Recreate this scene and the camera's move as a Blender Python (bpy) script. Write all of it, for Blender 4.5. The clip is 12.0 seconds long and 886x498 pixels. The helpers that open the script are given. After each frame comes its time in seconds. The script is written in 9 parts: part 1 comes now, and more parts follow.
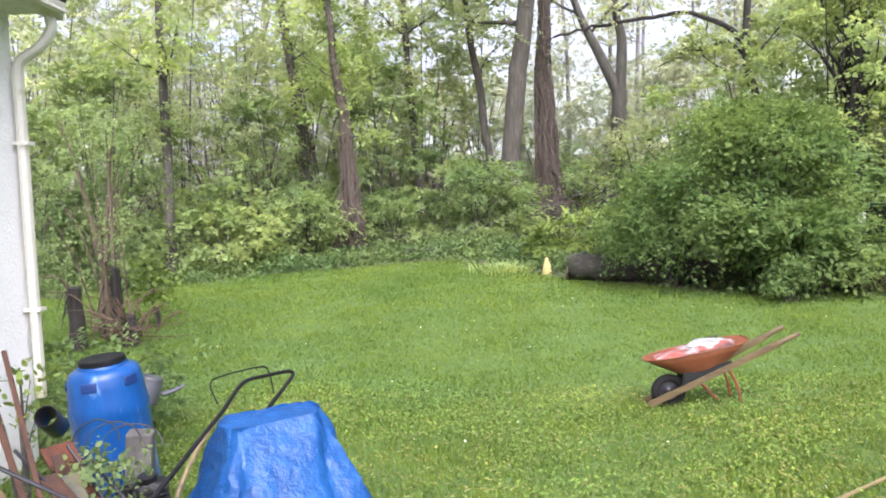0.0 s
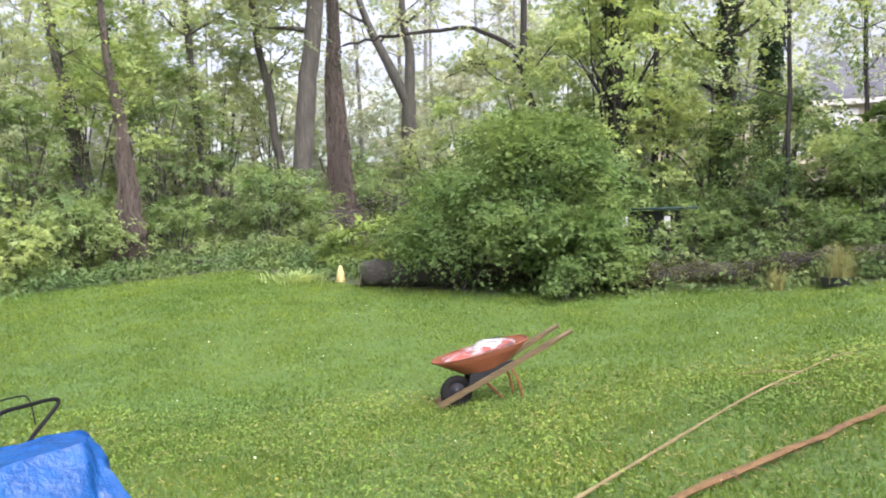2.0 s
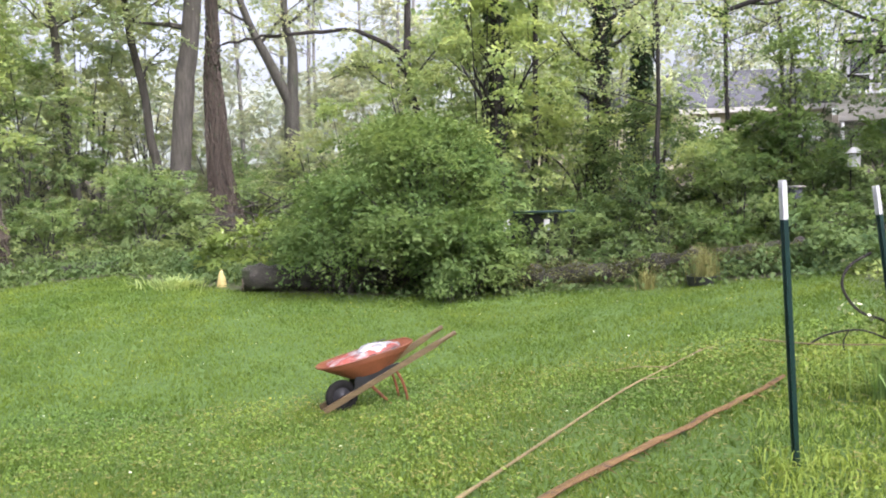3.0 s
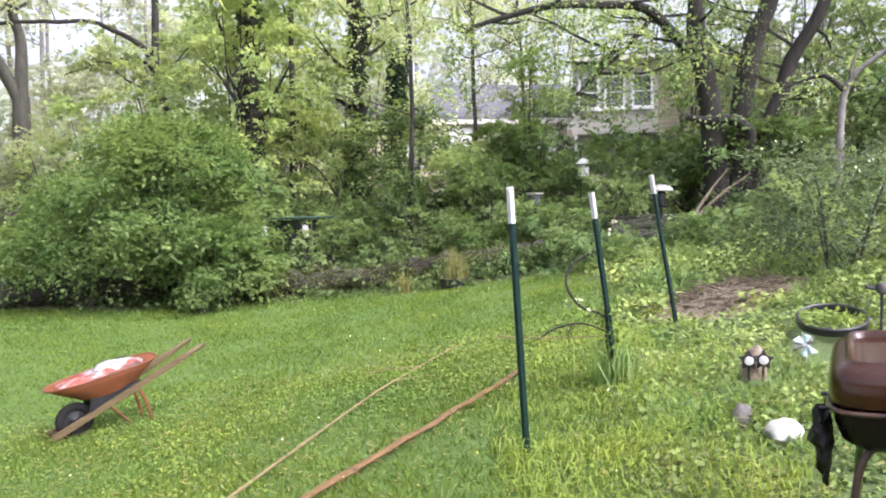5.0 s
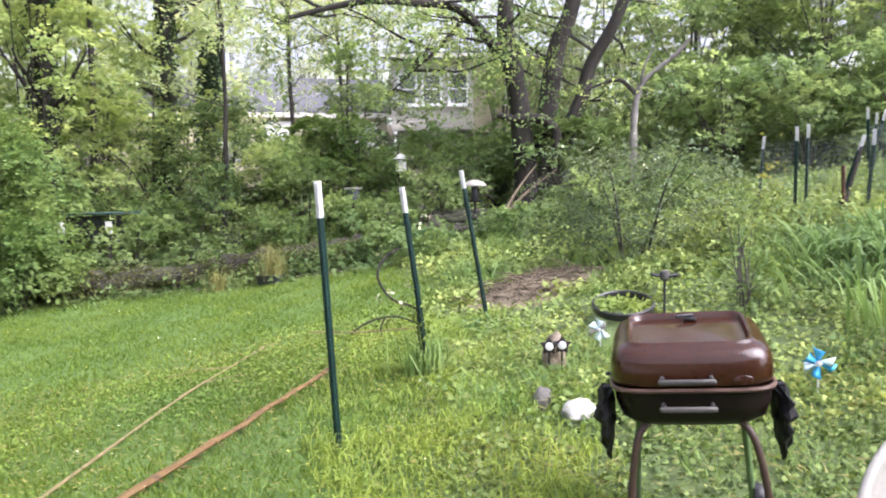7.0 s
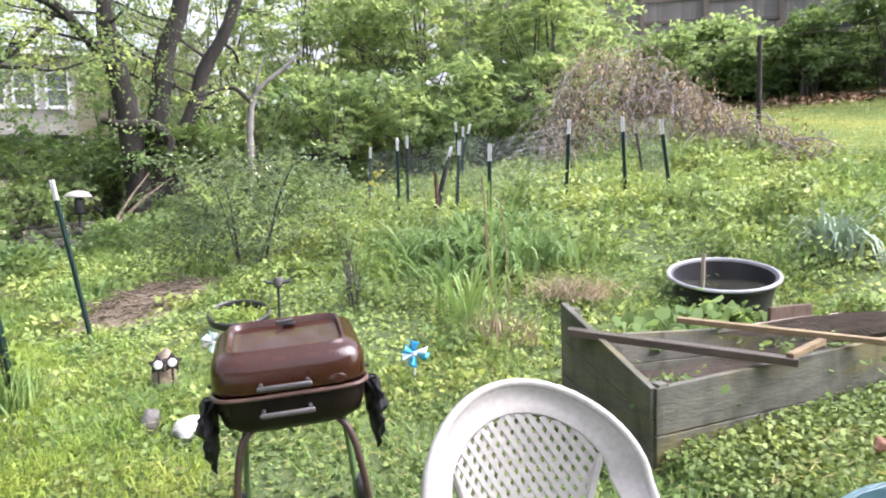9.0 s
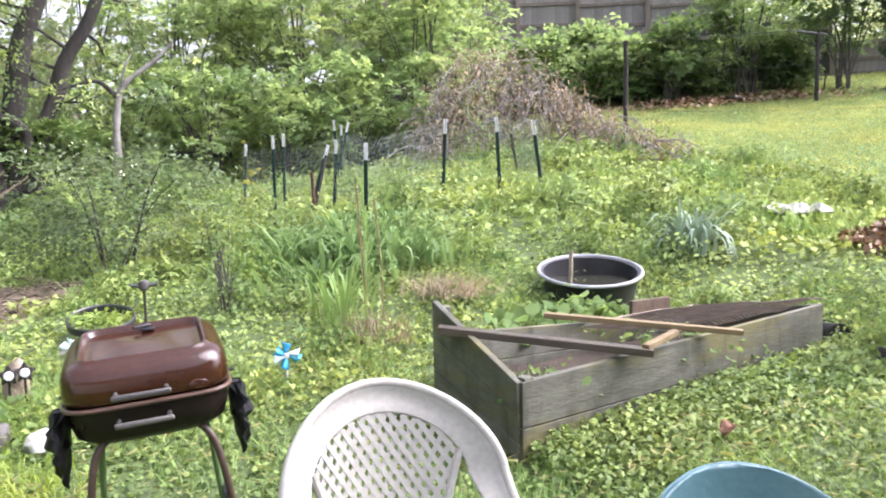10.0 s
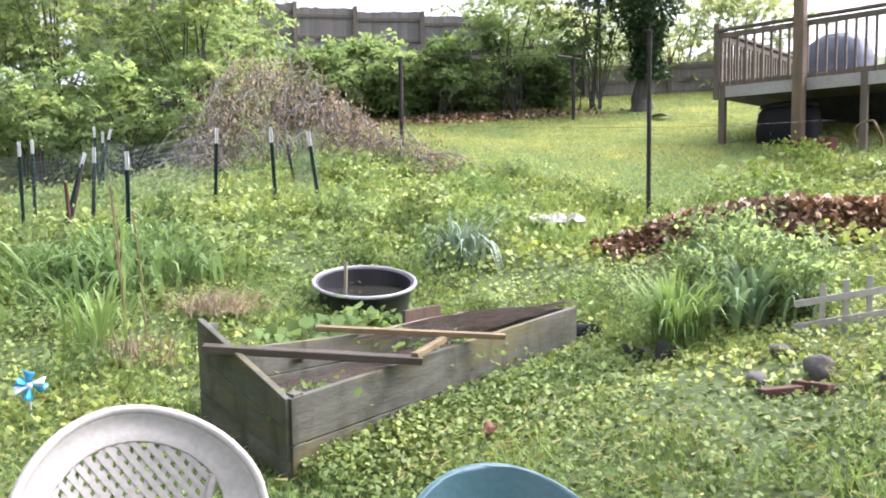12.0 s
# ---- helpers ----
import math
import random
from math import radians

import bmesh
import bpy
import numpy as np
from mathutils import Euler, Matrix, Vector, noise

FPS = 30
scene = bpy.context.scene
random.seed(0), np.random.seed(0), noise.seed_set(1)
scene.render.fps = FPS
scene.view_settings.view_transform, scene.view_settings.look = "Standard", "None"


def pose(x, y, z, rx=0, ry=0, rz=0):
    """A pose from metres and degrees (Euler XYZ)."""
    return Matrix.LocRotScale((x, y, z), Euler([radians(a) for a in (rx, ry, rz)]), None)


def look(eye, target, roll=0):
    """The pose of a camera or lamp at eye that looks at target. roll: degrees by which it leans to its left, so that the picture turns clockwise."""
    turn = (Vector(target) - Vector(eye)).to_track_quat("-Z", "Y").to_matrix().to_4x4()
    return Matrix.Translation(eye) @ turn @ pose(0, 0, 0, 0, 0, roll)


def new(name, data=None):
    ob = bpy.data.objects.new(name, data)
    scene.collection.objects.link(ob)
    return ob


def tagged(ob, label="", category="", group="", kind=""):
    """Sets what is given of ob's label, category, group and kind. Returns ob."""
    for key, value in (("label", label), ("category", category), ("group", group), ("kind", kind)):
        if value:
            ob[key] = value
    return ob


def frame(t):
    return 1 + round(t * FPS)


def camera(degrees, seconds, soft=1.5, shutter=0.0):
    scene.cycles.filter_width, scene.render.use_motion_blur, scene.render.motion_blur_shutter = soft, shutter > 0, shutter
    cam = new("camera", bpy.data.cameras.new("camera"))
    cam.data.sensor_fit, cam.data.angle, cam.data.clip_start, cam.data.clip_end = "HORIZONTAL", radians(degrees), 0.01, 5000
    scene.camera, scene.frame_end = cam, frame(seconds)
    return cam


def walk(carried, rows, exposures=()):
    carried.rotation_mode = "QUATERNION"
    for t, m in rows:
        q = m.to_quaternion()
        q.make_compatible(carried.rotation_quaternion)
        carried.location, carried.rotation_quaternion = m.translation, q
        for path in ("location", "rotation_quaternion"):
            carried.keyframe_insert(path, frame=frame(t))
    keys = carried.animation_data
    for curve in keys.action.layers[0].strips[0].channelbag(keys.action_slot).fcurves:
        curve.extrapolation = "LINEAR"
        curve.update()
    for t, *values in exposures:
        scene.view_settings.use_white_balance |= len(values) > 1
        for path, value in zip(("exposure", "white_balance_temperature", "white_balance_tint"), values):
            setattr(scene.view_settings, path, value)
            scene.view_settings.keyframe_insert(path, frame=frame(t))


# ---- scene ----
# ---- camera ----
cam = camera(58.6, 12.0, soft=1.85, shutter=0.2)
PATH = [
    (0.0, pose(0.027, 0.318, 1.427, 85.30, 1.60, 0.00)),
    (0.5, pose(0.032, 0.322, 1.424, 85.03, 1.63, -2.01)),
    (1.0, pose(0.041, 0.322, 1.429, 84.91, 1.71, -4.56)),
    (1.5, pose(0.070, 0.316, 1.432, 85.30, 1.77, -9.89)),
    (2.0, pose(0.089, 0.314, 1.437, 85.40, 1.74, -14.77)),
    (2.5, pose(0.082, 0.293, 1.451, 85.39, 1.63, -19.13)),
    (4.5, pose(0.176, 0.260, 1.440, 85.38, 1.13, -35.31)),
    (5.0, pose(0.196, 0.240, 1.441, 85.43, 1.08, -40.03)),
    (5.5, pose(0.215, 0.228, 1.437, 85.17, 0.90, -42.92)),
    (6.0, pose(0.223, 0.209, 1.439, 85.05, 0.83, -46.68)),
    (6.5, pose(0.232, 0.197, 1.440, 84.89, 0.77, -49.32)),
    (7.0, pose(0.247, 0.187, 1.436, 84.86, 0.75, -52.83)),
    (7.5, pose(0.272, 0.170, 1.433, 85.05, 0.80, -60.17)),
    (7.7, pose(0.278, 0.158, 1.432, 85.15, 0.89, -63.78)),
    (9.3, pose(0.307, 0.045, 1.436, 84.84, 1.31, -81.91)),
    (9.5, pose(0.299, 0.023, 1.442, 84.74, 1.32, -83.58)),
    (10.0, pose(0.301, 0.005, 1.440, 84.70, 1.15, -87.79)),
    (10.5, pose(0.305, -0.022, 1.441, 84.75, 1.10, -92.47)),
    (11.0, pose(0.313, -0.047, 1.441, 84.96, 1.13, -96.61)),
    (11.5, pose(0.312, -0.066, 1.442, 85.13, 1.05, -101.07)),
    (12.0, pose(0.317, -0.077, 1.440, 85.26, 0.86, -103.34)),
]
walk(cam, PATH, [(t, ev, 6020, 23) for t, ev in ((0.0, 1.38), (1.5, 1.42), (2.5, 1.22), (5.0, 1.46), (7.5, 1.58), (9.5, 1.84), (11.0, 1.9), (12.0, 1.76))])

# ---- overcast daylight ----
world = bpy.data.worlds.new("overcast_sky")
scene.world = world
world.use_nodes = True
wn = world.node_tree
sky = wn.nodes.new("ShaderNodeTexSky")
sky.sky_type = "NISHITA"
sky.sun_disc = False
sky.sun_elevation = radians(50)
sky.sun_rotation = radians(171)
sky.air_density, sky.dust_density, sky.ozone_density = 1.0, 6.0, 1.0
grey = wn.nodes.new("ShaderNodeHueSaturation")
grey.inputs["Saturation"].default_value = 0.36
wn.links.new(sky.outputs[0], grey.inputs["Color"])
wn.links.new(grey.outputs[0], wn.nodes["Background"].inputs["Color"])
wn.nodes["Background"].inputs["Strength"].default_value = 0.15
sun_data = bpy.data.lights.new("sun", "SUN")
sun_data.energy, sun_data.angle, sun_data.color = 1.5, radians(60), (1.0, 0.98, 0.965)
sun = new("sun", sun_data)
sun.matrix_world = look((4, -26, 31.5), (0, 0, 0))

# ---- mesh helpers ----
rng = np.random.default_rng(7)


class Geo:
    """Gathers points and faces of one mesh."""

    def __init__(self):
        self.v, self.f = [], []

    def add(self, verts, faces, m=None):
        k = len(self.v)
        self.v += [tuple(m @ Vector(p)) if m is not None else tuple(p) for p in verts]
        self.f += [tuple(i + k for i in q) for q in faces]
        return self

    def box(self, sx, sy, sz, m=None):
        """A box centred on the origin of m."""
        x, y, z = sx / 2, sy / 2, sz / 2
        v = [(-x, -y, -z), (x, -y, -z), (x, y, -z), (-x, y, -z), (-x, -y, z), (x, -y, z), (x, y, z), (-x, y, z)]
        return self.add(v, [(0, 3, 2, 1), (4, 5, 6, 7), (0, 1, 5, 4), (1, 2, 6, 5), (2, 3, 7, 6), (3, 0, 4, 7)], m)

    def tube(self, pts, radii, n=8, m=None, closed=False, flat=1.0):
        """A round bar along a line of points, capped unless closed."""
        pts = [Vector(p) for p in pts]
        radii = [radii] * len(pts) if not hasattr(radii, "__len__") else radii
        v, f, side = [], [], None
        for i, p in enumerate(pts):
            a, b = (pts[i - 1], pts[(i + 1) % len(pts)]) if closed else (pts[max(i - 1, 0)], pts[min(i + 1, len(pts) - 1)])
            d = (b - a).normalized() if (b - a).length > 1e-9 else Vector((0, 0, 1))
            if side is None:
                side = d.cross(Vector((0, 0, 1)) if abs(d.z) < 0.9 else Vector((1, 0, 0))).normalized()
            side = (side - d * side.dot(d)).normalized()
            up = d.cross(side)
            for k in range(n):
                a = 2 * math.pi * k / n
                v.append(p + side * (math.cos(a) * radii[i]) + up * (math.sin(a) * radii[i] * flat))
        rings = len(pts)
        for i in range(rings if closed else rings - 1):
            j = (i + 1) % rings
            for k in range(n):
                f.append((i * n + k, i * n + (k + 1) % n, j * n + (k + 1) % n, j * n + k))
        if not closed:
            f.append(tuple(range(n))[::-1])
            f.append(tuple((rings - 1) * n + k for k in range(n)))
        return self.add(v, f, m)

    def lathe(self, profile, n=32, m=None, cap_lo=False, cap_hi=False):
        """A turned form from (radius, height) pairs round z."""
        v = [(r * math.cos(2 * math.pi * k / n), r * math.sin(2 * math.pi * k / n), z) for r, z in profile for k in range(n)]
        f = [(i * n + k, i * n + (k + 1) % n, (i + 1) * n + (k + 1) % n, (i + 1) * n + k) for i in range(len(profile) - 1) for k in range(n)]
        if cap_lo:
            f.append(tuple(range(n))[::-1])
        if cap_hi:
            f.append(tuple((len(profile) - 1) * n + k for k in range(n)))
        return self.add(v, f, m)

    def loft(self, rings, m=None, cap_lo=True, cap_hi=True):
        """A skin over rings of equally many points."""
        n = len(rings[0])
        f = [(i * n + k, i * n + (k + 1) % n, (i + 1) * n + (k + 1) % n, (i + 1) * n + k) for i in range(len(rings) - 1) for k in range(n)]
        if cap_lo:
            f.append(tuple(range(n))[::-1])
        if cap_hi:
            f.append(tuple((len(rings) - 1) * n + k for k in range(n)))
        return self.add([p for r in rings for p in r], f, m)

    def sheet(self, fn, nu, nv, m=None):
        """A surface fn(u, v) with u and v from 0 to 1."""
        v = [fn(i / nu, j / nv) for j in range(nv + 1) for i in range(nu + 1)]
        f = [(j * (nu + 1) + i, j * (nu + 1) + i + 1, (j + 1) * (nu + 1) + i + 1, (j + 1) * (nu + 1) + i) for j in range(nv) for i in range(nu)]
        return self.add(v, f, m)


def thing(name, label, category, at=(0, 0, 0), turn=0.0, group="", kind=""):
    ob = new(name)
    ob.empty_display_size = 0.05
    ob.matrix_world = at if isinstance(at, Matrix) else pose(*at, 0, 0, turn)
    return tagged(ob, label, category, group, kind)


def part(name, g, material, parent=None, label="", smooth=True, bevel=0.0, solid=0.0, world_at=None):
    """Links a Geo as one mesh under a thing. world_at: the thing's place, where g is given in the world."""
    me = bpy.data.meshes.new(name)
    v = g.v if world_at is None else [(p[0] - world_at[0], p[1] - world_at[1], p[2] - world_at[2]) for p in g.v]
    me.from_pydata(v, [], g.f)
    me.validate()
    bm = bmesh.new()
    bm.from_mesh(me)
    bmesh.ops.recalc_face_normals(bm, faces=bm.faces)
    bm.to_mesh(me)
    bm.free()
    me.materials.append(material)
    if smooth:
        me.shade_smooth()
        me.set_sharp_from_angle(angle=radians(40))
    ob = new(name, me)
    if parent is not None:
        ob.parent = parent
    if label:
        ob["label"] = label
    if solid:
        mod = ob.modifiers.new("thickness", "SOLIDIFY")
        mod.thickness, mod.offset = solid, 0
    if bevel:
        mod = ob.modifiers.new("edges", "BEVEL")
        mod.width, mod.segments, mod.limit_method = bevel, 2, "ANGLE"
    return ob


def fast_mesh(name, verts, loops, sizes, material, parent=None):
    """One mesh out of numpy arrays."""
    me = bpy.data.meshes.new(name)
    me.vertices.add(len(verts))
    me.vertices.foreach_set("co", np.ascontiguousarray(verts, dtype=np.float32).ravel())
    me.loops.add(len(loops))
    me.loops.foreach_set("vertex_index", np.ascontiguousarray(loops, dtype=np.int32))
    me.polygons.add(len(sizes))
    starts = np.concatenate([[0], np.cumsum(sizes)[:-1]]).astype(np.int32)
    me.polygons.foreach_set("loop_start", starts)
    me.update(calc_edges=True)
    me.materials.append(material)
    ob = new(name, me)
    if parent is not None:
        ob.parent = parent
    return ob


def leaf_cloud(name, p, size, material, parent=None, droop=0.2, tilt=0.75, wide=0.62, out=None, simple=False, fine=False):
    """Folded leaves of two triangles each (simple: one; fine: rounded, four) at the places p; out: the way each one faces in its clump."""
    n = len(p)
    th, ph = rng.uniform(0, 2 * math.pi, n), rng.normal(-droop, tilt, n)
    d = np.stack([np.cos(th) * np.cos(ph), np.sin(th) * np.cos(ph), np.sin(ph)], 1)
    s = np.stack([-np.sin(th), np.cos(th), np.zeros(n)], 1)
    roll = rng.normal(0, 0.8, n)[:, None]
    up = np.cross(d, s)
    s2 = s * np.cos(roll) + up * np.sin(roll)
    up2 = np.cross(d, s2)
    ln = (size * rng.uniform(0.6, 1.3, n))[:, None]
    w = ln * wide * 0.5
    if simple:
        v = np.stack([p + s2 * w * 1.2, p + d * ln, p - s2 * w * 1.2], 1).reshape(-1, 3)
        ob = fast_mesh(name, v, np.arange(3 * n), np.full(n, 3), material, parent)
    elif fine:
        lift = up2 * ln * 0.1
        a, b = d * ln * 0.28 - lift, d * ln * 0.74 - lift
        v = np.stack([p, p + a + s2 * w, p + b + s2 * w * 0.8, p + d * ln, p + b - s2 * w * 0.8, p + a - s2 * w], 1).reshape(-1, 3)
        k = np.arange(n)[:, None] * 6
        ob = fast_mesh(name, v, (k + np.array([0, 1, 2, 3, 0, 3, 4, 5])).ravel(), np.full(2 * n, 4), material, parent)
    else:
        v = np.stack([p, p + d * ln * 0.45 + s2 * w - up2 * ln * 0.08, p + d * ln, p + d * ln * 0.45 - s2 * w - up2 * ln * 0.08], 1).reshape(-1, 3)
        k = np.arange(n)[:, None] * 4
        ob = fast_mesh(name, v, (k + np.array([0, 1, 2, 0, 2, 3])).ravel(), np.full(2 * n, 3), material, parent)
    soft = np.tile(np.array([[0, 0, 0.32]]), (n, 1)) if out is None else out * 0.75 + np.array([[0, 0, 0.45]])
    lay = ob.data.attributes.new("soft_normal", "FLOAT_VECTOR", "POINT")
    lay.data.foreach_set("vector", np.repeat(soft, 3 if simple else 6 if fine else 4, 0).astype(np.float32).ravel())
    return ob


def spray_cloud(name, base, way, per, length, size, material, parent=None, droop=0.3, simple=False, wide=0.6, out=None):
    """Leafy twigs: from each base a flat fan of per leaves grows along its way, left and right by turns."""
    k = len(base)
    z = np.array([0, 0, 1.0])
    d = way / (np.linalg.norm(way, axis=1)[:, None] + 1e-9)
    s = np.cross(z, d)
    s /= np.linalg.norm(s, axis=1)[:, None] + 1e-9
    roll = rng.normal(0, 0.45, k)[:, None]
    up = np.cross(d, s)
    s, up = s * np.cos(roll) + up * np.sin(roll), up * np.cos(roll) - s * np.sin(roll)
    n = k * per
    ln = (np.asarray(length) * rng.uniform(0.55, 1.35, k))[:, None, None]
    t = rng.uniform(0.05, 1.0, (k, per, 1))
    hand = np.where(rng.random((k, per, 1)) < 0.5, -1.0, 1.0)
    off = np.abs(rng.normal(0, 0.22, (k, per, 1))) * (1.15 - t) + 0.03
    d3, s3, u3 = d[:, None, :], s[:, None, :], up[:, None, :]
    p = base[:, None, :] + d3 * t * ln + s3 * hand * off * ln + u3 * rng.normal(0, 0.05, (k, per, 1)) * ln - z * droop * ln * t * t
    a = d3 * 0.6 + s3 * hand * 0.75 - z * 0.25 + rng.normal(0, 0.3, (k, per, 3))
    a /= np.linalg.norm(a, axis=2)[:, :, None]
    nn = u3 + rng.normal(0, 0.3, (k, per, 3))
    w = np.cross(nn, a)
    w /= np.linalg.norm(w, axis=2)[:, :, None] + 1e-9
    p, a, w = p.reshape(-1, 3), a.reshape(-1, 3), w.reshape(-1, 3)
    ll = (size * rng.uniform(0.6, 1.3, n))[:, None]
    w = w * ll * wide * 0.5
    if simple:
        v = np.stack([p + w * 1.2, p + a * ll, p - w * 1.2], 1).reshape(-1, 3)
        ob = fast_mesh(name, v, np.arange(3 * n), np.full(n, 3), material, parent)
    else:
        sag = np.cross(a, w) * 0.35
        v = np.stack([p, p + a * ll * 0.45 + w + sag, p + a * ll, p + a * ll * 0.45 - w + sag], 1).reshape(-1, 3)
        q = np.arange(n)[:, None] * 4
        ob = fast_mesh(name, v, (q + np.array([0, 1, 2, 0, 2, 3])).ravel(), np.full(2 * n, 3), material, parent)
    face = up * 1.3 if out is None else out * 1.0 + up * 0.8
    face = np.where(face[:, 2:] < -0.2, -face, face)
    lay = ob.data.attributes.new("soft_normal", "FLOAT_VECTOR", "POINT")
    lay.data.foreach_set("vector", np.repeat(face, per * (3 if simple else 4), 0).astype(np.float32).ravel())
    return ob


def blade_cloud(name, p, height, width, lean, material, parent=None, bent=False):
    """Grass blades: one triangle each, or three where they bend over."""
    n = len(p)
    th, az = rng.uniform(0, 2 * math.pi, n), rng.uniform(0, 2 * math.pi, n)
    h = (height * rng.uniform(0.55, 1.25, n))[:, None]
    le = (lean * rng.uniform(0.1, 1.5, n))[:, None] * h
    w = (width * rng.uniform(0.7, 1.3, n))[:, None] / 2
    s = np.stack([np.cos(th), np.sin(th), np.zeros(n)], 1) * w
    out = np.stack([np.cos(az), np.sin(az), np.zeros(n)], 1) * le
    z = np.array([[0, 0, 1.0]])
    if not bent:
        v = np.stack([p - s, p + s, p + out + z * h], 1).reshape(-1, 3)
        return fast_mesh(name, v, np.arange(3 * n), np.full(n, 3), material, parent)
    mid = p + out * 0.35 + z * h * 0.72
    tip = p + out * 1.25 + z * h * (1 - 0.35 * np.clip(le / h, 0, 1.6))
    v = np.stack([p - s * 0.7, p + s * 0.7, mid + s, mid - s, tip], 1).reshape(-1, 3)
    k = np.arange(n)[:, None] * 5
    return fast_mesh(name, v, (k + np.array([0, 1, 2, 3, 3, 2, 4])).ravel(), np.tile([4, 3], n), material, parent)


def arching_blades(name, p, length, width, lean, sag, material, parent=None):
    """Strap leaves that rise, lean outwards and hang over at their tips."""
    n = len(p)
    az = np.arctan2(p[:, 1], p[:, 0]) + rng.normal(0, 0.7, n)
    o = np.stack([np.cos(az), np.sin(az), np.zeros(n)], 1)
    s = np.stack([-np.sin(az), np.cos(az), np.zeros(n)], 1)
    ln = (length * rng.uniform(0.6, 1.2, n))[:, None]
    le = (lean * rng.uniform(0.25, 1.5, n))[:, None]
    dr = (sag * rng.uniform(0.3, 1.4, n))[:, None]
    w = (width * rng.uniform(0.7, 1.25, n))[:, None] / 2
    z = np.array([[0, 0, 1.0]])
    rows = []
    for t, f in ((0.0, 0.7), (0.3, 1.0), (0.6, 0.95), (0.85, 0.6)):
        c = p + o * ln * le * t ** 1.5 + z * ln * (t - dr * t ** 3)
        rows += [c - s * w * f, c + s * w * f]
    rows.append(p + o * ln * le * 1.05 + z * ln * (1 - dr * 1.15))
    v = np.stack(rows, 1).reshape(-1, 3)
    k = np.arange(n)[:, None] * 9
    return fast_mesh(name, v, (k + np.array([0, 1, 3, 2, 2, 3, 5, 4, 4, 5, 7, 6, 6, 7, 8])).ravel(), np.tile([4, 4, 4, 3], n), material, parent)


# ---- materials ----
def base_mat(name):
    m = bpy.data.materials.new(name)
    m.use_nodes = True
    t = m.node_tree
    return m, t, t.nodes["Principled BSDF"]


def noise_node(t, scale, detail=4, stretch=None, rough=0.6):
    co = t.nodes.new("ShaderNodeTexCoord")
    n = t.nodes.new("ShaderNodeTexNoise")
    n.inputs["Scale"].default_value, n.inputs["Detail"].default_value, n.inputs["Roughness"].default_value = scale, detail, rough
    if stretch:
        mp = t.nodes.new("ShaderNodeMapping")
        mp.inputs["Scale"].default_value = stretch
        t.links.new(co.outputs["Object"], mp.inputs["Vector"])
        t.links.new(mp.outputs[0], n.inputs["Vector"])
    else:
        t.links.new(co.outputs["Object"], n.inputs["Vector"])
    return n.outputs["Fac"]


def ramp_node(t, fac, stops):
    r = t.nodes.new("ShaderNodeValToRGB")
    e = r.color_ramp.elements
    while len(e) < len(stops):
        e.new(0.5)
    for q, (at, c) in zip(e, stops):
        q.position, q.color = at, (*c, 1)
    t.links.new(fac, r.inputs["Fac"])
    return r.outputs["Color"]


def mix_node(t, fac, a, b, mode="MIX"):
    n = t.nodes.new("ShaderNodeMix")
    n.data_type, n.blend_type = "RGBA", mode
    for value, socket in ((fac, n.inputs[0]), (a, n.inputs[6]), (b, n.inputs[7])):
        if isinstance(value, (int, float)):
            socket.default_value = value
        elif isinstance(value, tuple):
            socket.default_value = (*value, 1)
        else:
            t.links.new(value, socket)
    return n.outputs[2]


def surface(name, c1, c2, rough=0.75, scale=5, fine=60, bump=0.3, metal=0.0, stain=None, stain_scale=2.0, stain_lo=0.55, stretch=None, depth=0.01, vary=0.0, spec=0.5, rough2=None, stain2=None, stain2_scale=4.0, stretch2=None):
    """A surface with broad and fine variation, and stains of another colour."""
    m, t, b = base_mat(name)
    col = ramp_node(t, noise_node(t, scale, 5, stretch), [(0.3, c1), (0.7, c2)])
    small = noise_node(t, fine, 3, stretch)
    col = mix_node(t, 0.35, col, ramp_node(t, small, [(0.25, (0.35, 0.35, 0.35)), (0.75, (0.75, 0.75, 0.75))]), "OVERLAY")
    if stain:
        col = mix_node(t, ramp_node(t, noise_node(t, stain_scale, 6, stretch), [(stain_lo, (0, 0, 0)), (stain_lo + 0.12, (1, 1, 1))]), col, stain)
    if stain2:
        col = mix_node(t, ramp_node(t, noise_node(t, stain2_scale, 5, stretch2), [(0.5, (0, 0, 0)), (0.68, (0.85, 0.85, 0.85))]), col, stain2)
    if vary:
        info = t.nodes.new("ShaderNodeObjectInfo")
        v = 1 - vary
        col = mix_node(t, 1.0, col, ramp_node(t, info.outputs["Random"], [(0, (v, v, v)), (1, (1, 1, 1))]), "MULTIPLY")
    t.links.new(col, b.inputs["Base Color"])
    b.inputs["Metallic"].default_value = metal
    b.inputs["Specular IOR Level"].default_value = spec
    if rough2 is None:
        b.inputs["Roughness"].default_value = rough
    else:
        t.links.new(ramp_node(t, noise_node(t, scale * 2, 4), [(0.35, (rough,) * 3), (0.65, (rough2,) * 3)]), b.inputs["Roughness"])
    bp = t.nodes.new("ShaderNodeBump")
    bp.inputs["Strength"].default_value, bp.inputs["Distance"].default_value = bump, depth
    t.links.new(small, bp.inputs["Height"])
    t.links.new(bp.outputs[0], b.inputs["Normal"])
    return m


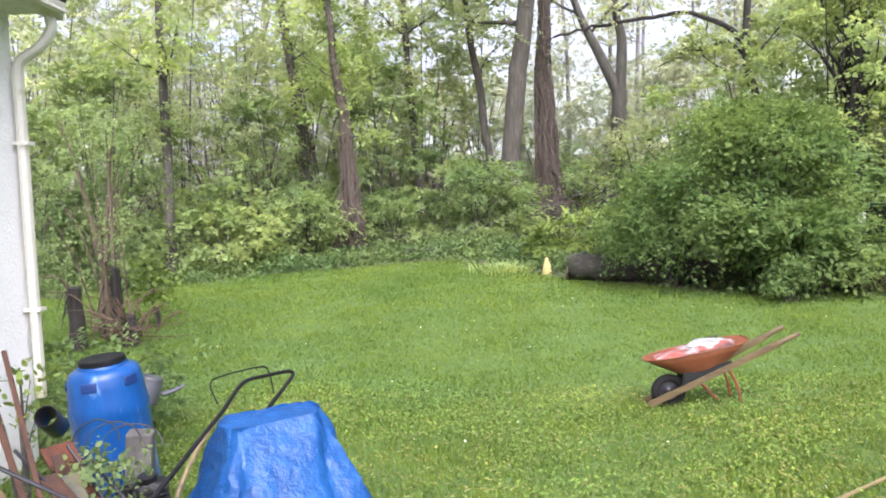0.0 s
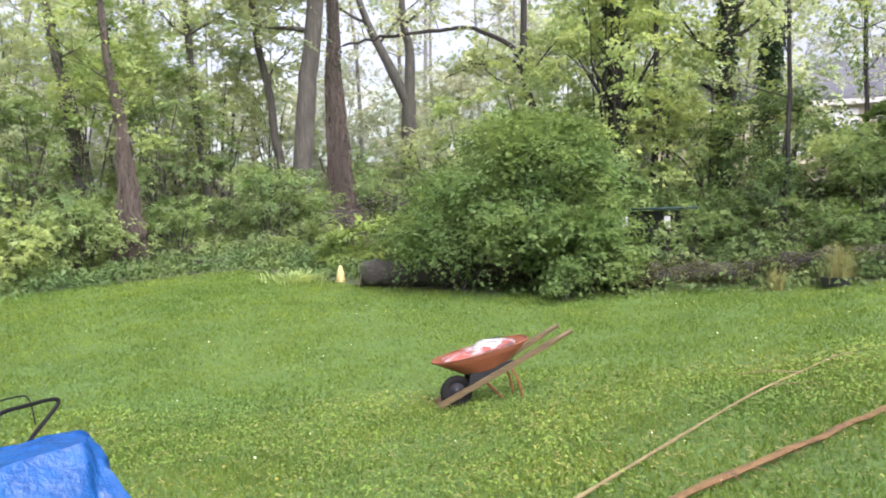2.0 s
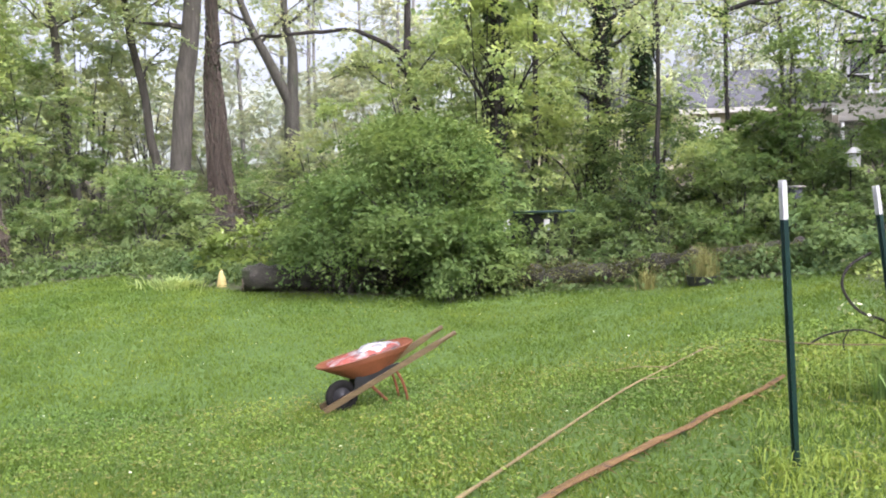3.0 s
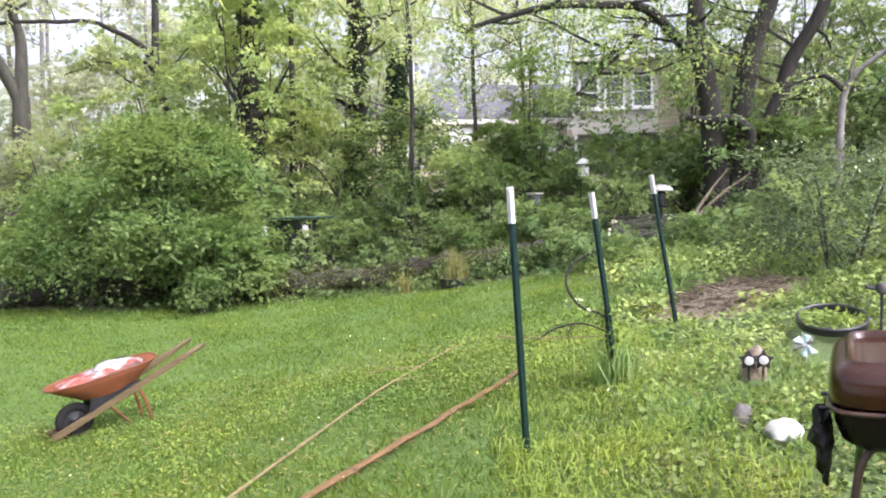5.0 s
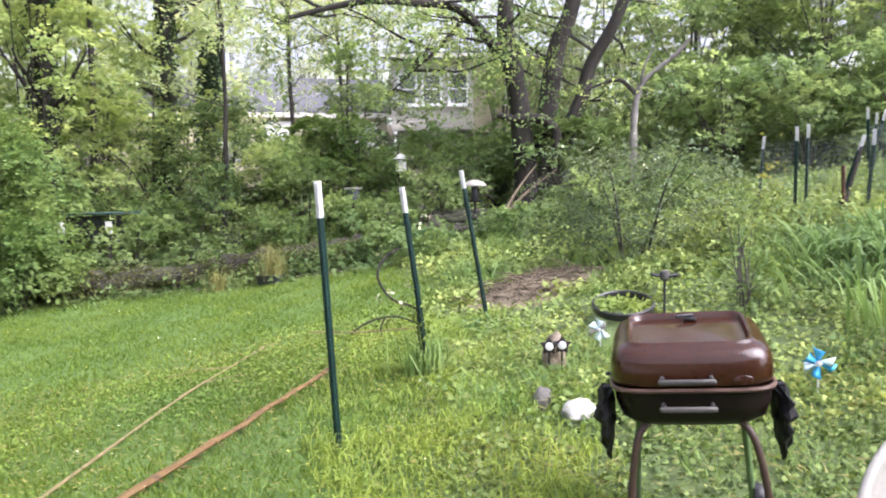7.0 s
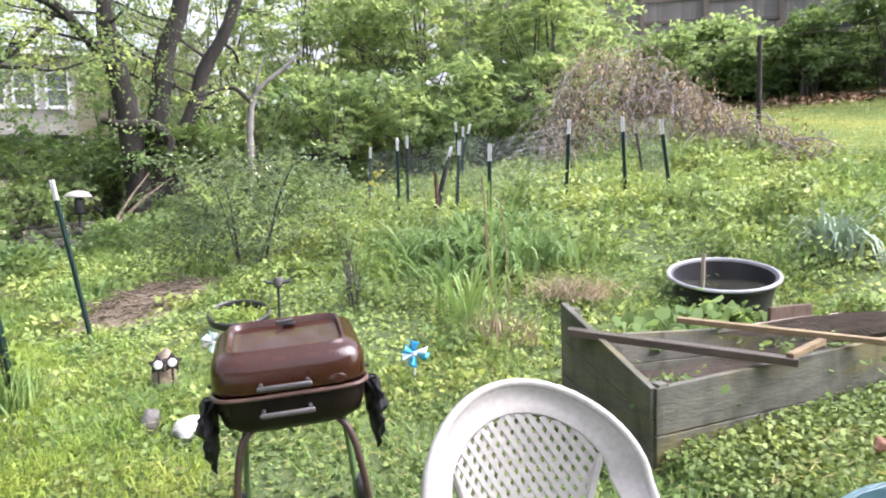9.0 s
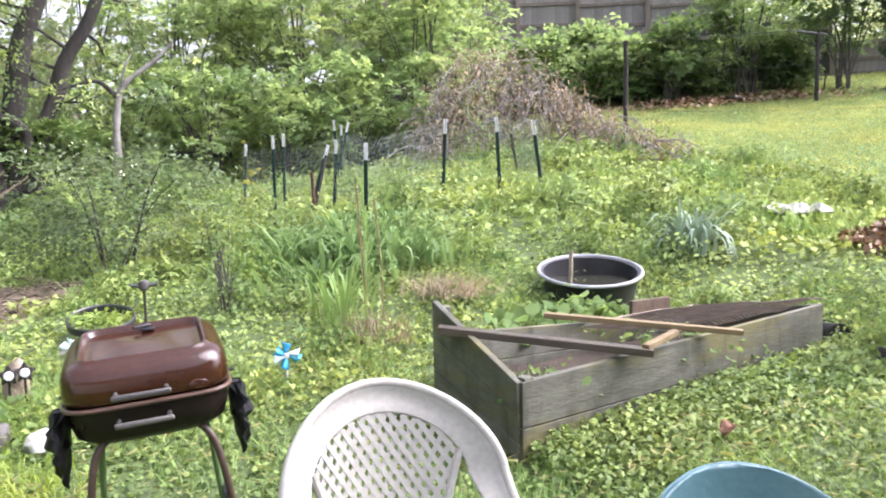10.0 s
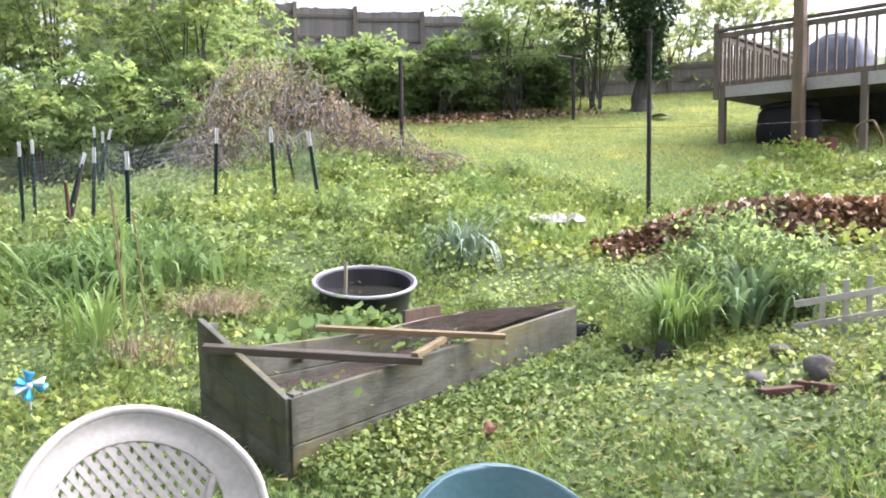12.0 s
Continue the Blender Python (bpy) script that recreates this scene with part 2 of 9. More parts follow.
def leaf_mat(name, dark, mid, light, trans=0.35, rough=0.55, facet=0.35):
    """Leaves: each one its own shade, letting some light through."""
    m, t, b = base_mat(name)
    geo = t.nodes.new("ShaderNodeNewGeometry")
    col = ramp_node(t, geo.outputs["Random Per Island"], [(0.0, dark), (0.55, mid), (1.0, light)])
    broad = noise_node(t, 0.7, 3)
    col = mix_node(t, 1.0, col, ramp_node(t, broad, [(0.3, (0.72, 0.82, 0.78)), (0.7, (1.2, 1.1, 0.95))]), "MULTIPLY")
    col = mix_node(t, 1.0, col, ramp_node(t, noise_node(t, 3.5, 2), [(0.3, (0.82, 0.86, 0.85)), (0.7, (1.1, 1.06, 1.0))]), "MULTIPLY")
    at = t.nodes.new("ShaderNodeAttribute")
    at.attribute_name = "soft_normal"
    half = t.nodes.new("ShaderNodeVectorMath")
    half.operation = "MULTIPLY_ADD"
    same = t.nodes.new("ShaderNodeVectorMath")
    same.operation = "DOT_PRODUCT"
    t.links.new(geo.outputs["Normal"], same.inputs[0])
    t.links.new(at.outputs["Vector"], same.inputs[1])
    side = t.nodes.new("ShaderNodeMath")
    side.operation = "SIGN"
    t.links.new(same.outputs["Value"], side.inputs[0])
    t.links.new(at.outputs["Vector"], half.inputs[0])
    t.links.new(side.outputs[0], half.inputs[1])
    own = t.nodes.new("ShaderNodeVectorMath")
    own.operation = "SCALE"
    own.inputs["Scale"].default_value = facet
    t.links.new(geo.outputs["Normal"], own.inputs[0])
    t.links.new(own.outputs[0], half.inputs[2])
    unit = t.nodes.new("ShaderNodeVectorMath")
    unit.operation = "NORMALIZE"
    t.links.new(half.outputs[0], unit.inputs[0])
    t.links.new(unit.outputs[0], b.inputs["Normal"])
    t.links.new(col, b.inputs["Base Color"])
    b.inputs["Roughness"].default_value = rough
    b.inputs["Specular IOR Level"].default_value = 0.18
    tr = t.nodes.new("ShaderNodeBsdfTranslucent")
    t.links.new(mix_node(t, 1.0, col, (1.2, 1.15, 0.9), "MULTIPLY"), tr.inputs["Color"])
    t.links.new(unit.outputs[0], tr.inputs["Normal"])
    mx = t.nodes.new("ShaderNodeMixShader")
    mx.inputs[0].default_value = trans
    t.links.new(b.outputs[0], mx.inputs[1])
    t.links.new(tr.outputs[0], mx.inputs[2])
    t.links.new(mx.outputs[0], t.nodes["Material Output"].inputs["Surface"])
    return m


def bark_mat(name, c1, c2, moss=None):
    return surface(name, c1, c2, 0.9, 3, 14, 0.9, stain=moss, stain_scale=1.5, stain_lo=0.56, stretch=(4, 4, 0.7), depth=0.03)


LEAF_LIGHT = leaf_mat("leaf_spring_green", (0.345, 0.435, 0.195), (0.41, 0.515, 0.235), (0.47, 0.585, 0.27), 0.6, 0.55)
LEAF_MID = leaf_mat("leaf_green", (0.176, 0.254, 0.107), (0.215, 0.310, 0.130), (0.249, 0.360, 0.151), 0.5, 0.55)
LEAF_UNDER = leaf_mat("leaf_understory", (0.235, 0.325, 0.155), (0.305, 0.41, 0.195), (0.37, 0.48, 0.24), 0.6, 0.55)
LEAF_BUSH = leaf_mat("leaf_bush", (0.16, 0.245, 0.092), (0.21, 0.31, 0.118), (0.265, 0.38, 0.148), 0.55, 0.6)
LEAF_DEEP = leaf_mat("leaf_deep_green", (0.125, 0.19, 0.08), (0.155, 0.23, 0.1), (0.185, 0.27, 0.12), 0.5, 0.55)
LEAF_LIME = leaf_mat("leaf_lime", (0.221, 0.295, 0.082), (0.270, 0.360, 0.100), (0.313, 0.418, 0.116), 0.4, 0.55)
LEAF_IVY = leaf_mat("leaf_ivy", (0.035, 0.066, 0.031), (0.045, 0.085, 0.040), (0.056, 0.106, 0.050), 0.2, 0.4)
# The next two leaf colours are paled to stand for haze between the trees.
LEAF_FAR_HAZE = leaf_mat("leaf_far_haze", (0.426, 0.467, 0.394), (0.520, 0.570, 0.480), (0.603, 0.661, 0.557), 0.6, 0.55)
LEAF_HAZE = leaf_mat("leaf_haze_tint", (0.43, 0.50, 0.33), (0.51, 0.59, 0.39), (0.58, 0.67, 0.45), 0.6, 0.55)
LEAF_BLUE = leaf_mat("leaf_grey_green", (0.11, 0.15, 0.09), (0.16, 0.215, 0.125), (0.21, 0.275, 0.16), 0.4, 0.55)
LEAF_DEAD = leaf_mat("leaf_dead", (0.11, 0.062, 0.038), (0.29, 0.178, 0.12), (0.54, 0.41, 0.33), 0.1, 0.5, 0.7)
VINE_DEAD = leaf_mat("vine_dead", (0.281, 0.222, 0.172), (0.360, 0.285, 0.220), (0.450, 0.356, 0.275), 0.15, 0.8)
LEAF_YELLOW = leaf_mat("leaf_yellow", (0.295, 0.295, 0.082), (0.360, 0.360, 0.100), (0.418, 0.418, 0.116), 0.4, 0.55)
LEAF_WHITE = leaf_mat("petal_white", (0.562, 0.585, 0.452), (0.720, 0.750, 0.580), (0.900, 0.900, 0.725), 0.2, 0.55)
GRASS = leaf_mat("grass_lawn", (0.108, 0.168, 0.03), (0.146, 0.22, 0.04), (0.186, 0.275, 0.05), 0.35, 0.5)
GRASS_LONG = leaf_mat("grass_long", (0.183, 0.269, 0.094), (0.235, 0.345, 0.120), (0.294, 0.431, 0.150), 0.35, 0.45)
GRASS_HILL = leaf_mat("grass_hill", (0.375, 0.415, 0.175), (0.41, 0.455, 0.195), (0.445, 0.49, 0.215), 0.35, 0.5)
CLOVER = leaf_mat("clover", (0.15, 0.228, 0.048), (0.2, 0.297, 0.064), (0.255, 0.37, 0.084), 0.25, 0.5)
GROUND_IVY = leaf_mat("ground_ivy_leaf", (0.075, 0.118, 0.04), (0.183, 0.26, 0.09), (0.285, 0.375, 0.132), 0.28, 0.5, 0.55)
WEED = leaf_mat("weed_leaf", (0.12, 0.165, 0.056), (0.325, 0.41, 0.14), (0.41, 0.495, 0.175), 0.3, 0.5, 0.5)
BARK = bark_mat("bark_grey", (0.048, 0.045, 0.036), (0.11, 0.103, 0.084), (0.06, 0.075, 0.04))
# Bark lightened for the far trunks, with mist mixed into its colour.
BARK_FAR_HAZE = bark_mat("bark_far_haze", (0.16, 0.155, 0.14), (0.28, 0.27, 0.25), (0.2, 0.23, 0.17))
VINE_BARK = bark_mat("vine_bark", (0.065, 0.05, 0.038), (0.135, 0.108, 0.085))
BARK_DARK = bark_mat("bark_wet", (0.015, 0.013, 0.011), (0.045, 0.038, 0.032))
BARK_RED = bark_mat("bark_brown", (0.04, 0.036, 0.028), (0.1, 0.091, 0.073), (0.115, 0.105, 0.083))
TWIG_BROWN = bark_mat("twig_brown", (0.09, 0.07, 0.045), (0.17, 0.135, 0.09))
STUCCO = surface("stucco", (0.86, 0.86, 0.85), (0.92, 0.92, 0.91), 0.9, 2, 45, 0.8, stain=(0.66, 0.64, 0.6), stain_scale=1.2, stain_lo=0.62, depth=0.02)


# ---- ground ----
def lap(v):
    return np.logaddexp(0, v)


def soft_limit(v, lo, hi, w=8.0):
    v = np.where(v > hi, hi + w * np.tanh((v - hi) / w), v)
    return np.where(v < lo, lo + w * np.tanh((v - lo) / w), v)


SWELLS = ((1.95, 8.05, 2.68, -0.2), (7.24, 11.73, 3.07, -0.256), (3.68, 2.99, 1.69, 0.085), (3.91, -0.23, 1.38, -0.162), (8.74, 0.23, 1.69, 0.316),
          (9.43, -5.17, 1.69, -0.351), (5.98, 4.14, 1.53, 0.06), (5.98, -1.84, 1.23, -0.293), (5.5, -2.35, 0.7, -0.12), (13.8, -2.3, 2.3, 0.244))


def ground_z(x, y):
    """The yard's height: a level lawn, a bank that climbs to the right, a rise into the wood."""
    x, y = np.asarray(x, float), np.asarray(y, float)
    cx, cy = soft_limit(x, -22, 27), soft_limit(y, -15, 55)
    h = -0.628 + 0.23 * lap((0.0648 * cx - 0.0678 * cy + 0.3974) / 0.2) + 0.92 * lap((0.1443 * cx - 0.0052 * cy - 1.9835) / 0.8)
    for a, b, r, w in SWELLS:
        h = h + w * np.exp(-((x - a) ** 2 + (y - b) ** 2) / (2 * r * r))
    return h + 0.207 * lap((cy + 0.25 * cx - 21.85) / 2.3)


def gz(x, y):
    return float(ground_z(x, y))


def inside(px, py, poly):
    """Which of the points lie in a polygon."""
    r = np.zeros(len(px), bool)
    for (x0, y0), (x1, y1) in zip(poly, poly[1:] + poly[:1]):
        c = ((y0 > py) != (y1 > py)) & (px < (x1 - x0) * (py - y0) / (y1 - y0 + 1e-12) + x0)
        r ^= c
    return r


LAWN = [(-12, 1), (-12, 13.5), (-7.6, 15.7), (-5.6, 17.5), (-3.0, 19.1), (0.2, 20.2), (1.6, 17.4), (2.6, 15.7), (4.6, 13.9), (6.3, 12.9), (7.5, 12.1),
        (8.5, 9.9), (9.2, 8.0), (7.6, 5.6), (6.0, 4.7), (4.6, 3.4), (3.5, 2.6), (2.2, 1.6), (1.0, 1.0)]
YARD = [(-3.0, -2.4), (-3.0, 1.5), (1.0, 1.2), (0.9, -1.0), (1.2, -4.5), (1.1, -2.5)]
HILL = [(12.5, -3.2), (14.6, -2.6), (17, -1.0), (21.5, -1.5), (22.5, -9), (21, -16), (12, -16), (10, -9), (9.6, -5.6)]
MULCH = [(6.2, 3.95), (6.4, 4.6), (7.3, 4.55), (8.1, 4.0), (7.7, 3.55), (6.9, 3.75)]


def blur_mask(px, py, poly, w=0.3):
    acc = np.zeros(len(px))
    for k in range(6):
        a = 2 * math.pi * k / 6
        acc += inside(px + w * math.cos(a), py + w * math.sin(a), poly)
    return acc / 6


def make_ground():
    def axis(c, lo, hi, n):
        u = np.linspace(-1, 1, n)
        a = np.sinh(u * 4.2) / np.sinh(4.2)
        return np.where(a < 0, c + a * (c - lo), c + a * (hi - c))
    xs, ys = axis(4.5, -320, 320, 240), axis(4.0, -320, 320, 240)
    gx, gy = np.meshgrid(xs, ys)
    x, y = gx.ravel(), gy.ravel()
    z = ground_z(x, y) + 0.012 * np.sin(x * 3.1 + 1.3 * np.sin(y * 2.3)) * np.cos(y * 2.7)
    n = len(xs)
    i = np.arange(n * n).reshape(n, n)
    q = np.stack([i[:-1, :-1], i[:-1, 1:], i[1:, 1:], i[1:, :-1]], -1).reshape(-1, 4)
    m, t, b = base_mat("ground_cover")
    soil = ramp_node(t, noise_node(t, 6, 6), [(0.3, (0.05, 0.042, 0.025)), (0.7, (0.14, 0.12, 0.08))])
    turf = ramp_node(t, noise_node(t, 9, 6), [(0.3, (0.05, 0.1, 0.018)), (0.7, (0.11, 0.19, 0.035))])
    weedy = ramp_node(t, noise_node(t, 12, 6), [(0.3, (0.045, 0.07, 0.02)), (0.7, (0.11, 0.16, 0.045))])
    at = t.nodes.new("ShaderNodeAttribute")
    at.attribute_name = "cover"
    sp = t.nodes.new("ShaderNodeSeparateColor")
    t.links.new(at.outputs["Color"], sp.inputs[0])
    col = mix_node(t, sp.outputs[1], mix_node(t, sp.outputs[0], soil, turf), weedy)
    t.links.new(col, b.inputs["Base Color"])
    b.inputs["Roughness"].default_value = 0.9
    bp = t.nodes.new("ShaderNodeBump")
    bp.inputs["Strength"].default_value, bp.inputs["Distance"].default_value = 0.7, 0.03
    t.links.new(noise_node(t, 35, 5), bp.inputs["Height"])
    t.links.new(bp.outputs[0], b.inputs["Normal"])
    ob = fast_mesh("ground", np.stack([x, y, z], 1), q.ravel(), np.full(len(q), 4), m)
    lawn = np.maximum(np.maximum(blur_mask(x, y, LAWN), blur_mask(x, y, YARD)), blur_mask(x, y, HILL, 0.6))
    garden = ((y < 8 - 0.1 * x) & (x > 0)).astype(float) * (1 - lawn) * (1 - blur_mask(x, y, MULCH))
    lay = ob.data.color_attributes.new("cover", "FLOAT_COLOR", "POINT")
    lay.data.foreach_set("color", np.stack([lawn, garden, lawn * 0, lawn * 0 + 1], 1).astype(np.float32).ravel())
    ob.data.shade_smooth()
    return tagged(ob, "yard ground with mown lawn, weedy bank and brown leaf litter under trees", "ground", kind="structure")


make_ground()


# ---- trees and shrubs ----
def smooth_line(pts, n):
    """A Catmull-Rom line through pts."""
    p = [Vector(q) for q in pts]
    p = [p[0] * 2 - p[1]] + p + [p[-1] * 2 - p[-2]]
    out = []
    for i in range(1, len(p) - 2):
        for k in range(n):
            s = k / n
            a, b, c, d = p[i - 1], p[i], p[i + 1], p[i + 2]
            out.append(0.5 * ((2 * b) + (c - a) * s + (2 * a - 5 * b + 4 * c - d) * s * s + (3 * b - a - 3 * c + d) * s ** 3))
    return out + [p[-2]]


def wobble(line, amp):
    return [p + Vector(rng.normal(0, amp, 3).tolist()) * (0 if i == 0 else 1) for i, p in enumerate(line)]


def branch(g, p0, d, length, r, tips, depth, curl=0.25):
    """A limb that forks; its ends go to tips."""
    n = 6
    p, line = Vector(p0), [Vector(p0)]
    d = Vector(d).normalized()
    for k in range(n):
        d = (d + Vector(rng.normal(0, curl * 0.5, 3).tolist()) + Vector((0, 0, 0.06))).normalized()
        p = p + d * (length / n)
        line.append(p.copy())
    g.tube(line, [r * (1 - 0.75 * k / n) for k in range(n + 1)], 5 if r < 0.05 else 7)
    for k in range(2, n + 1):
        tips.append(line[k])
    if depth > 0:
        for k in range(2, n + 1):
            if rng.random() < 0.8:
                a = rng.uniform(0, 2 * math.pi)
                side = (d + Vector((math.cos(a), math.sin(a), rng.uniform(-0.3, 0.5))) * 0.9).normalized()
                branch(g, line[k], side, length * rng.uniform(0.35, 0.6), r * (1 - 0.75 * k / n) * 0.6, tips, depth - 1, curl)


def leaves_at(tips, count, spread, flat=0.6):
    t = np.array([tuple(q) for q in tips])
    p = t[rng.integers(0, len(t), count)]
    return p + rng.normal(0, 1, (count, 3)) * np.array([spread, spread, spread * flat])


def crown_sprays(name, tips, count, spread, size, leaf, ob, base, per=16, length=0.6, simple=True, droop=0.3):
    """Leafy twigs round the ends of the limbs."""
    k = count // per
    p = leaves_at(tips, k, spread) - np.array(base)
    a = rng.uniform(0, 2 * math.pi, k)
    way = np.stack([np.cos(a), np.sin(a), rng.normal(-0.1, 0.3, k)], 1)
    return spray_cloud(name, p, way, per, length, size, leaf, ob, droop, simple)


def tree(label, trunk, r, bark, leaf, count, size, limbs, lo, reach, spread=0.35, name="tree", ivy=0, group="trees of the wood", taper=0.45, depth=1, vines=0):
    """A tree whose trunk follows the points given; limbs leave it between the heights lo."""
    base = (trunk[0][0], trunk[0][1], gz(trunk[0][0], trunk[0][1]) - 0.1)
    ob = thing(name, label, "tree", base, group=group)
    line = wobble(smooth_line([base] + list(trunk[1:]), 6), 0.02)
    top = len(line) - 1
    rad = [r * (1 - taper * k / top) * (1.35 if k == 0 else 1.12 if k == 1 else 1) for k in range(top + 1)]
    g = Geo().tube(line, rad, 10)
    tips = []
    for k in range(limbs):
        z = rng.uniform(*lo)
        i = min(range(top + 1), key=lambda q: abs(line[q].z - z))
        a = rng.uniform(0, 2 * math.pi)
        branch(g, line[i], (math.cos(a), math.sin(a), rng.uniform(0.1, 0.7)), reach * rng.uniform(0.6, 1.2), rad[i] * 0.38, tips, depth)
    part("trunk", g, bark, ob, world_at=base)
    if vines:
        vg = Geo()
        for k in range(vines):
            a, i0, i1 = rng.uniform(0, 2 * math.pi), 0, int(rng.integers(top // 3, max(top // 3 + 1, int(top * 0.8))))
            run = []
            for i in range(i0, i1 + 1):
                a += rng.normal(0, 0.75)
                rr = rad[i] * 1.1 + 0.55 * rng.uniform(0.2, 1) * math.exp(-2.2 * i / top * 2) * (1 if k % 2 else 0.5)
                run.append(line[i] + Vector((rr * math.cos(a), rr * math.sin(a), rng.normal(0, 0.08))))
            if len(run) > 2:
                vg.tube(smooth_line(run, 2), 0.017 * rng.uniform(0.5, 1.4), 4)
        part("vine", vg, VINE_BARK, ob, "dead brown climbing vines", world_at=base)
    if count and tips:
        crown_sprays("crown", tips, count, spread, size, leaf, ob, base, simple=size > 0.1)
    if ivy:
        i = rng.integers(0, top + 1, ivy)
        c = np.array([tuple(q) for q in line])[i]
        a = rng.uniform(0, 2 * math.pi, ivy)
        rr = np.array(rad)[i] * rng.uniform(1.0, 1.7, ivy)
        p = c + np.stack([np.cos(a) * rr, np.sin(a) * rr, rng.normal(0, 0.25, ivy)], 1) - np.array(base)
        leaf_cloud("ivy", p, 0.09, LEAF_IVY, ob, 0.7, 0.4)
    return ob


def shrub(label, x, y, h, w, leaf, count, size, name="shrub", group="undergrowth round the lawn", blobs=14, stems=5, bark=None, lo=0.15, flat=0.45, category="shrub", simple=False, fine=False, arch=0.0, droop=0.3):
    """Many stems that carry uneven clumps of leaves."""
    z = gz(x, y) - 0.05
    ob = thing(name, label, category, (x, y, z), group=group)
    g, centres = Geo(), []
    for k in range(blobs):
        a, rr = rng.uniform(0, 2 * math.pi), math.sqrt(rng.uniform(0.02, 1)) * w * 0.42
        u = rng.uniform(lo, 1.0)
        rr *= math.sqrt(max(0.15, 1 - (2 * u - 0.9) ** 2 * 0.8))
        centres.append(Vector((rr * math.cos(a), rr * math.sin(a), u * h * 0.93)))
    for k, c in enumerate(centres):
        if k < stems * 3:
            start = Vector(rng.normal(0, 0.05 * w, 3).tolist())
            start.z = 0
            mid = start.lerp(c, 0.5) + Vector((0, 0, 0.12 * h))
            r = min(0.012 * h, 0.035) if k < stems else min(0.006 * h, 0.018)
            if simple:
                g.tube(smooth_line([start, mid, c], 4), [r * (1.1 - 0.09 * q) for q in range(9)], 5)
            else:
                part("stem", Geo().tube(smooth_line([start, mid, c], 4), [r * (1.1 - 0.09 * q) for q in range(9)], 5), bark or BARK, ob)
    if simple:
        part("trunk", g, bark or BARK, ob)
    sw = w * 0.5 / math.sqrt(blobs)
    n = count / blobs
    if fine or w < 1.3:
        pts = [np.array(c) + rng.normal(0, 1, (int(n * f), 3)) * rng.choice([0.8, 1.0, 1.5], (int(n * f), 1), p=[0.45, 0.45, 0.10]) * np.array([sw, sw, sw * flat]) * f ** 0.4 for c, f in zip(centres, rng.uniform(0.4, 1.6, blobs))]
        p = np.concatenate(pts)
        p[:, 2] = np.abs(p[:, 2])
        out = np.concatenate([(q - np.array(c)) / np.array([sw, sw, sw * flat]) for q, c in zip(pts, centres)])
        out /= np.linalg.norm(out, axis=1)[:, None] + 1e-6
        leaf_cloud("crown", p, size * 0.88, leaf, ob, out=out, simple=simple, fine=fine)
        return ob
    per = 14
    c = np.array([tuple(q) for q in centres])
    k = max(4, int(count / per))
    i = rng.choice(blobs, k, p=(lambda f: f / f.sum())(rng.uniform(0.35, 1.6, blobs)))
    off = rng.normal(0, 1, (k, 3)) * np.array([sw, sw, sw * flat]) * 0.75
    base = c[i] + off
    base[:, 2] = np.abs(base[:, 2])
    mid = np.array([0, 0, h * 0.45])
    out = (base - mid) / np.array([w * 0.5, w * 0.5, h * 0.6])
    way = out * np.array([1.0, 1.0, 0.35]) + off / sw * 0.35 + rng.normal(0, 0.45, (k, 3)) * np.array([1, 1, 0.5])
    out /= np.linalg.norm(out, axis=1)[:, None] + 1e-6
    spray_cloud("crown", base, way, per, arch or max(0.28, sw * 1.1), size, leaf, ob, droop, simple, out=out)
    return ob


def polar(az, d):
    return d * math.sin(radians(az)), d * math.cos(radians(az))


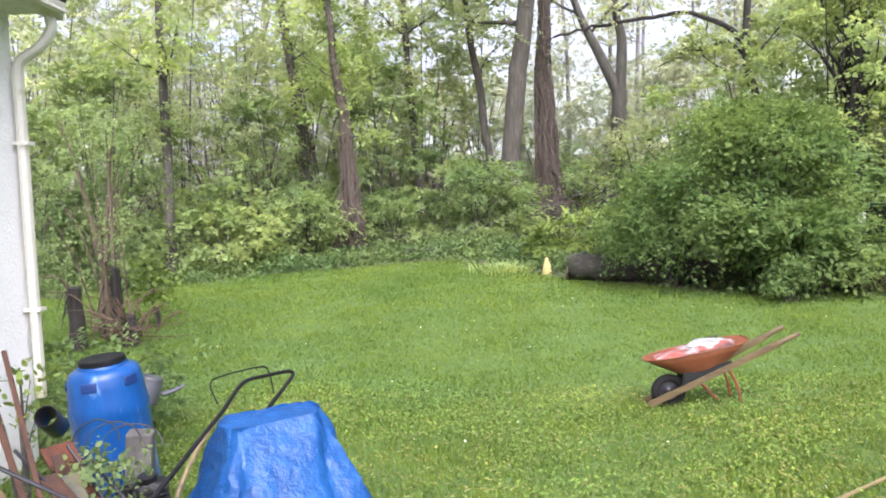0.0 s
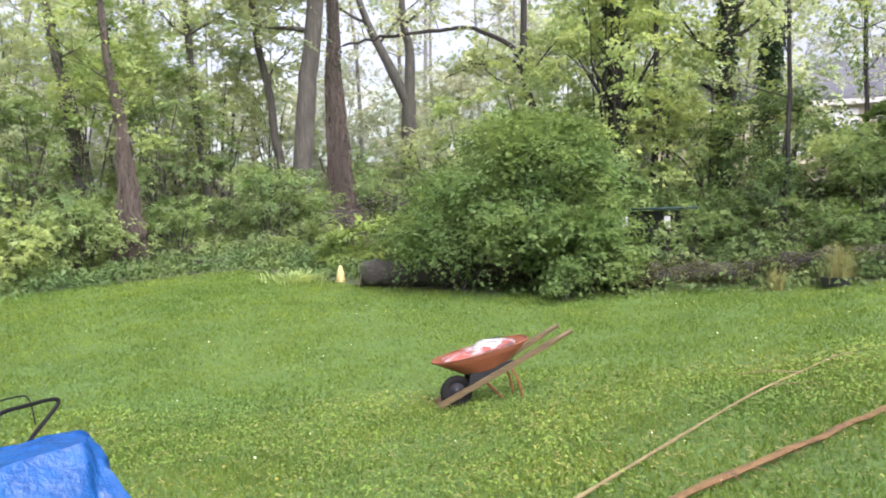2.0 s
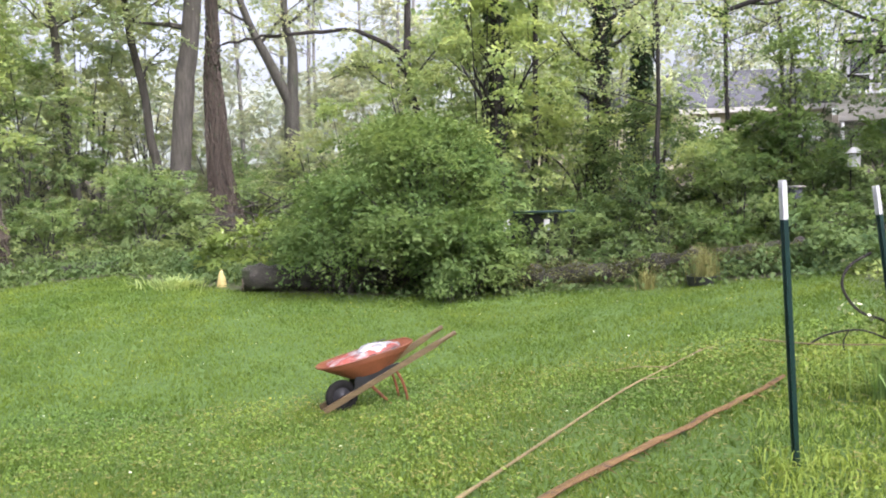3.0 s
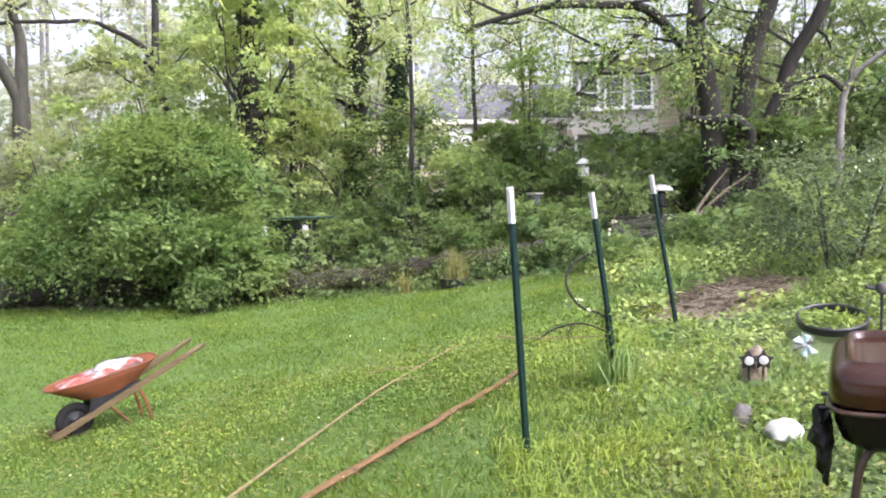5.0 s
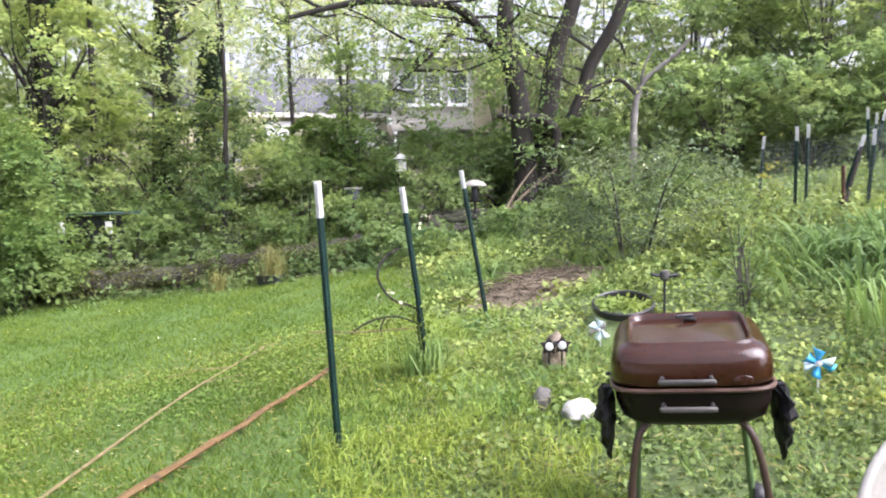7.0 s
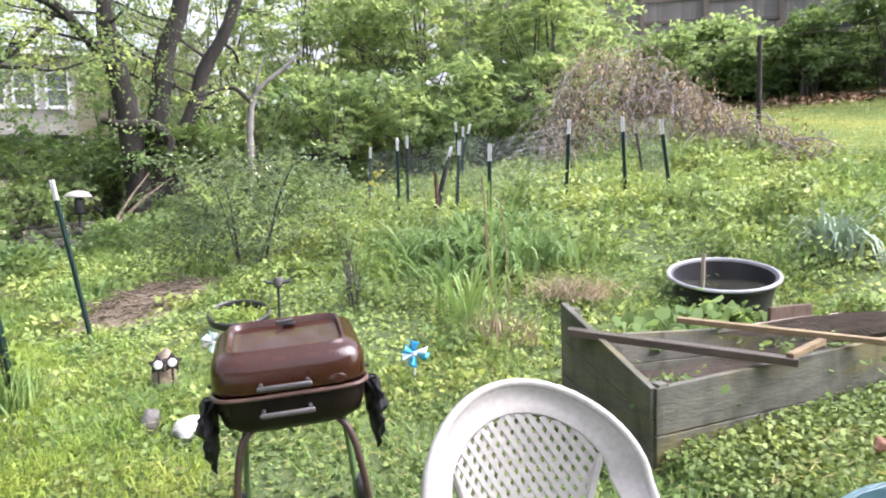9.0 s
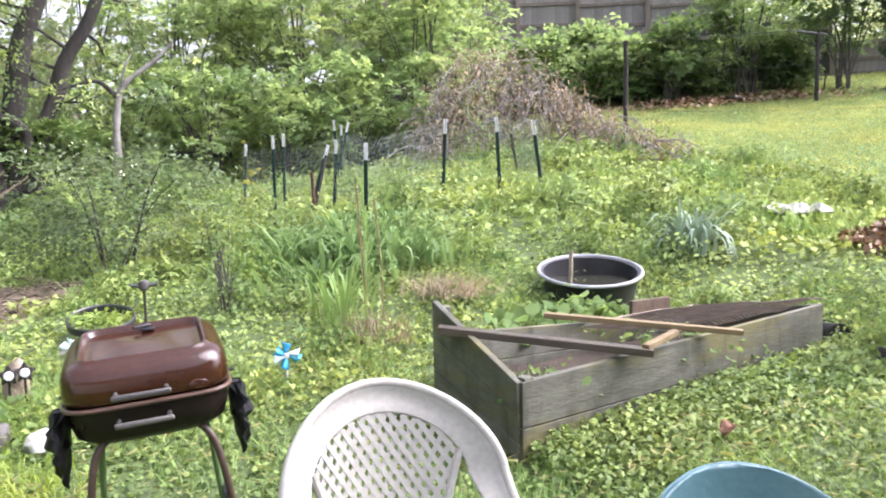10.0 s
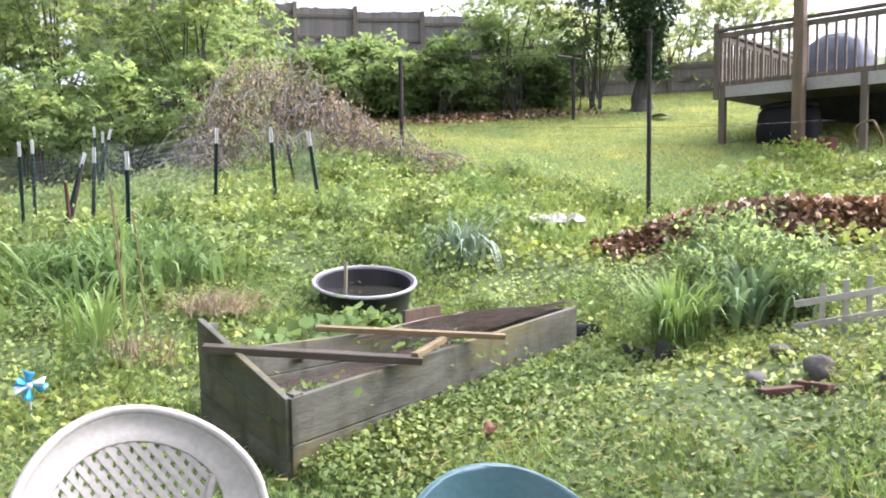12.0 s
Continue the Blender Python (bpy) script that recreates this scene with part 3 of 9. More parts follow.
GREEN = "leafy spring-green understory tree at the edge of the wood"
WOOD = (  # bearing, distance, height, width, leaf, count, size, label
    (-28, 20, 4.5, 4, LEAF_MID, 9000, 0.12, "dense green shrub beside the house at the wood's edge"),
    (-25.5, 23, 8, 5.5, LEAF_LIGHT, 10000, 0.13, GREEN),
    (-22.5, 20.5, 5.5, 4.5, LEAF_MID, 12000, 0.13, GREEN),
    (-15.2, 20.6, 2.4, 3.2, LEAF_LIGHT, 8000, 0.13, "bright spring-green shrub overhanging the lawn"),
    (-18.5, 25, 9, 5.5, LEAF_LIGHT, 10000, 0.13, GREEN),
    (-12.5, 24.5, 5, 4.5, LEAF_MID, 11000, 0.13, GREEN),
    (-9, 27, 9, 6, LEAF_LIGHT, 9000, 0.14, GREEN),
    (-10, 23, 2.2, 4, LEAF_MID, 7000, 0.12, "low green shrub under the trees"),
    (-4.5, 26, 6.5, 4.5, LEAF_MID, 11000, 0.14, GREEN),
    (-3.5, 23, 1.7, 3, LEAF_MID, 5000, 0.12, "low green shrub under the trees"),
    (2.2, 23.4, 2.6, 3.4, LEAF_MID, 9000, 0.12, "rounded green shrub at the end of the lawn"),
    (-1.5, 30, 10, 6, LEAF_LIGHT, 8000, 0.15, GREEN),
    (-14, 32, 11, 7, LEAF_LIGHT, 7000, 0.16, GREEN),
    (-21, 32, 11, 7, LEAF_LIGHT, 7000, 0.16, GREEN),
    (-27, 30, 10, 7, LEAF_LIGHT, 7000, 0.16, GREEN),
    (-6, 35, 11, 7, LEAF_FAR_HAZE, 6000, 0.17, GREEN),
    (-28, 41, 9, 8, LEAF_FAR_HAZE, 6000, 0.2, "far tree with haze put into its leaf colour"),
    (-22.5, 42, 11, 8, LEAF_FAR_HAZE, 7000, 0.2, "far tree with haze put into its leaf colour"),
    (-17, 43, 12, 8, LEAF_FAR_HAZE, 8000, 0.2, "far tree with haze put into its leaf colour"),
    (-12, 42, 12, 8, LEAF_FAR_HAZE, 8000, 0.2, "far tree with haze put into its leaf colour"),
    (-7.5, 43, 12, 8, LEAF_FAR_HAZE, 8000, 0.2, "far tree with haze put into its leaf colour"),
    (-2, 42, 10, 8, LEAF_FAR_HAZE, 6000, 0.2, "far tree with haze put into its leaf colour"),
    (3.5, 43, 7, 7, LEAF_FAR_HAZE, 6000, 0.2, "far tree with haze put into its leaf colour"),
    (27, 36, 8, 7, LEAF_FAR_HAZE, 6000, 0.2, "far tree with haze put into its leaf colour"),
    (33, 34, 9, 7, LEAF_FAR_HAZE, 6000, 0.2, "far tree with haze put into its leaf colour"),
    (38, 40, 10, 7, LEAF_FAR_HAZE, 6000, 0.2, "far tree with haze put into its leaf colour"),
    (43, 41, 11, 7, LEAF_FAR_HAZE, 6000, 0.2, "far tree with haze put into its leaf colour"),
    (48.5, 42, 11, 7, LEAF_FAR_HAZE, 6000, 0.2, "far tree with haze put into its leaf colour"),
    (54, 36, 10, 7, LEAF_FAR_HAZE, 6000, 0.2, "far tree with haze put into its leaf colour"),
    (7.5, 40, 6.5, 7, LEAF_FAR_HAZE, 9000, 0.18, GREEN),
    (11.5, 36, 4.5, 6, LEAF_FAR_HAZE, 8000, 0.17, GREEN),
    (15, 38, 6, 6, LEAF_FAR_HAZE, 8000, 0.18, GREEN),
    (19, 36, 7, 6, LEAF_FAR_HAZE, 9000, 0.18, GREEN),
    (9.5, 29, 2.6, 4.5, LEAF_MID, 7000, 0.13, "low green shrub under the trees"),
    (14, 29, 3.4, 4.5, LEAF_LIGHT, 7000, 0.14, "low green shrub under the trees"),
    (5.5, 25, 1.5, 3, LEAF_MID, 4500, 0.12, "low green shrub under the trees"),
    (23, 27, 7, 5.5, LEAF_LIGHT, 11000, 0.15, GREEN),
    (26.5, 20.5, 6.5, 4.5, LEAF_LIGHT, 12000, 0.14, GREEN),
    (30, 19.5, 4.2, 3.6, LEAF_MID, 9000, 0.13, "tangled green shrub behind the fallen log"),
    (33.5, 20, 4.6, 4, LEAF_LIGHT, 11000, 0.1, "tangled green shrub behind the fallen log"),
    (37.5, 18.5, 3.4, 3.2, LEAF_DEEP, 9000, 0.1, "tangled green shrub behind the fallen log"),
    (41.5, 17.2, 2.5, 3.0, LEAF_LIGHT, 9000, 0.09, "tangled green shrub behind the fallen log"),
    (45, 17, 2.7, 2.8, LEAF_BUSH, 9000, 0.12, "tangled green shrub behind the fallen log"),
    (47.5, 18.5, 3.4, 2.6, LEAF_BLUE, 6000, 0.12, "grey-green shrub in front of the neighbour's house"),
    (35, 25, 8.5, 5.5, LEAF_LIGHT, 9000, 0.16, GREEN),
    (29, 25, 9, 5.5, LEAF_LIGHT, 10000, 0.16, GREEN),
    (52.5, 16.2, 1.9, 3.0, LEAF_MID, 6500, 0.11, "green shrub beside the old tree"),
    (57, 16.4, 1.6, 3.0, LEAF_DEEP, 6000, 0.11, "green shrub beside the old tree"),
    (62, 15.6, 1.7, 2.8, LEAF_MID, 6000, 0.11, "green shrub beside the old tree"),
    (66.5, 17, 3.0, 3.4, LEAF_LIGHT, 8000, 0.12, "green shrub beside the old tree"),
    (70, 19, 6.0, 5, LEAF_MID, 13000, 0.14, GREEN),
    (74, 21, 8.0, 5.5, LEAF_MID, 13000, 0.15, GREEN),
    (78, 18.6, 5.2, 4.6, LEAF_MID, 12000, 0.13, GREEN),
    (82.5, 20, 6.0, 4.6, LEAF_MID, 12000, 0.14, GREEN),
    (86.5, 17.5, 3.8, 3.6, LEAF_LIGHT, 10000, 0.13, GREEN),
    (89.5, 21, 3.6, 3.6, LEAF_MID, 8000, 0.13, GREEN),
    (95.5, 22.3, 1.3, 3.0, LEAF_MID, 7500, 0.13, "overgrown shrub along the board fence"),
    (99.5, 22.8, 1.2, 2.6, LEAF_DEEP, 7500, 0.13, "overgrown shrub along the board fence"),
    (104, 22.6, 0.8, 2.0, LEAF_DEEP, 7500, 0.13, "overgrown shrub along the board fence"),
    (72, 16.2, 2.2, 2.8, LEAF_MID, 5000, 0.11, "green shrub behind the wire fence"),
    (77, 16, 2.3, 2.8, LEAF_MID, 5000, 0.11, "green shrub behind the wire fence"),
    (82, 16.2, 2.2, 2.6, LEAF_MID, 5000, 0.11, "green shrub behind the wire fence"),
    (87, 16.6, 2.0, 2.4, LEAF_MID, 4000, 0.11, "green shrub behind the wire fence"),
    (46.2, 17.2, 4.2, 1.7, LEAF_UNDER, 6000, 0.1, "slim ivy-clad tree in front of the neighbour's house"),
    (64, 26, 9, 6, LEAF_LIGHT, 9000, 0.17, GREEN),
    (20.5, 19.5, 4.8, 3.6, LEAF_LIGHT, 7000, 0.12, GREEN),
    (16.5, 22, 4.4, 3.4, LEAF_LIGHT, 6000, 0.13, GREEN),
)
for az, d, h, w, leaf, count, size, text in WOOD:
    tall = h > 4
    # Trees farther back swap to paler leaves, painting haze by distance.
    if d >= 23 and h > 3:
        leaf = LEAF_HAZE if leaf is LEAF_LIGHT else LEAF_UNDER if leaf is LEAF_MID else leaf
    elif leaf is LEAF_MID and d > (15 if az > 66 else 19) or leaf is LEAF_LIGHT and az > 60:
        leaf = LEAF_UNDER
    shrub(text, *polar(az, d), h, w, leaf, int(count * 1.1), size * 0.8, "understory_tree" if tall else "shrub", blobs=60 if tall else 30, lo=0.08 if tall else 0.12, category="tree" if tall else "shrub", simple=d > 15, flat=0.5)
for az in [*range(-31, 4, 3), *range(62, 90, 4), 108, 112, 116, 120, 124]:
    d = rng.uniform(29, 37) if az < 10 else rng.uniform(26, 30)
    shrub("deep wood tree with haze put into its green leaves", *polar(az + rng.uniform(-1, 1), d), rng.uniform(6, 10) * (0.4 if az > 100 else 1), rng.uniform(4.5, 6), LEAF_HAZE, 6000, 0.15, "understory_tree", blobs=60, lo=0.05, category="tree", simple=True, flat=0.5)

shrub("large spreading green shrub on the lawn's edge", 5.6, 14.5, 3.3, 4.3, LEAF_BUSH, 40000, 0.088, blobs=110, stems=18, lo=0.34, flat=0.6, arch=0.55, droop=0.4, group="shrubs beside the log")
shrub("spreading green shrub with drooping twigs beside the log", 4.15, 14.7, 2.3, 2.6, LEAF_BUSH, 16000, 0.075, blobs=60, stems=10, lo=0.36, flat=0.6, arch=0.5, droop=0.4, group="shrubs beside the log")
shrub("bright green bush at the foot of the large shrub", 5.9, 13.0, 1.55, 1.9, LEAF_BUSH, 9000, 0.085, blobs=30, lo=0.2, flat=0.7, arch=0.32, group="shrubs beside the log")
shrub("small lime-green bush at the foot of the large shrub", 5.35, 12.55, 0.8, 1.2, LEAF_BUSH, 1500, 0.075, blobs=16, group="shrubs beside the log")

TALL = "tall straight forest tree with furrowed grey bark"
tree(TALL, [(-6.41, 18.78), (-6.37, 18.79, 3.51), (-6.37, 18.79, 5.81), (-6.3, 18.8, 12)], 0.12, BARK_RED, LEAF_LIGHT, 9000, 0.13, 14, (2.5, 10), 2.2)
tree("slender leaning forest tree with ivy on its trunk", [(-4.0, 24.12), (-4.19, 24.1, 3.66), (-4.62, 24.02, 6.95), (-5.2, 24, 13)], 0.12, BARK, LEAF_LIGHT, 7000, 0.14, 10, (4, 12), 2.2, ivy=1500, vines=14)
tree("forest tree wrapped in dead brown vines", [(-2.5, 22.02), (-2.59, 22.01, 2.67), (-2.89, 21.97, 5.55), (-3.2, 21.9, 12)], 0.075, BARK_RED, LEAF_LIGHT, 6500, 0.13, 13, (2.2, 11), 1.8, ivy=1500, vines=120)
tree(TALL, [(-0.7, 27.9), (-1.03, 27.9, 4.88), (-1.19, 27.89, 7.74), (-1.4, 27.9, 15)], 0.16, BARK, LEAF_HAZE, 8000, 0.15, 10, (4, 13), 2.5)
tree("leaning forest tree with peeling reddish bark", [(1.95, 27.86), (1.48, 27.88, 3.84), (0.94, 27.9, 7.68), (0.2, 27.9, 14)], 0.16, BARK_RED, LEAF_HAZE, 7000, 0.15, 9, (5, 13), 2.6)
tree("big dark forest tree with a thick straight trunk", [(2.0, 25.53), (2.44, 25.5, 4.49), (2.76, 25.47, 7.08), (3.3, 25.4, 16)], 0.33, BARK_RED, LEAF_HAZE, 7000, 0.15, 8, (6, 15), 3.0, taper=0.3)
tree("thick forest tree hung with brown vines", [(3.6, 26.53), (3.41, 26.55, 4.59), (3.46, 26.54, 7.3), (3.5, 26.5, 15)], 0.2, BARK_RED, LEAF_LIGHT, 4000, 0.15, 6, (7, 14), 3.0, ivy=900, taper=0.3, vines=90)
for x, y, h, r in ((-9.5, 28, 13, 0.14), (-13, 33, 14, 0.17), (-7.5, 36, 15, 0.16), (-3.5, 38, 15, 0.17), (6.0, 38, 14, 0.12), (8.2, 41, 14, 0.14), (9.6, 37, 13, 0.10), (10.8, 43, 15, 0.15),
                   (12.2, 39, 14, 0.1), (13.5, 34, 13, 0.12), (15.0, 42, 15, 0.14), (11.6, 32, 12, 0.09), (4.6, 45, 16, 0.16), (17.5, 36, 14, 0.14), (-17, 38, 15, 0.17), (1.0, 42, 15, 0.15)):
    tree("thin bare-stemmed forest tree deep in the wood", [(x, y), (x + rng.normal(0, 0.3), y, h * 0.4), (x + rng.normal(0, 0.7), y, h)], r, BARK_FAR_HAZE, LEAF_FAR_HAZE, 2600, 0.17, 7, (3.5, h), 2.2, spread=0.5)


def forked_tree():
    base = (6.6, 29.86, gz(6.6, 29.86) - 0.1)
    ob = thing("tree", "forked forest tree with a bare dark trunk", "tree", base, group="trees of the wood")
    g = Geo().tube(smooth_line([base, (6.52, 29.86, 1.6), (6.65, 29.83, 4.7)], 5), [0.34, 0.31, 0.3, 0.29, 0.28, 0.28, 0.28, 0.28, 0.28, 0.28, 0.27], 10)
    left = smooth_line([(6.65, 29.83, 4.5), (5.92, 29.98, 6.08), (5.04, 30.14, 8.08), (4.0, 30.4, 12)], 5)
    right = smooth_line([(6.65, 29.83, 4.5), (6.73, 29.81, 6.54), (6.5, 29.86, 7.98), (6.6, 29.9, 13)], 5)
    for line in (left, right):
        g.tube(line, [0.23 - 0.01 * k for k in range(len(line))], 9)
    tips = []
    for line in (left, right):
        for k in (7, 9, 11, 13, 15):
            branch(g, line[k], (rng.normal(), rng.normal(), 0.5), 2.6, 0.06, tips, 1)
    part("trunk", g, BARK, ob, world_at=base)
    crown_sprays("crown", tips, 4500, 0.4, 0.14, LEAF_HAZE, ob, base)


forked_tree()
tree("ivy-clad tree rising out of the large shrub", [(7.9, 15.6), (7.95, 15.58, 4.1), (7.9, 15.57, 6), (7.8, 15.5, 11)], 0.2, BARK_DARK, LEAF_LIGHT, 3500, 0.1, 14, (2.0, 8), 1.8, ivy=2600)
shrub("leafy crown of young shoots round the ivy-clad tree", 7.5, 15.2, 7.6, 3.8, LEAF_LIGHT, 11000, 0.1, "understory_tree", blobs=80, stems=4, lo=0.16, flat=0.3, category="tree", bark=BARK_DARK)
shrub("leafy sapling in front of the neighbour's house", 15.1, 9.8, 3.6, 1.6, LEAF_UNDER, 4200, 0.09, "understory_tree", blobs=30, lo=0.2, category="tree")
tree("slim dark tree behind the log", [(9.14, 16.33), (9.27, 16.26, 4.41), (9.32, 16.23, 9)], 0.08, BARK_DARK, LEAF_LIGHT, 4500, 0.13, 10, (2.5, 8), 1.6)
tree("tree with thick dark ivy up its trunk", [(11.0, 16.5), (11.18, 16.42, 3.76), (11.17, 16.43, 5.93), (11.2, 16.4, 10)], 0.19, BARK_DARK, LEAF_LIGHT, 5000, 0.12, 12, (2.8, 8), 2.0, ivy=2800)
tree("broken trunk muffled in dark ivy", [(13.1, 17.78), (13.25, 17.74, 3.5), (13.37, 17.68, 5.0)], 0.2, BARK_DARK, LEAF_MID, 0, 0.1, 0, (2, 3), 1, ivy=4200, taper=0.1)
for az, d, h in ((37.5, 16.4, 9), (42.0, 17.6, 8.5), (45.5, 19.5, 8)):
    x, y = polar(az, d)
    tree("slender tree with airy drooping spring leaves", [(x, y), (x + 0.15, y, h * 0.4), (x - 0.1, y + 0.1, h)], 0.055, BARK_DARK, LEAF_HAZE, 3000, 0.085, 10, (2.6, h * 0.8), 1.7, spread=0.4)
arched = tree("tree with an overhanging arched branch", [(9.6, 24.2), (9.4, 24.1, 3.6), (9.05, 23.95, 5.2), (9.3, 24, 11)], 0.16, BARK_DARK, LEAF_LIGHT, 6000, 0.14, 8, (4, 10), 2.4)
root = tuple(arched.matrix_world.translation)
for pts, r in ((((9.12, 24.1, 5.3), (8.48, 24.49, 6.02), (7.52, 24.81, 6.4), (6.06, 25.2, 6.32), (4.8, 25.48, 6.18), (3.64, 25.67, 5.93)), 0.09), (((8.48, 24.45, 5.45), (7.9, 24.7, 5.25), (7.51, 24.81, 5.15), (6.79, 25.02, 4.9)), 0.045),
               (((9.1, 24.05, 5.0), (8.75, 24.3, 5.35), (8.48, 24.45, 5.45)), 0.05)):
    run = wobble(smooth_line(pts, 5), 0.03)
    tips = []
    limb = Geo().tube(run, [r * (1 - 0.6 * k / len(run)) for k in range(len(run))], 7)
    for k in range(4, len(run), 3):
        branch(limb, run[k], (rng.normal(-0.3, 0.5), rng.normal(0, 0.5), rng.normal(-0.1, 0.5)), rng.uniform(0.6, 1.3), 0.018, tips, 1)
    part("limb", limb, BARK_DARK, arched, world_at=root)
    if tips:
        tagged(crown_sprays("spray", tips, 900, 0.12, 0.1, LEAF_HAZE, arched, root, 12, 0.35), kind="stuff")
# ---- further materials ----
CREAM = surface("cream_paint", (0.62, 0.6, 0.5), (0.74, 0.72, 0.64), 0.5, 3, 40, 0.15, stain=(0.45, 0.43, 0.25), stain_scale=3, stain_lo=0.58)
BLUE_PLASTIC = surface("blue_plastic", (0.003, 0.05, 0.2), (0.006, 0.082, 0.285), 0.34, 4, 50, 0.15, stain=(0.2, 0.33, 0.55), stain_scale=2.2, stain_lo=0.6, stretch=(3, 3, 0.8))
TARP = surface("blue_tarp", (0.004, 0.05, 0.18), (0.01, 0.085, 0.27), 0.36, 7, 16, 0.7, depth=0.03, rough2=0.5, spec=0.38)
BLACK_PLASTIC = surface("black_plastic", (0.012, 0.012, 0.014), (0.03, 0.03, 0.032), 0.4, 6, 50, 0.2)
BLACK_METAL = surface("black_paint_metal", (0.01, 0.01, 0.012), (0.022, 0.022, 0.025), 0.35, 8, 60, 0.15)
RUST_RED = surface("rusty_red_paint", (0.14, 0.043, 0.018), (0.2, 0.066, 0.027), 0.5, 5, 45, 0.3, stain=(0.08, 0.04, 0.02), stain_scale=4, stain_lo=0.58)
RUST = surface("rust", (0.034, 0.016, 0.009), (0.085, 0.036, 0.018), 0.8, 6, 50, 0.5)
RUST_SHEET = surface("rusted_orange_sheet", (0.05, 0.014, 0.005), (0.13, 0.034, 0.011), 0.7, 6, 40, 0.5, stain=(0.03, 0.014, 0.008), stain_scale=7)
HANDLE_WOOD = surface("handle_wood", (0.065, 0.043, 0.017), (0.13, 0.09, 0.038), 0.6, 4, 30, 0.3, stretch=(0.6, 6, 6))
RUBBER = surface("rubber", (0.006, 0.006, 0.006), (0.016, 0.015, 0.014), 0.8, 8, 60, 0.3, spec=0.25)
BAMBOO = surface("bamboo_cane", (0.15, 0.112, 0.052), (0.26, 0.195, 0.095), 0.55, 6, 40, 0.2, stain=(0.07, 0.056, 0.03), stain_scale=9, stain_lo=0.58)
ORANGE_WOOD = surface("wet_orange_wood", (0.115, 0.062, 0.02), (0.2, 0.115, 0.04), 0.6, 7, 40, 0.8, stretch=(1.5, 5, 5), stain=(0.07, 0.04, 0.022), stain_scale=5, stain_lo=0.52)
POST_GREEN = surface("post_green", (0.004, 0.024, 0.02), (0.009, 0.04, 0.033), 0.45, 10, 70, 0.2)
STUD_GREY = surface("worn_stud", (0.02, 0.05, 0.045), (0.07, 0.1, 0.09), 0.45, 10, 70, 0.2)
POST_WHITE = surface("post_white", (0.5, 0.505, 0.5), (0.6, 0.6, 0.59), 0.5, 10, 70, 0.15)
WHITE_PLASTIC = surface("white_plastic", (0.305, 0.296, 0.262), (0.335, 0.325, 0.29), 0.35, 3, 60, 0.05, stain=(0.285, 0.27, 0.225), stain_scale=6, stain_lo=0.68)
TEAL = surface("teal_plastic", (0.062, 0.138, 0.152), (0.092, 0.18, 0.197), 0.3, 3, 60, 0.1, stain=(0.14, 0.25, 0.28), stain_scale=4, stain_lo=0.62)
BROWN_ENAMEL = surface("brown_enamel", (0.027, 0.0088, 0.0036), (0.042, 0.0135, 0.0056), 0.1, 3, 60, 0.03, rough2=0.2, spec=0.55)
BLACK_ENAMEL = surface("black_enamel", (0.006, 0.004, 0.0035), (0.014, 0.009, 0.007), 0.25, 4, 60, 0.1, rough2=0.5, spec=0.25)
MATT_BLACK = surface("matt_black_plastic", (0.004, 0.004, 0.0045), (0.011, 0.011, 0.012), 0.6, 6, 50, 0.3, spec=0.2)
ALU = surface("dull_aluminium", (0.06, 0.056, 0.053), (0.12, 0.113, 0.106), 0.6, 8, 60, 0.15, metal=0.5)
BOARD = surface("weathered_board", (0.054, 0.055, 0.04), (0.148, 0.146, 0.112), 0.7, 4.0, 22, 0.4, stretch=(0.8, 3, 3.5), stain=(0.135, 0.122, 0.048), stain_scale=1.6, stain_lo=0.5, depth=0.01, vary=0.2, stain2=(0.045, 0.047, 0.03), stain2_scale=3.0, stretch2=(2.0, 2.0, 0.8))
BOARD_WET = surface("wet_plank", (0.035, 0.026, 0.017), (0.09, 0.07, 0.047), 0.28, 3, 30, 0.5, stretch=(5, 0.6, 5), vary=0.15)
PLANK_TAN = surface("tan_lath", (0.13, 0.092, 0.042), (0.23, 0.168, 0.08), 0.7, 3, 30, 0.4, stretch=(5, 0.6, 5), vary=0.15)
SOIL = surface("garden_soil", (0.02, 0.0135, 0.008), (0.055, 0.038, 0.023), 0.95, 12, 60, 0.9, depth=0.02)
BROWN_STONE = surface("brown_mottled_stone", (0.13, 0.095, 0.065), (0.26, 0.205, 0.15), 0.85, 14, 60, 0.7, stain=(0.3, 0.27, 0.22), stain_scale=12)
STONE = surface("grey_stone", (0.085, 0.08, 0.07), (0.18, 0.172, 0.155), 0.85, 8, 50, 0.6, stain=(0.16, 0.18, 0.11), stain_scale=5, vary=0.25)
WHITE_STONE = surface("white_stone", (0.36, 0.352, 0.335), (0.47, 0.46, 0.44), 0.75, 8, 50, 0.4)
BRICK = surface("old_brick", (0.075, 0.038, 0.027), (0.125, 0.06, 0.043), 0.85, 10, 60, 0.5)
CONCRETE = surface("concrete", (0.26, 0.25, 0.23), (0.38, 0.37, 0.34), 0.9, 6, 50, 0.5)
LOGBARK = surface("log_bark", (0.018, 0.0155, 0.011), (0.07, 0.063, 0.048), 0.6, 5, 16, 1.0, stain=(0.15, 0.14, 0.125), stain_scale=3.5, stain_lo=0.6, stretch=(2, 2, 4), depth=0.04, rough2=0.3, stain2=(0.05, 0.065, 0.025), stain2_scale=2.5)
LOGCUT = surface("log_wet_wood", (0.16, 0.12, 0.09), (0.3, 0.24, 0.19), 0.5, 5, 40, 0.5, stretch=(1, 6, 6))
DEADWOOD = surface("dead_branch", (0.12, 0.11, 0.1), (0.24, 0.225, 0.205), 0.85, 6, 30, 0.5)
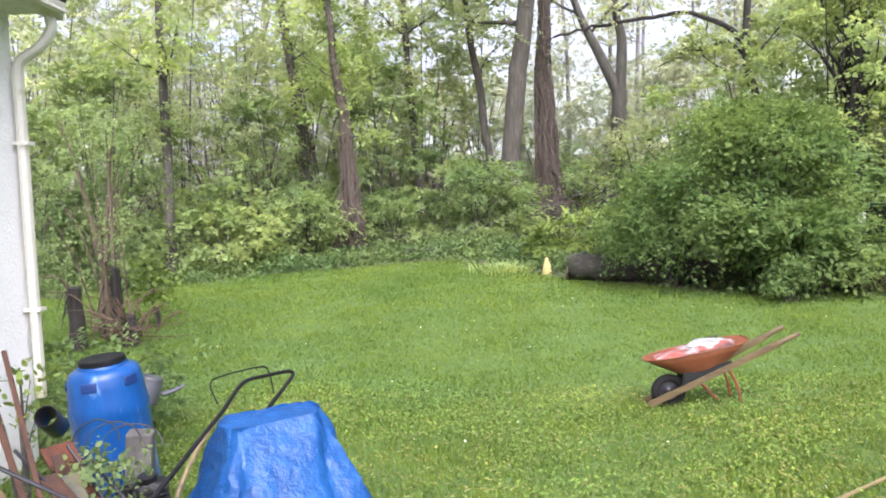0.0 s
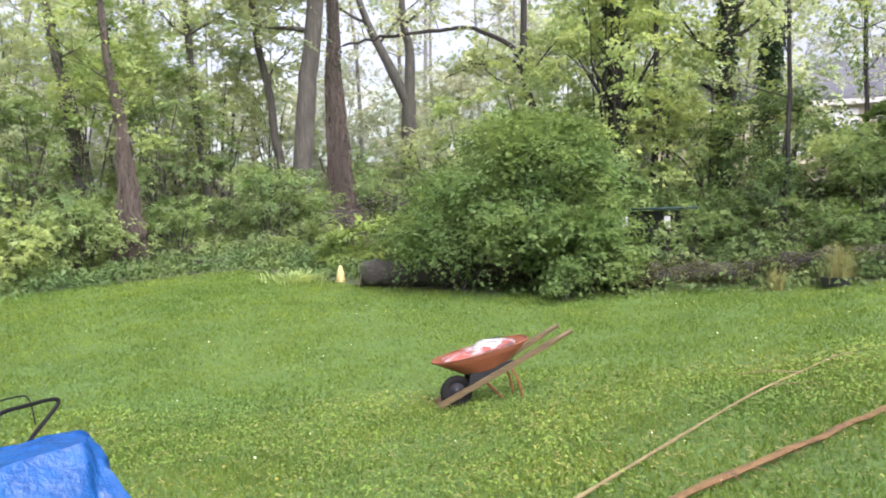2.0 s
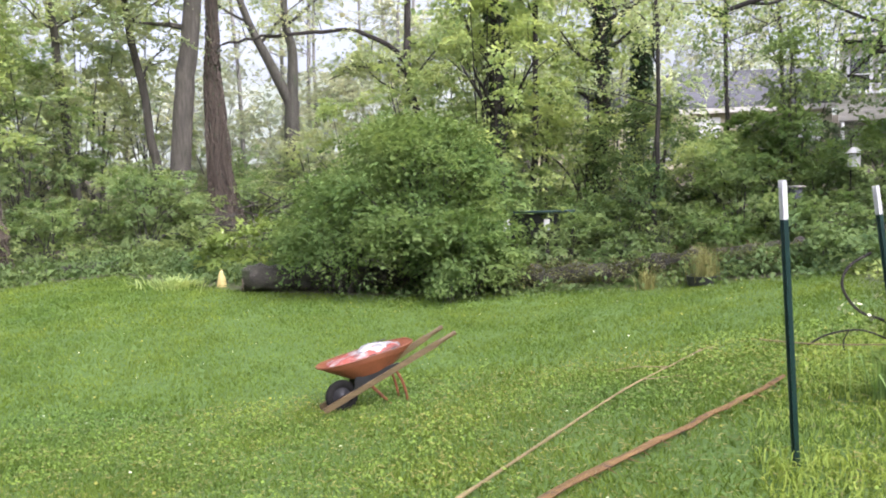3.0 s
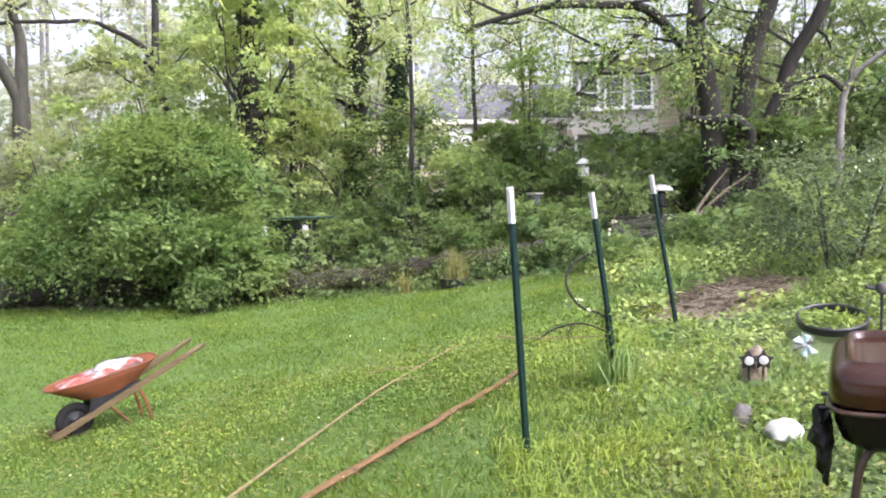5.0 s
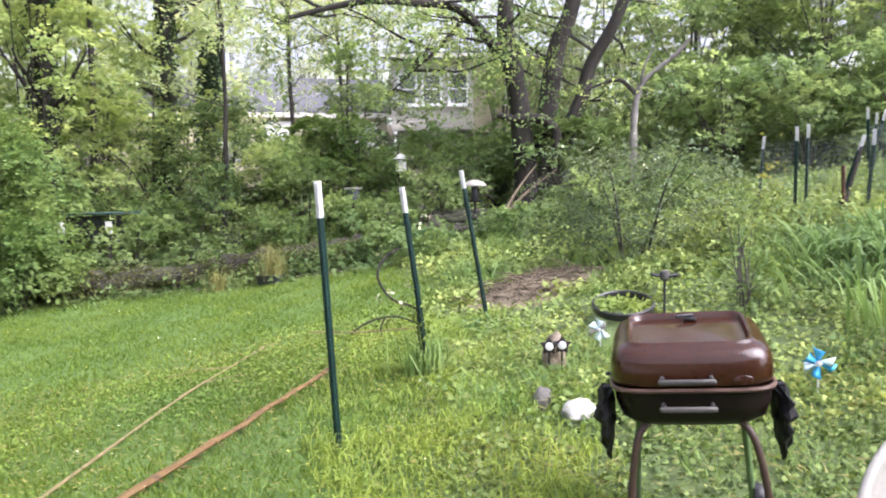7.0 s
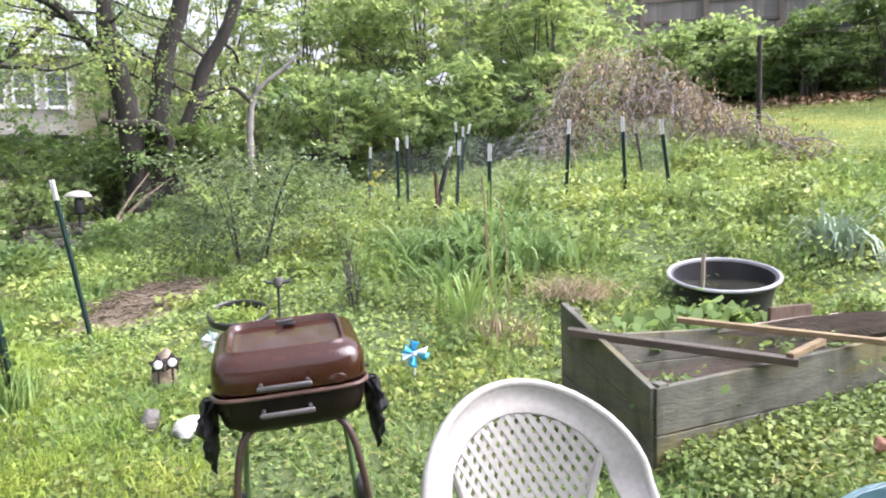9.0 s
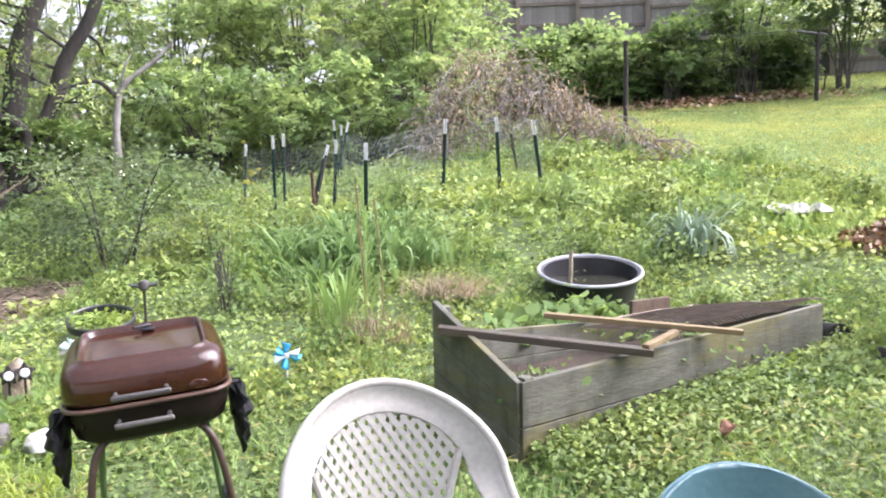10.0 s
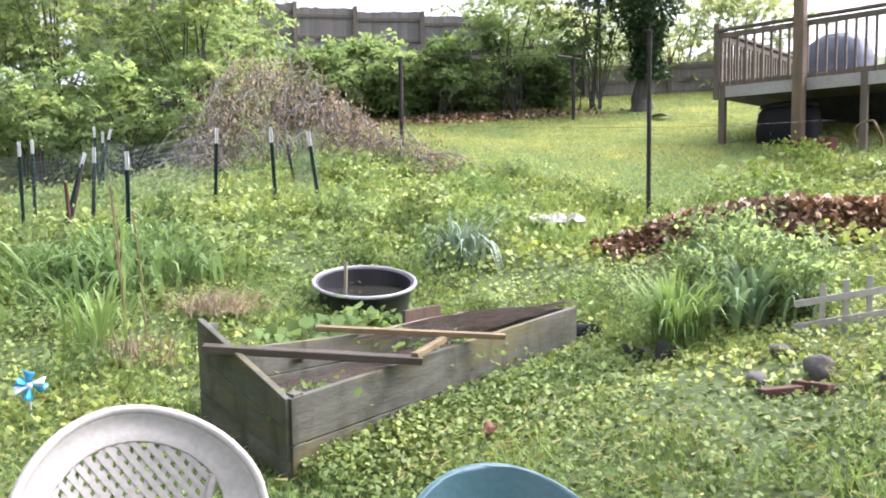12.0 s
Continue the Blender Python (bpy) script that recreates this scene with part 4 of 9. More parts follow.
SIDING = surface("grey_siding", (0.55, 0.53, 0.48), (0.63, 0.61, 0.56), 0.6, 2, 30, 0.15, vary=0.06)
SIDING_TAN = surface("tan_siding", (0.42, 0.38, 0.27), (0.5, 0.46, 0.34), 0.6, 2, 30, 0.15, vary=0.06)
WALL_CREAM = surface("cream_wall", (0.58, 0.53, 0.38), (0.66, 0.61, 0.46), 0.75, 2, 30, 0.2)
SHINGLE = surface("grey_shingle", (0.07, 0.072, 0.08), (0.115, 0.118, 0.13), 0.85, 6, 30, 0.5)
ROOF_BLUE = surface("blue_roof", (0.22, 0.27, 0.32), (0.28, 0.33, 0.38), 0.7, 5, 30, 0.4)
TRIM_WHITE = surface("white_trim", (0.72, 0.73, 0.73), (0.8, 0.8, 0.8), 0.5, 4, 40, 0.1)
FENCE_GREY = surface("fence_board", (0.17, 0.157, 0.137), (0.3, 0.283, 0.255), 0.85, 2, 25, 0.5, stretch=(5, 5, 0.5), vary=0.25)
FENCE_BROWN = surface("fence_post_brown", (0.13, 0.108, 0.085), (0.22, 0.188, 0.15), 0.85, 2, 25, 0.5, stretch=(5, 5, 0.5), vary=0.2)
DECK_WOOD = surface("deck_wood", (0.105, 0.082, 0.06), (0.19, 0.155, 0.12), 0.8, 2, 25, 0.5, stretch=(3, 3, 0.8), stain=(0.14, 0.12, 0.08), stain_scale=2, vary=0.2)
DECK_PALE = surface("deck_fascia", (0.3, 0.285, 0.26), (0.4, 0.385, 0.36), 0.75, 2, 25, 0.3, vary=0.1)
DECK_BROWN = surface("deck_post_brown", (0.11, 0.078, 0.05), (0.19, 0.138, 0.09), 0.8, 2, 25, 0.4, stretch=(4, 4, 0.6))
WIRE = surface("galvanised_wire", (0.26, 0.29, 0.31), (0.38, 0.41, 0.43), 0.5, 8, 40, 0.1, metal=0.5)
NET_DARK = surface("rusty_netting", (0.15, 0.115, 0.09), (0.28, 0.22, 0.175), 0.7, 8, 40, 0.1)
BLUE_FOIL = surface("blue_foil", (0.03, 0.3, 0.62), (0.08, 0.45, 0.75), 0.25, 20, 60, 0.1, metal=0.3)
PALE_BLUE = surface("pale_blue_foil", (0.5, 0.68, 0.75), (0.65, 0.78, 0.82), 0.3, 20, 60, 0.1)
YELLOW_CLAY = surface("yellow_clay", (0.5, 0.38, 0.14), (0.62, 0.5, 0.22), 0.7, 10, 60, 0.2)
RED_PAINT = surface("red_paint", (0.36, 0.03, 0.02), (0.45, 0.05, 0.03), 0.4, 8, 60, 0.1)
GREY_PLASTIC = surface("grey_plastic", (0.045, 0.05, 0.06), (0.085, 0.09, 0.105), 0.45, 6, 60, 0.1)


def clear_glass(name, tint=(0.75, 0.8, 0.8)):
    m, t, b = base_mat(name)
    b.inputs["Base Color"].default_value = (*tint, 1)
    b.inputs["Roughness"].default_value = 0.03
    b.inputs["Transmission Weight"].default_value = 0.9
    return m


def water_mat():
    m, t, b = base_mat("still_water")
    b.inputs["Base Color"].default_value = (0.03, 0.03, 0.022, 1)
    b.inputs["Roughness"].default_value = 0.04
    bp = t.nodes.new("ShaderNodeBump")
    bp.inputs["Strength"].default_value, bp.inputs["Distance"].default_value = 0.15, 0.01
    t.links.new(noise_node(t, 9, 3), bp.inputs["Height"])
    t.links.new(bp.outputs[0], b.inputs["Normal"])
    return m


GLASS, WATER = clear_glass("window_glass"), water_mat()
ROOM_DARK = surface("dim_room_shade", (0.05, 0.05, 0.05), (0.1, 0.1, 0.095), 0.9, 2, 20, 0.1)


def beam(g, a, b, w, h, up=(0, 0, 1)):
    """A squared timber from a to b, w wide and h high."""
    a, b = Vector(a), Vector(b)
    d = (b - a).normalized()
    s = d.cross(Vector(up)).normalized()
    u = s.cross(d)
    m = Matrix((d, s, u)).transposed().to_4x4()
    m.translation = (a + b) / 2
    return g.box((b - a).length, w, h, m)


def oval(hx, hy, z, n=48, p=3.5, cx=0.0, cy=0.0):
    """A ring between an ellipse and a rectangle."""
    out = []
    for k in range(n):
        a = 2 * math.pi * k / n
        c, s = math.cos(a), math.sin(a)
        out.append((cx + hx * math.copysign(abs(c) ** (2 / p), c), cy + hy * math.copysign(abs(s) ** (2 / p), s), z))
    return out


# ---- the house beside the camera ----
g = Geo().box(0.25, 13.2, 4.0, pose(-3.16, -0.55, 0.75))
tagged(part("wall_house", g, STUCCO, smooth=False), "white rough stucco house wall", "wall", kind="structure")
g = Geo()
g.sheet(lambda u, v: (-2.72 - 3.4 * u, -7.2 + 13.5 * v, 2.86 + 1.5 * u), 2, 20)
tagged(part("roof_house", g, SHINGLE, solid=0.06), "low shingle roof edge over the house wall", "roof", kind="structure")
g = Geo().box(0.44, 13.3, 0.02, pose(-2.86, -0.52, 2.74))
tagged(part("trim_soffit", g, CREAM, smooth=False), "cream painted soffit board under the eave", "trim", kind="structure")

gut = thing("gutter", "cream metal gutter with downspout on the stucco wall", "gutter", (-2.76, 6.1, 2.7))
prof = [(-0.055, 0.12), (-0.05, 0.02), (-0.03, 0.0), (0.035, 0.0), (0.05, 0.03), (0.062, 0.12)]
g = Geo()
g.sheet(lambda u, v: (prof[round(u * 5)][0], 0.12 - 13.2 * v, prof[round(u * 5)][1]), 5, 2)
g.box(0.11, 0.006, 0.11, pose(0.003, 0.12, 0.06))
part("trough", g, CREAM, gut, solid=0.006)
line = smooth_line([(0, 0.0, 0.0), (0, 0, -0.10), (-0.08, -0.03, -0.22), (-0.2, -0.07, -0.32), (-0.215, -0.08, -0.45)], 4) + [Vector((-0.215, -0.08, -1.5)), Vector((-0.21, -0.08, -2.75))]
part("downspout", Geo().tube(line, 0.047, 8, flat=0.8), CREAM, gut, "dirty cream downspout with an elbow")
for z in (-0.9, -2.1):
    part("strap", Geo().box(0.12, 0.1, 0.025, pose(-0.212, -0.08, z)), CREAM, gut, smooth=False)

# Wall and roof out of view, added to shade the chairs and near weeds.
g = Geo().box(5.5, 0.25, 4.0, pose(-0.55, -2.6, 0.75))
tagged(part("wall_back", g, STUCCO, smooth=False), "added unseen stucco wall that shades the near yard", "wall", kind="structure")
g = Geo()
g.sheet(lambda u, v: (-3.4 + 6.0 * u, -2.2 - 4.2 * v, 2.8 + 2.0 * v), 6, 4)
tagged(part("roof_back", g, SHINGLE, solid=0.06), "added unseen roof slope over the shading wall", "roof", kind="structure")

# ---- clutter beside the house ----
bx, by = -2.16, 5.26
brl = thing("plastic_barrel", "blue plastic drum with a black lid beside the house", "barrel", Matrix.Translation((bx + 0.075, by, gz(bx, by) - 0.02)) @ Matrix.Rotation(radians(5), 4, (0.38, -0.925, 0)) @ Matrix.Diagonal((0.88, 0.88, 0.93, 1)))
prof = [(0.24, 0.0), (0.27, 0.03), (0.275, 0.12), (0.27, 0.3), (0.278, 0.34), (0.27, 0.38), (0.272, 0.62), (0.28, 0.66), (0.268, 0.70), (0.26, 0.8), (0.246, 0.88), (0.232, 0.912), (0.205, 0.93), (0.172, 0.938), (0.165, 0.955)]
part("body", Geo().lathe(prof, 40, cap_lo=True, cap_hi=True), BLUE_PLASTIC, brl)
lid = Geo().lathe([(0.15, 0.955), (0.16, 0.96), (0.16, 0.99), (0.152, 0.997), (0.11, 0.99)], 32, cap_lo=True, cap_hi=True)
part("lid", lid, MATT_BLACK, brl, "black screw lid")
# Raised blocks in a darker blue paint the shade of hand recesses.
for a in (200, 268, 336):
    m = pose(0, 0, 0, 0, 0, a)
    part("grip", Geo().box(0.022, 0.115, 0.068, m @ pose(0.247, 0, 0.845, 0, -9, 0)), surface("recess_shade_blue", (0.002, 0.02, 0.10), (0.004, 0.03, 0.14), 0.5) if a == 200 else bpy.data.materials["recess_shade_blue"], brl, "raised block coloured dark as a shaded hand recess", bevel=0.012)

pot = thing("plastic_pipe", "black plastic pipe length lying on the junk pile", "pipe", pose(-2.25, 4.74, 0.135, 60, 0, 12) @ Matrix.Diagonal((0.9, 0.9, 0.9, 1)))
g = Geo().lathe([(0.066, -0.14), (0.071, -0.132), (0.071, 0.132), (0.066, 0.14), (0.06, 0.132), (0.06, -0.132)], 24)
part("body", g, BLACK_PLASTIC, pot)
blk = thing("concrete_block", "small grey weathered concrete block", "block", pose(-1.8, 4.85, -0.14, 0, 4, 12))
part("body", Geo().box(0.15, 0.14, 0.34), STONE, blk, smooth=False, bevel=0.012)
can = thing("watering_can", "grey plastic watering can with a white rim", "can", pose(-2.14, 5.91, 0.01, 0, 18, 30))
part("body", Geo().lathe([(0.075, -0.1), (0.085, -0.09), (0.088, 0.08), (0.075, 0.1)], 24, cap_lo=True, cap_hi=True), GREY_PLASTIC, can)
part("spout", Geo().tube([(0.1, 0, -0.02), (0.18, 0, 0.02), (0.24, 0, 0.07)], [0.02, 0.016, 0.012], 8), GREY_PLASTIC, can)
part("rim", Geo().tube([(0.089 * math.cos(a), 0.089 * math.sin(a), 0.08) for a in np.linspace(0, 5.9, 20)], 0.004, 6, closed=True), ALU, can, "pale metal rim")

eng = thing("tool_motor", "black plastic garden tool motor on the ground", "tool", pose(-1.6, 4.46, -0.17, 6, -8, 20) @ Matrix.Diagonal((0.66, 0.66, 0.66, 1)))
MOTOR_BLACK = surface("worn_black_casing", (0.006, 0.006, 0.007), (0.02, 0.02, 0.022), 0.45, 8, 50, 0.3, stain=(0.05, 0.045, 0.035), stain_scale=9, stain_lo=0.6, spec=0.3)
part("body", Geo().loft([oval(0.12, 0.1, -0.3, p=5), oval(0.13, 0.11, -0.05, p=5), oval(0.12, 0.1, 0.05, p=5), oval(0.08, 0.07, 0.08, p=4)]), MOTOR_BLACK, eng)
for z in (-0.14, -0.1, -0.06, -0.02, 0.02):
    part("fin", Geo().box(0.275, 0.235, 0.014, pose(0, 0, z)), MOTOR_BLACK, eng, bevel=0.005)
part("tank", Geo().loft([oval(0.06, 0.05, -0.05, cx=-0.2), oval(0.07, 0.06, 0.03, cx=-0.2), oval(0.05, 0.04, 0.07, cx=-0.2)]), MOTOR_BLACK, eng)
part("cap", Geo().lathe([(0.075, 0.07), (0.08, 0.08), (0.08, 0.125), (0.06, 0.135)], 18, cap_hi=True), MOTOR_BLACK, eng)
part("plate", Geo().box(0.03, 0.008, 0.02, pose(-0.17, -0.062, 0.0)), surface("yellow_sticker", (0.5, 0.42, 0.03), (0.6, 0.5, 0.05), 0.5), eng, "small yellow sticker")

for k, (a, b, w, h, mat, text) in enumerate((
        ((-1.42, 3.2, -0.28), (-2.3, 4.4, 0.62), 0.026, 0.014, RUST, "rusty brown metal strip leaning on the wall"),
        ((-1.5, 3.3, -0.3), (-2.36, 4.3, 0.5), 0.03, 0.018, RUST, "rusty brown metal strip leaning on the wall"),
        ((-1.12, 3.35, -0.25), (-1.86, 3.9, 0.12), 0.09, 0.014, RUST, "rust-red sheet metal strip on the junk pile"),
        ((-1.28, 3.05, -0.2), (-1.95, 3.5, 0.33), 0.06, 0.03, HANDLE_WOOD, "brown wooden board on the junk pile"),
        ((-1.15, 3.55, -0.3), (-1.5, 3.3, 0.1), 0.1, 0.03, BOARD, "grey weathered board on the junk pile"),
        ((-1.53, 3.94, -0.4), (-1.98, 4.24, 0.16), 0.17, 0.012, RUST_SHEET, "rust-red sheet metal strip on the junk pile"),
        ((-1.62, 3.82, -0.38), (-1.92, 4.12, 0.15), 0.05, 0.014, RUST, "rust-red sheet metal strip on the junk pile"),
        ((-1.5, 3.75, -0.36), (-1.83, 4.06, 0.07), 0.085, 0.02, BOARD, "grey weathered board on the junk pile"))):
    t = thing("leaning_strip", text, "board", (0, 0, 0), group="boards leaning by the house")
    part("board", beam(Geo(), a, b, w, h), mat, t, smooth=False, bevel=0.006)
for a, b, r in (((-1.22, 3.3, 0.12), (-1.9, 3.25, 0.5), 0.009), ((-1.35, 3.75, -0.35), (-2.0, 3.9, 0.25), 0.009), ((-1.4, 3.95, -0.4), (-1.93, 4.26, 0.15), 0.008), ((-1.36, 4.1, -0.4), (-1.88, 4.34, 0.09), 0.011)):
    t = thing("metal_rod", "dark rusty rod leaning on the junk pile", "rod", (0, 0, 0), group="boards leaning by the house")
    part("bar", Geo().tube([a, b], r, 8), BLACK_METAL, t)
can2 = thing("bamboo_cane", "dry tan cane leaning over the junk", "cane", (0, 0, 0))
part("stalk", Geo().tube(smooth_line([(-1.42, 4.05, -0.4), (-1.36, 4.4, -0.02), (-1.22, 5.0, 0.26)], 5), [0.017 - 0.001 * k for k in range(11)], 8), BAMBOO, can2)
for k in range(3):
    w = thing("wire_loop", "loose loop of black wire on the junk pile", "wire", (0, 0, 0), group="wire loops by the barrel")
    c = (-1.95 + 0.12 * k, 4.62 - 0.05 * k, 0.05)
    g = Geo().tube([(c[0] + (0.13 + 0.02 * k) * math.cos(a), c[1] + 0.05 * math.sin(a), c[2] + 0.11 * math.sin(a)) for a in np.linspace(0, 4.0, 20)], 0.0045, 5)
    part("loop", g, BLACK_PLASTIC, w)
shrub("young broad-leaved weed growing through the junk pile", -1.82, 4.25, 0.66, 0.62, LEAF_UNDER, 620, 0.045, "weed", "weeds by the house", 12, 4, lo=0.5, fine=True)
shrub("young broad-leaved weed against the house wall", -2.6, 5.0, 1.15, 0.5, LEAF_LIME, 140, 0.06, "weed", "weeds by the house", 7, 3, lo=0.5, fine=True)
shrub("leafy weeds at the foot of the house wall", -2.75, 6.4, 1.0, 1.3, LEAF_MID, 2600, 0.06, "weed", "weeds by the house", 14, 6)
shrub("leafy weeds round the junk pile", -1.75, 3.9, 0.35, 0.7, LEAF_MID, 700, 0.05, "weed", "weeds by the house", 12, 4, fine=True)
shrub("twiggy vine-tangled bush on the lawn edge", -4.75, 11.3, 3.3, 2.8, LEAF_UNDER, 5000, 0.055, "shrub", "shrubs on the lawn's edge", 75, 6, lo=0.3, bark=TWIG_BROWN, arch=0.4)
shrub("small lime-green sapling on the lawn edge", -4.3, 12.0, 1.3, 0.7, LEAF_LIME, 320, 0.12, "sapling", "shrubs on the lawn's edge", 8, 3, lo=0.35, fine=True)

for x, y, h, r in ((-4.77, 10.44, 0.82, 0.1), (-4.5, 11.1, 1.0, 0.075), (-4.15, 10.6, 0.42, 0.1)):
    z = gz(x, y)
    st = thing("tree_stump", "dark rotten stump with tangled brown roots", "stump", (x, y, z), group="stumps on the lawn's edge")
    g = Geo().tube([(0, 0, -0.05), (0.01, 0, h * 0.4), (-0.02, 0.01, h * 0.8), (0, 0, h)], [r * 1.2, r, r * 0.95, r * 0.8], 11)
    for k in range(9):
        a, l = rng.uniform(0, 6.28), rng.uniform(0.25, 0.55) * 0.5
        g.tube(smooth_line([(0, 0, h * 0.6), (l * 0.5 * math.cos(a), l * 0.5 * math.sin(a), h * rng.uniform(0.6, 1.0)), (l * math.cos(a), l * math.sin(a), h * rng.uniform(0.2, 0.9))], 3), [0.02, 0.017, 0.014, 0.012, 0.009, 0.007, 0.004], 5)
    part("trunk", g, BARK_DARK, st)
z = gz(-4.25, 10.7)
tw = thing("root_tangle", "tangle of dry brown roots and twigs", "roots", (-4.2, 10.6, z), kind="stuff")
g = Geo()
for k in range(70):
    a, l, e = rng.uniform(0, 6.28), rng.uniform(0.2, 0.75), rng.uniform(-0.1, 0.6)
    s = Vector((rng.normal(0, 0.15), rng.normal(0, 0.15), 0.25 + rng.normal(0, 0.1)))
    g.tube(smooth_line([s, s + Vector((l * 0.5 * math.cos(a), l * 0.5 * math.sin(a), e * 0.6)), s + Vector((l * math.cos(a), l * math.sin(a), e * 0.7))], 3), [0.012 - 0.0015 * q for q in range(7)], 4)
part("twig", g, surface("dry_root", (0.07, 0.046, 0.03), (0.16, 0.11, 0.068), 0.9, 6, 40, 0.4), tw)

# ---- covered mower ----
mx, my = -0.97, 4.62
mz = gz(mx, my)
tarp = thing("tarpaulin", "crumpled bright blue tarpaulin draped over a mower", "tarpaulin", (mx, my, mz), 33)
rings = []
for i in range(19):
    s = i / 18
    top = 1 - s
    hx = 0.27 + 0.24 * s ** 1.2
    hy = 0.15 + 0.42 * s ** 1.1
    z = 0.62 * (1 - s) + 0.0
    ring = []
    for k in range(72):
        a = 2 * math.pi * k / 72
        c, q = math.cos(a), math.sin(a)
        p = 5 - 2.4 * s
        tri = lambda q: 2 * abs((q / math.pi) % 1 - 0.5) * 2 - 1
        fold = s * (0.04 * tri(4.5 * a + 1.0 * s) + 0.025 * tri(8 * a + 2.5 * s + 1)) + 0.014 * tri(3 * a + 5 * s)
        x = (hx + fold) * math.copysign(abs(c) ** (2 / p), c)
        y = (hy + fold) * math.copysign(abs(q) ** (2 / p), q) - 0.10 * s
        nz = noise.noise(Vector((x * 7, y * 7, z * 7))) * 0.018 + noise.noise(Vector((x * 19, y * 19, z * 15))) * 0.009
        ring.append((x + nz, y - nz, z + 0.05 * (c * 0.3) * top + nz + (0.03 * math.sin(11 * a) * s if i == 18 else 0)))
    rings.append(ring)
g = Geo().loft(rings, cap_lo=False, cap_hi=False)
inner = [[(x * f, y * f, 0.62 + 0.015 * c0 + noise.noise(Vector((x * f * 9, y * f * 9, 3))) * 0.015) for (x, y, zz), c0 in zip(rings[0], [0.6 - f] * 72)] for f in (0.99, 0.75, 0.5, 0.25, 0.02)]
g.loft([rings[0]] + inner, cap_lo=False, cap_hi=True)
part("sheet", g, TARP, tarp)
part("hem", Geo().tube(rings[-1], 0.007, 6, closed=True), TARP, tarp)
for k in range(0, 72, 9):
    x, y, z = rings[17][k]
    part("eyelet", Geo().lathe([(0.008, -0.003), (0.016, -0.003), (0.016, 0.003), (0.008, 0.003)], 14, pose(x * 1.005, y * 1.005, z, 90, 0, 90 + 5 * k)), ALU, tarp, "metal eyelet")

mow = thing("lawn_mower", "lawn mower with a black tube handle under a tarpaulin", "mower", (0, 0, 0))
part("handle", Geo().tube(smooth_line([(-1.40, 3.95, -0.03), (-1.357, 4.1, 0.026), (-1.29, 4.35, 0.122), (-1.221, 4.6, 0.218), (-1.187, 4.77, 0.287), (-1.145, 4.85, 0.318), (-1.06, 4.95, 0.318), (-0.96, 5.08, 0.31), (-0.929, 5.1, 0.29), (-0.95, 5.06, 0.25), (-1.028, 4.88, 0.155), (-1.08, 4.72, 0.07)], 5), 0.012, 8), MATT_BLACK, mow)
part("bail", Geo().tube(smooth_line([(-1.29, 4.72, 0.22), (-1.38, 4.9, 0.28), (-1.35, 4.98, 0.31), (-1.15, 5.18, 0.32), (-1.09, 5.16, 0.29), (-1.03, 5.0, 0.2)], 4), 0.005, 6), MATT_BLACK, mow)
part("deck", Geo().loft([oval(0.24, 0.3, -0.42, cx=-1.05, cy=4.55), oval(0.26, 0.32, -0.34, cx=-1.05, cy=4.55), oval(0.2, 0.26, -0.2, cx=-1.05, cy=4.55)]), RED_PAINT, mow, "red mower deck")
part("guard", Geo().box(0.16, 0.14, 0.03, pose(-1.33, 4.22, -0.33, 8, -12, 30)), RED_PAINT, mow, bevel=0.008)
for x, y in ((-1.26, 4.3), (-0.84, 4.3), (-1.26, 4.82), (-0.84, 4.82)):
    w = part("wheel", Geo().lathe([(0.05, -0.025), (0.095, -0.025), (0.1, -0.01), (0.1, 0.01), (0.095, 0.025), (0.05, 0.025)], 20, pose(x, y, mz + 0.1, 0, 90, 0), cap_lo=True, cap_hi=True), RUBBER, mow)

# ---- wheelbarrow ----
wx, wy = 1.92, 7.0
wb = thing("wheelbarrow", "old rust-red wheelbarrow with wooden handles on the lawn", "wheelbarrow", Matrix.Translation((wx, wy, gz(wx, wy) + 0.034)) @ pose(0, 0, 0, 0, 0, 0) @ Matrix.Diagonal((0.9, 0.58, 0.9, 1)))
for s in (-1, 1):
    g = Geo()
    beam(g, (-0.2, s * 0.12, 0.005), (0.98, s * 0.25, 0.58), 0.05, 0.058)
    g.tube([(0.97, s * 0.25, 0.575), (1.04, s * 0.258, 0.61), (1.17, s * 0.272, 0.672)], [0.03, 0.025, 0.024], 10)
    part("handle", g, HANDLE_WOOD, wb, "wet brown wooden handle", bevel=0.004)
    part("leg", Geo().tube(smooth_line([(0.52, s * 0.2, 0.36), (0.6, s * 0.22, 0.2), (0.66, s * 0.23, -0.05)], 4), 0.014, 8), RUST_RED, wb)
    part("brace", Geo().tube([(0.26, s * 0.17, 0.24), (0.5, s * 0.19, -0.02), (0.66, s * 0.22, -0.03)], 0.009, 8), RUST_RED, wb)
    part("riser", Geo().add([(0.1, s * 0.15, 0.18), (0.62, s * 0.2, 0.4), (0.55, s * 0.2, 0.42), (0.12, s * 0.15, 0.31)], [(0, 1, 2, 3)]), BLACK_METAL, wb, solid=0.03, smooth=False)
part("axle", Geo().tube([(0, -0.13, 0.115), (0, 0.13, 0.115)], 0.01, 8), RUST, wb)
tyre = Geo().tube([(0.125 * math.cos(a), 0, 0.115 + 0.125 * math.sin(a)) for a in np.linspace(0, 2 * math.pi, 33)[:-1]], 0.042, 10, closed=True)
whl = part("wheel", tyre, RUBBER, wb, "black rubber tyre")
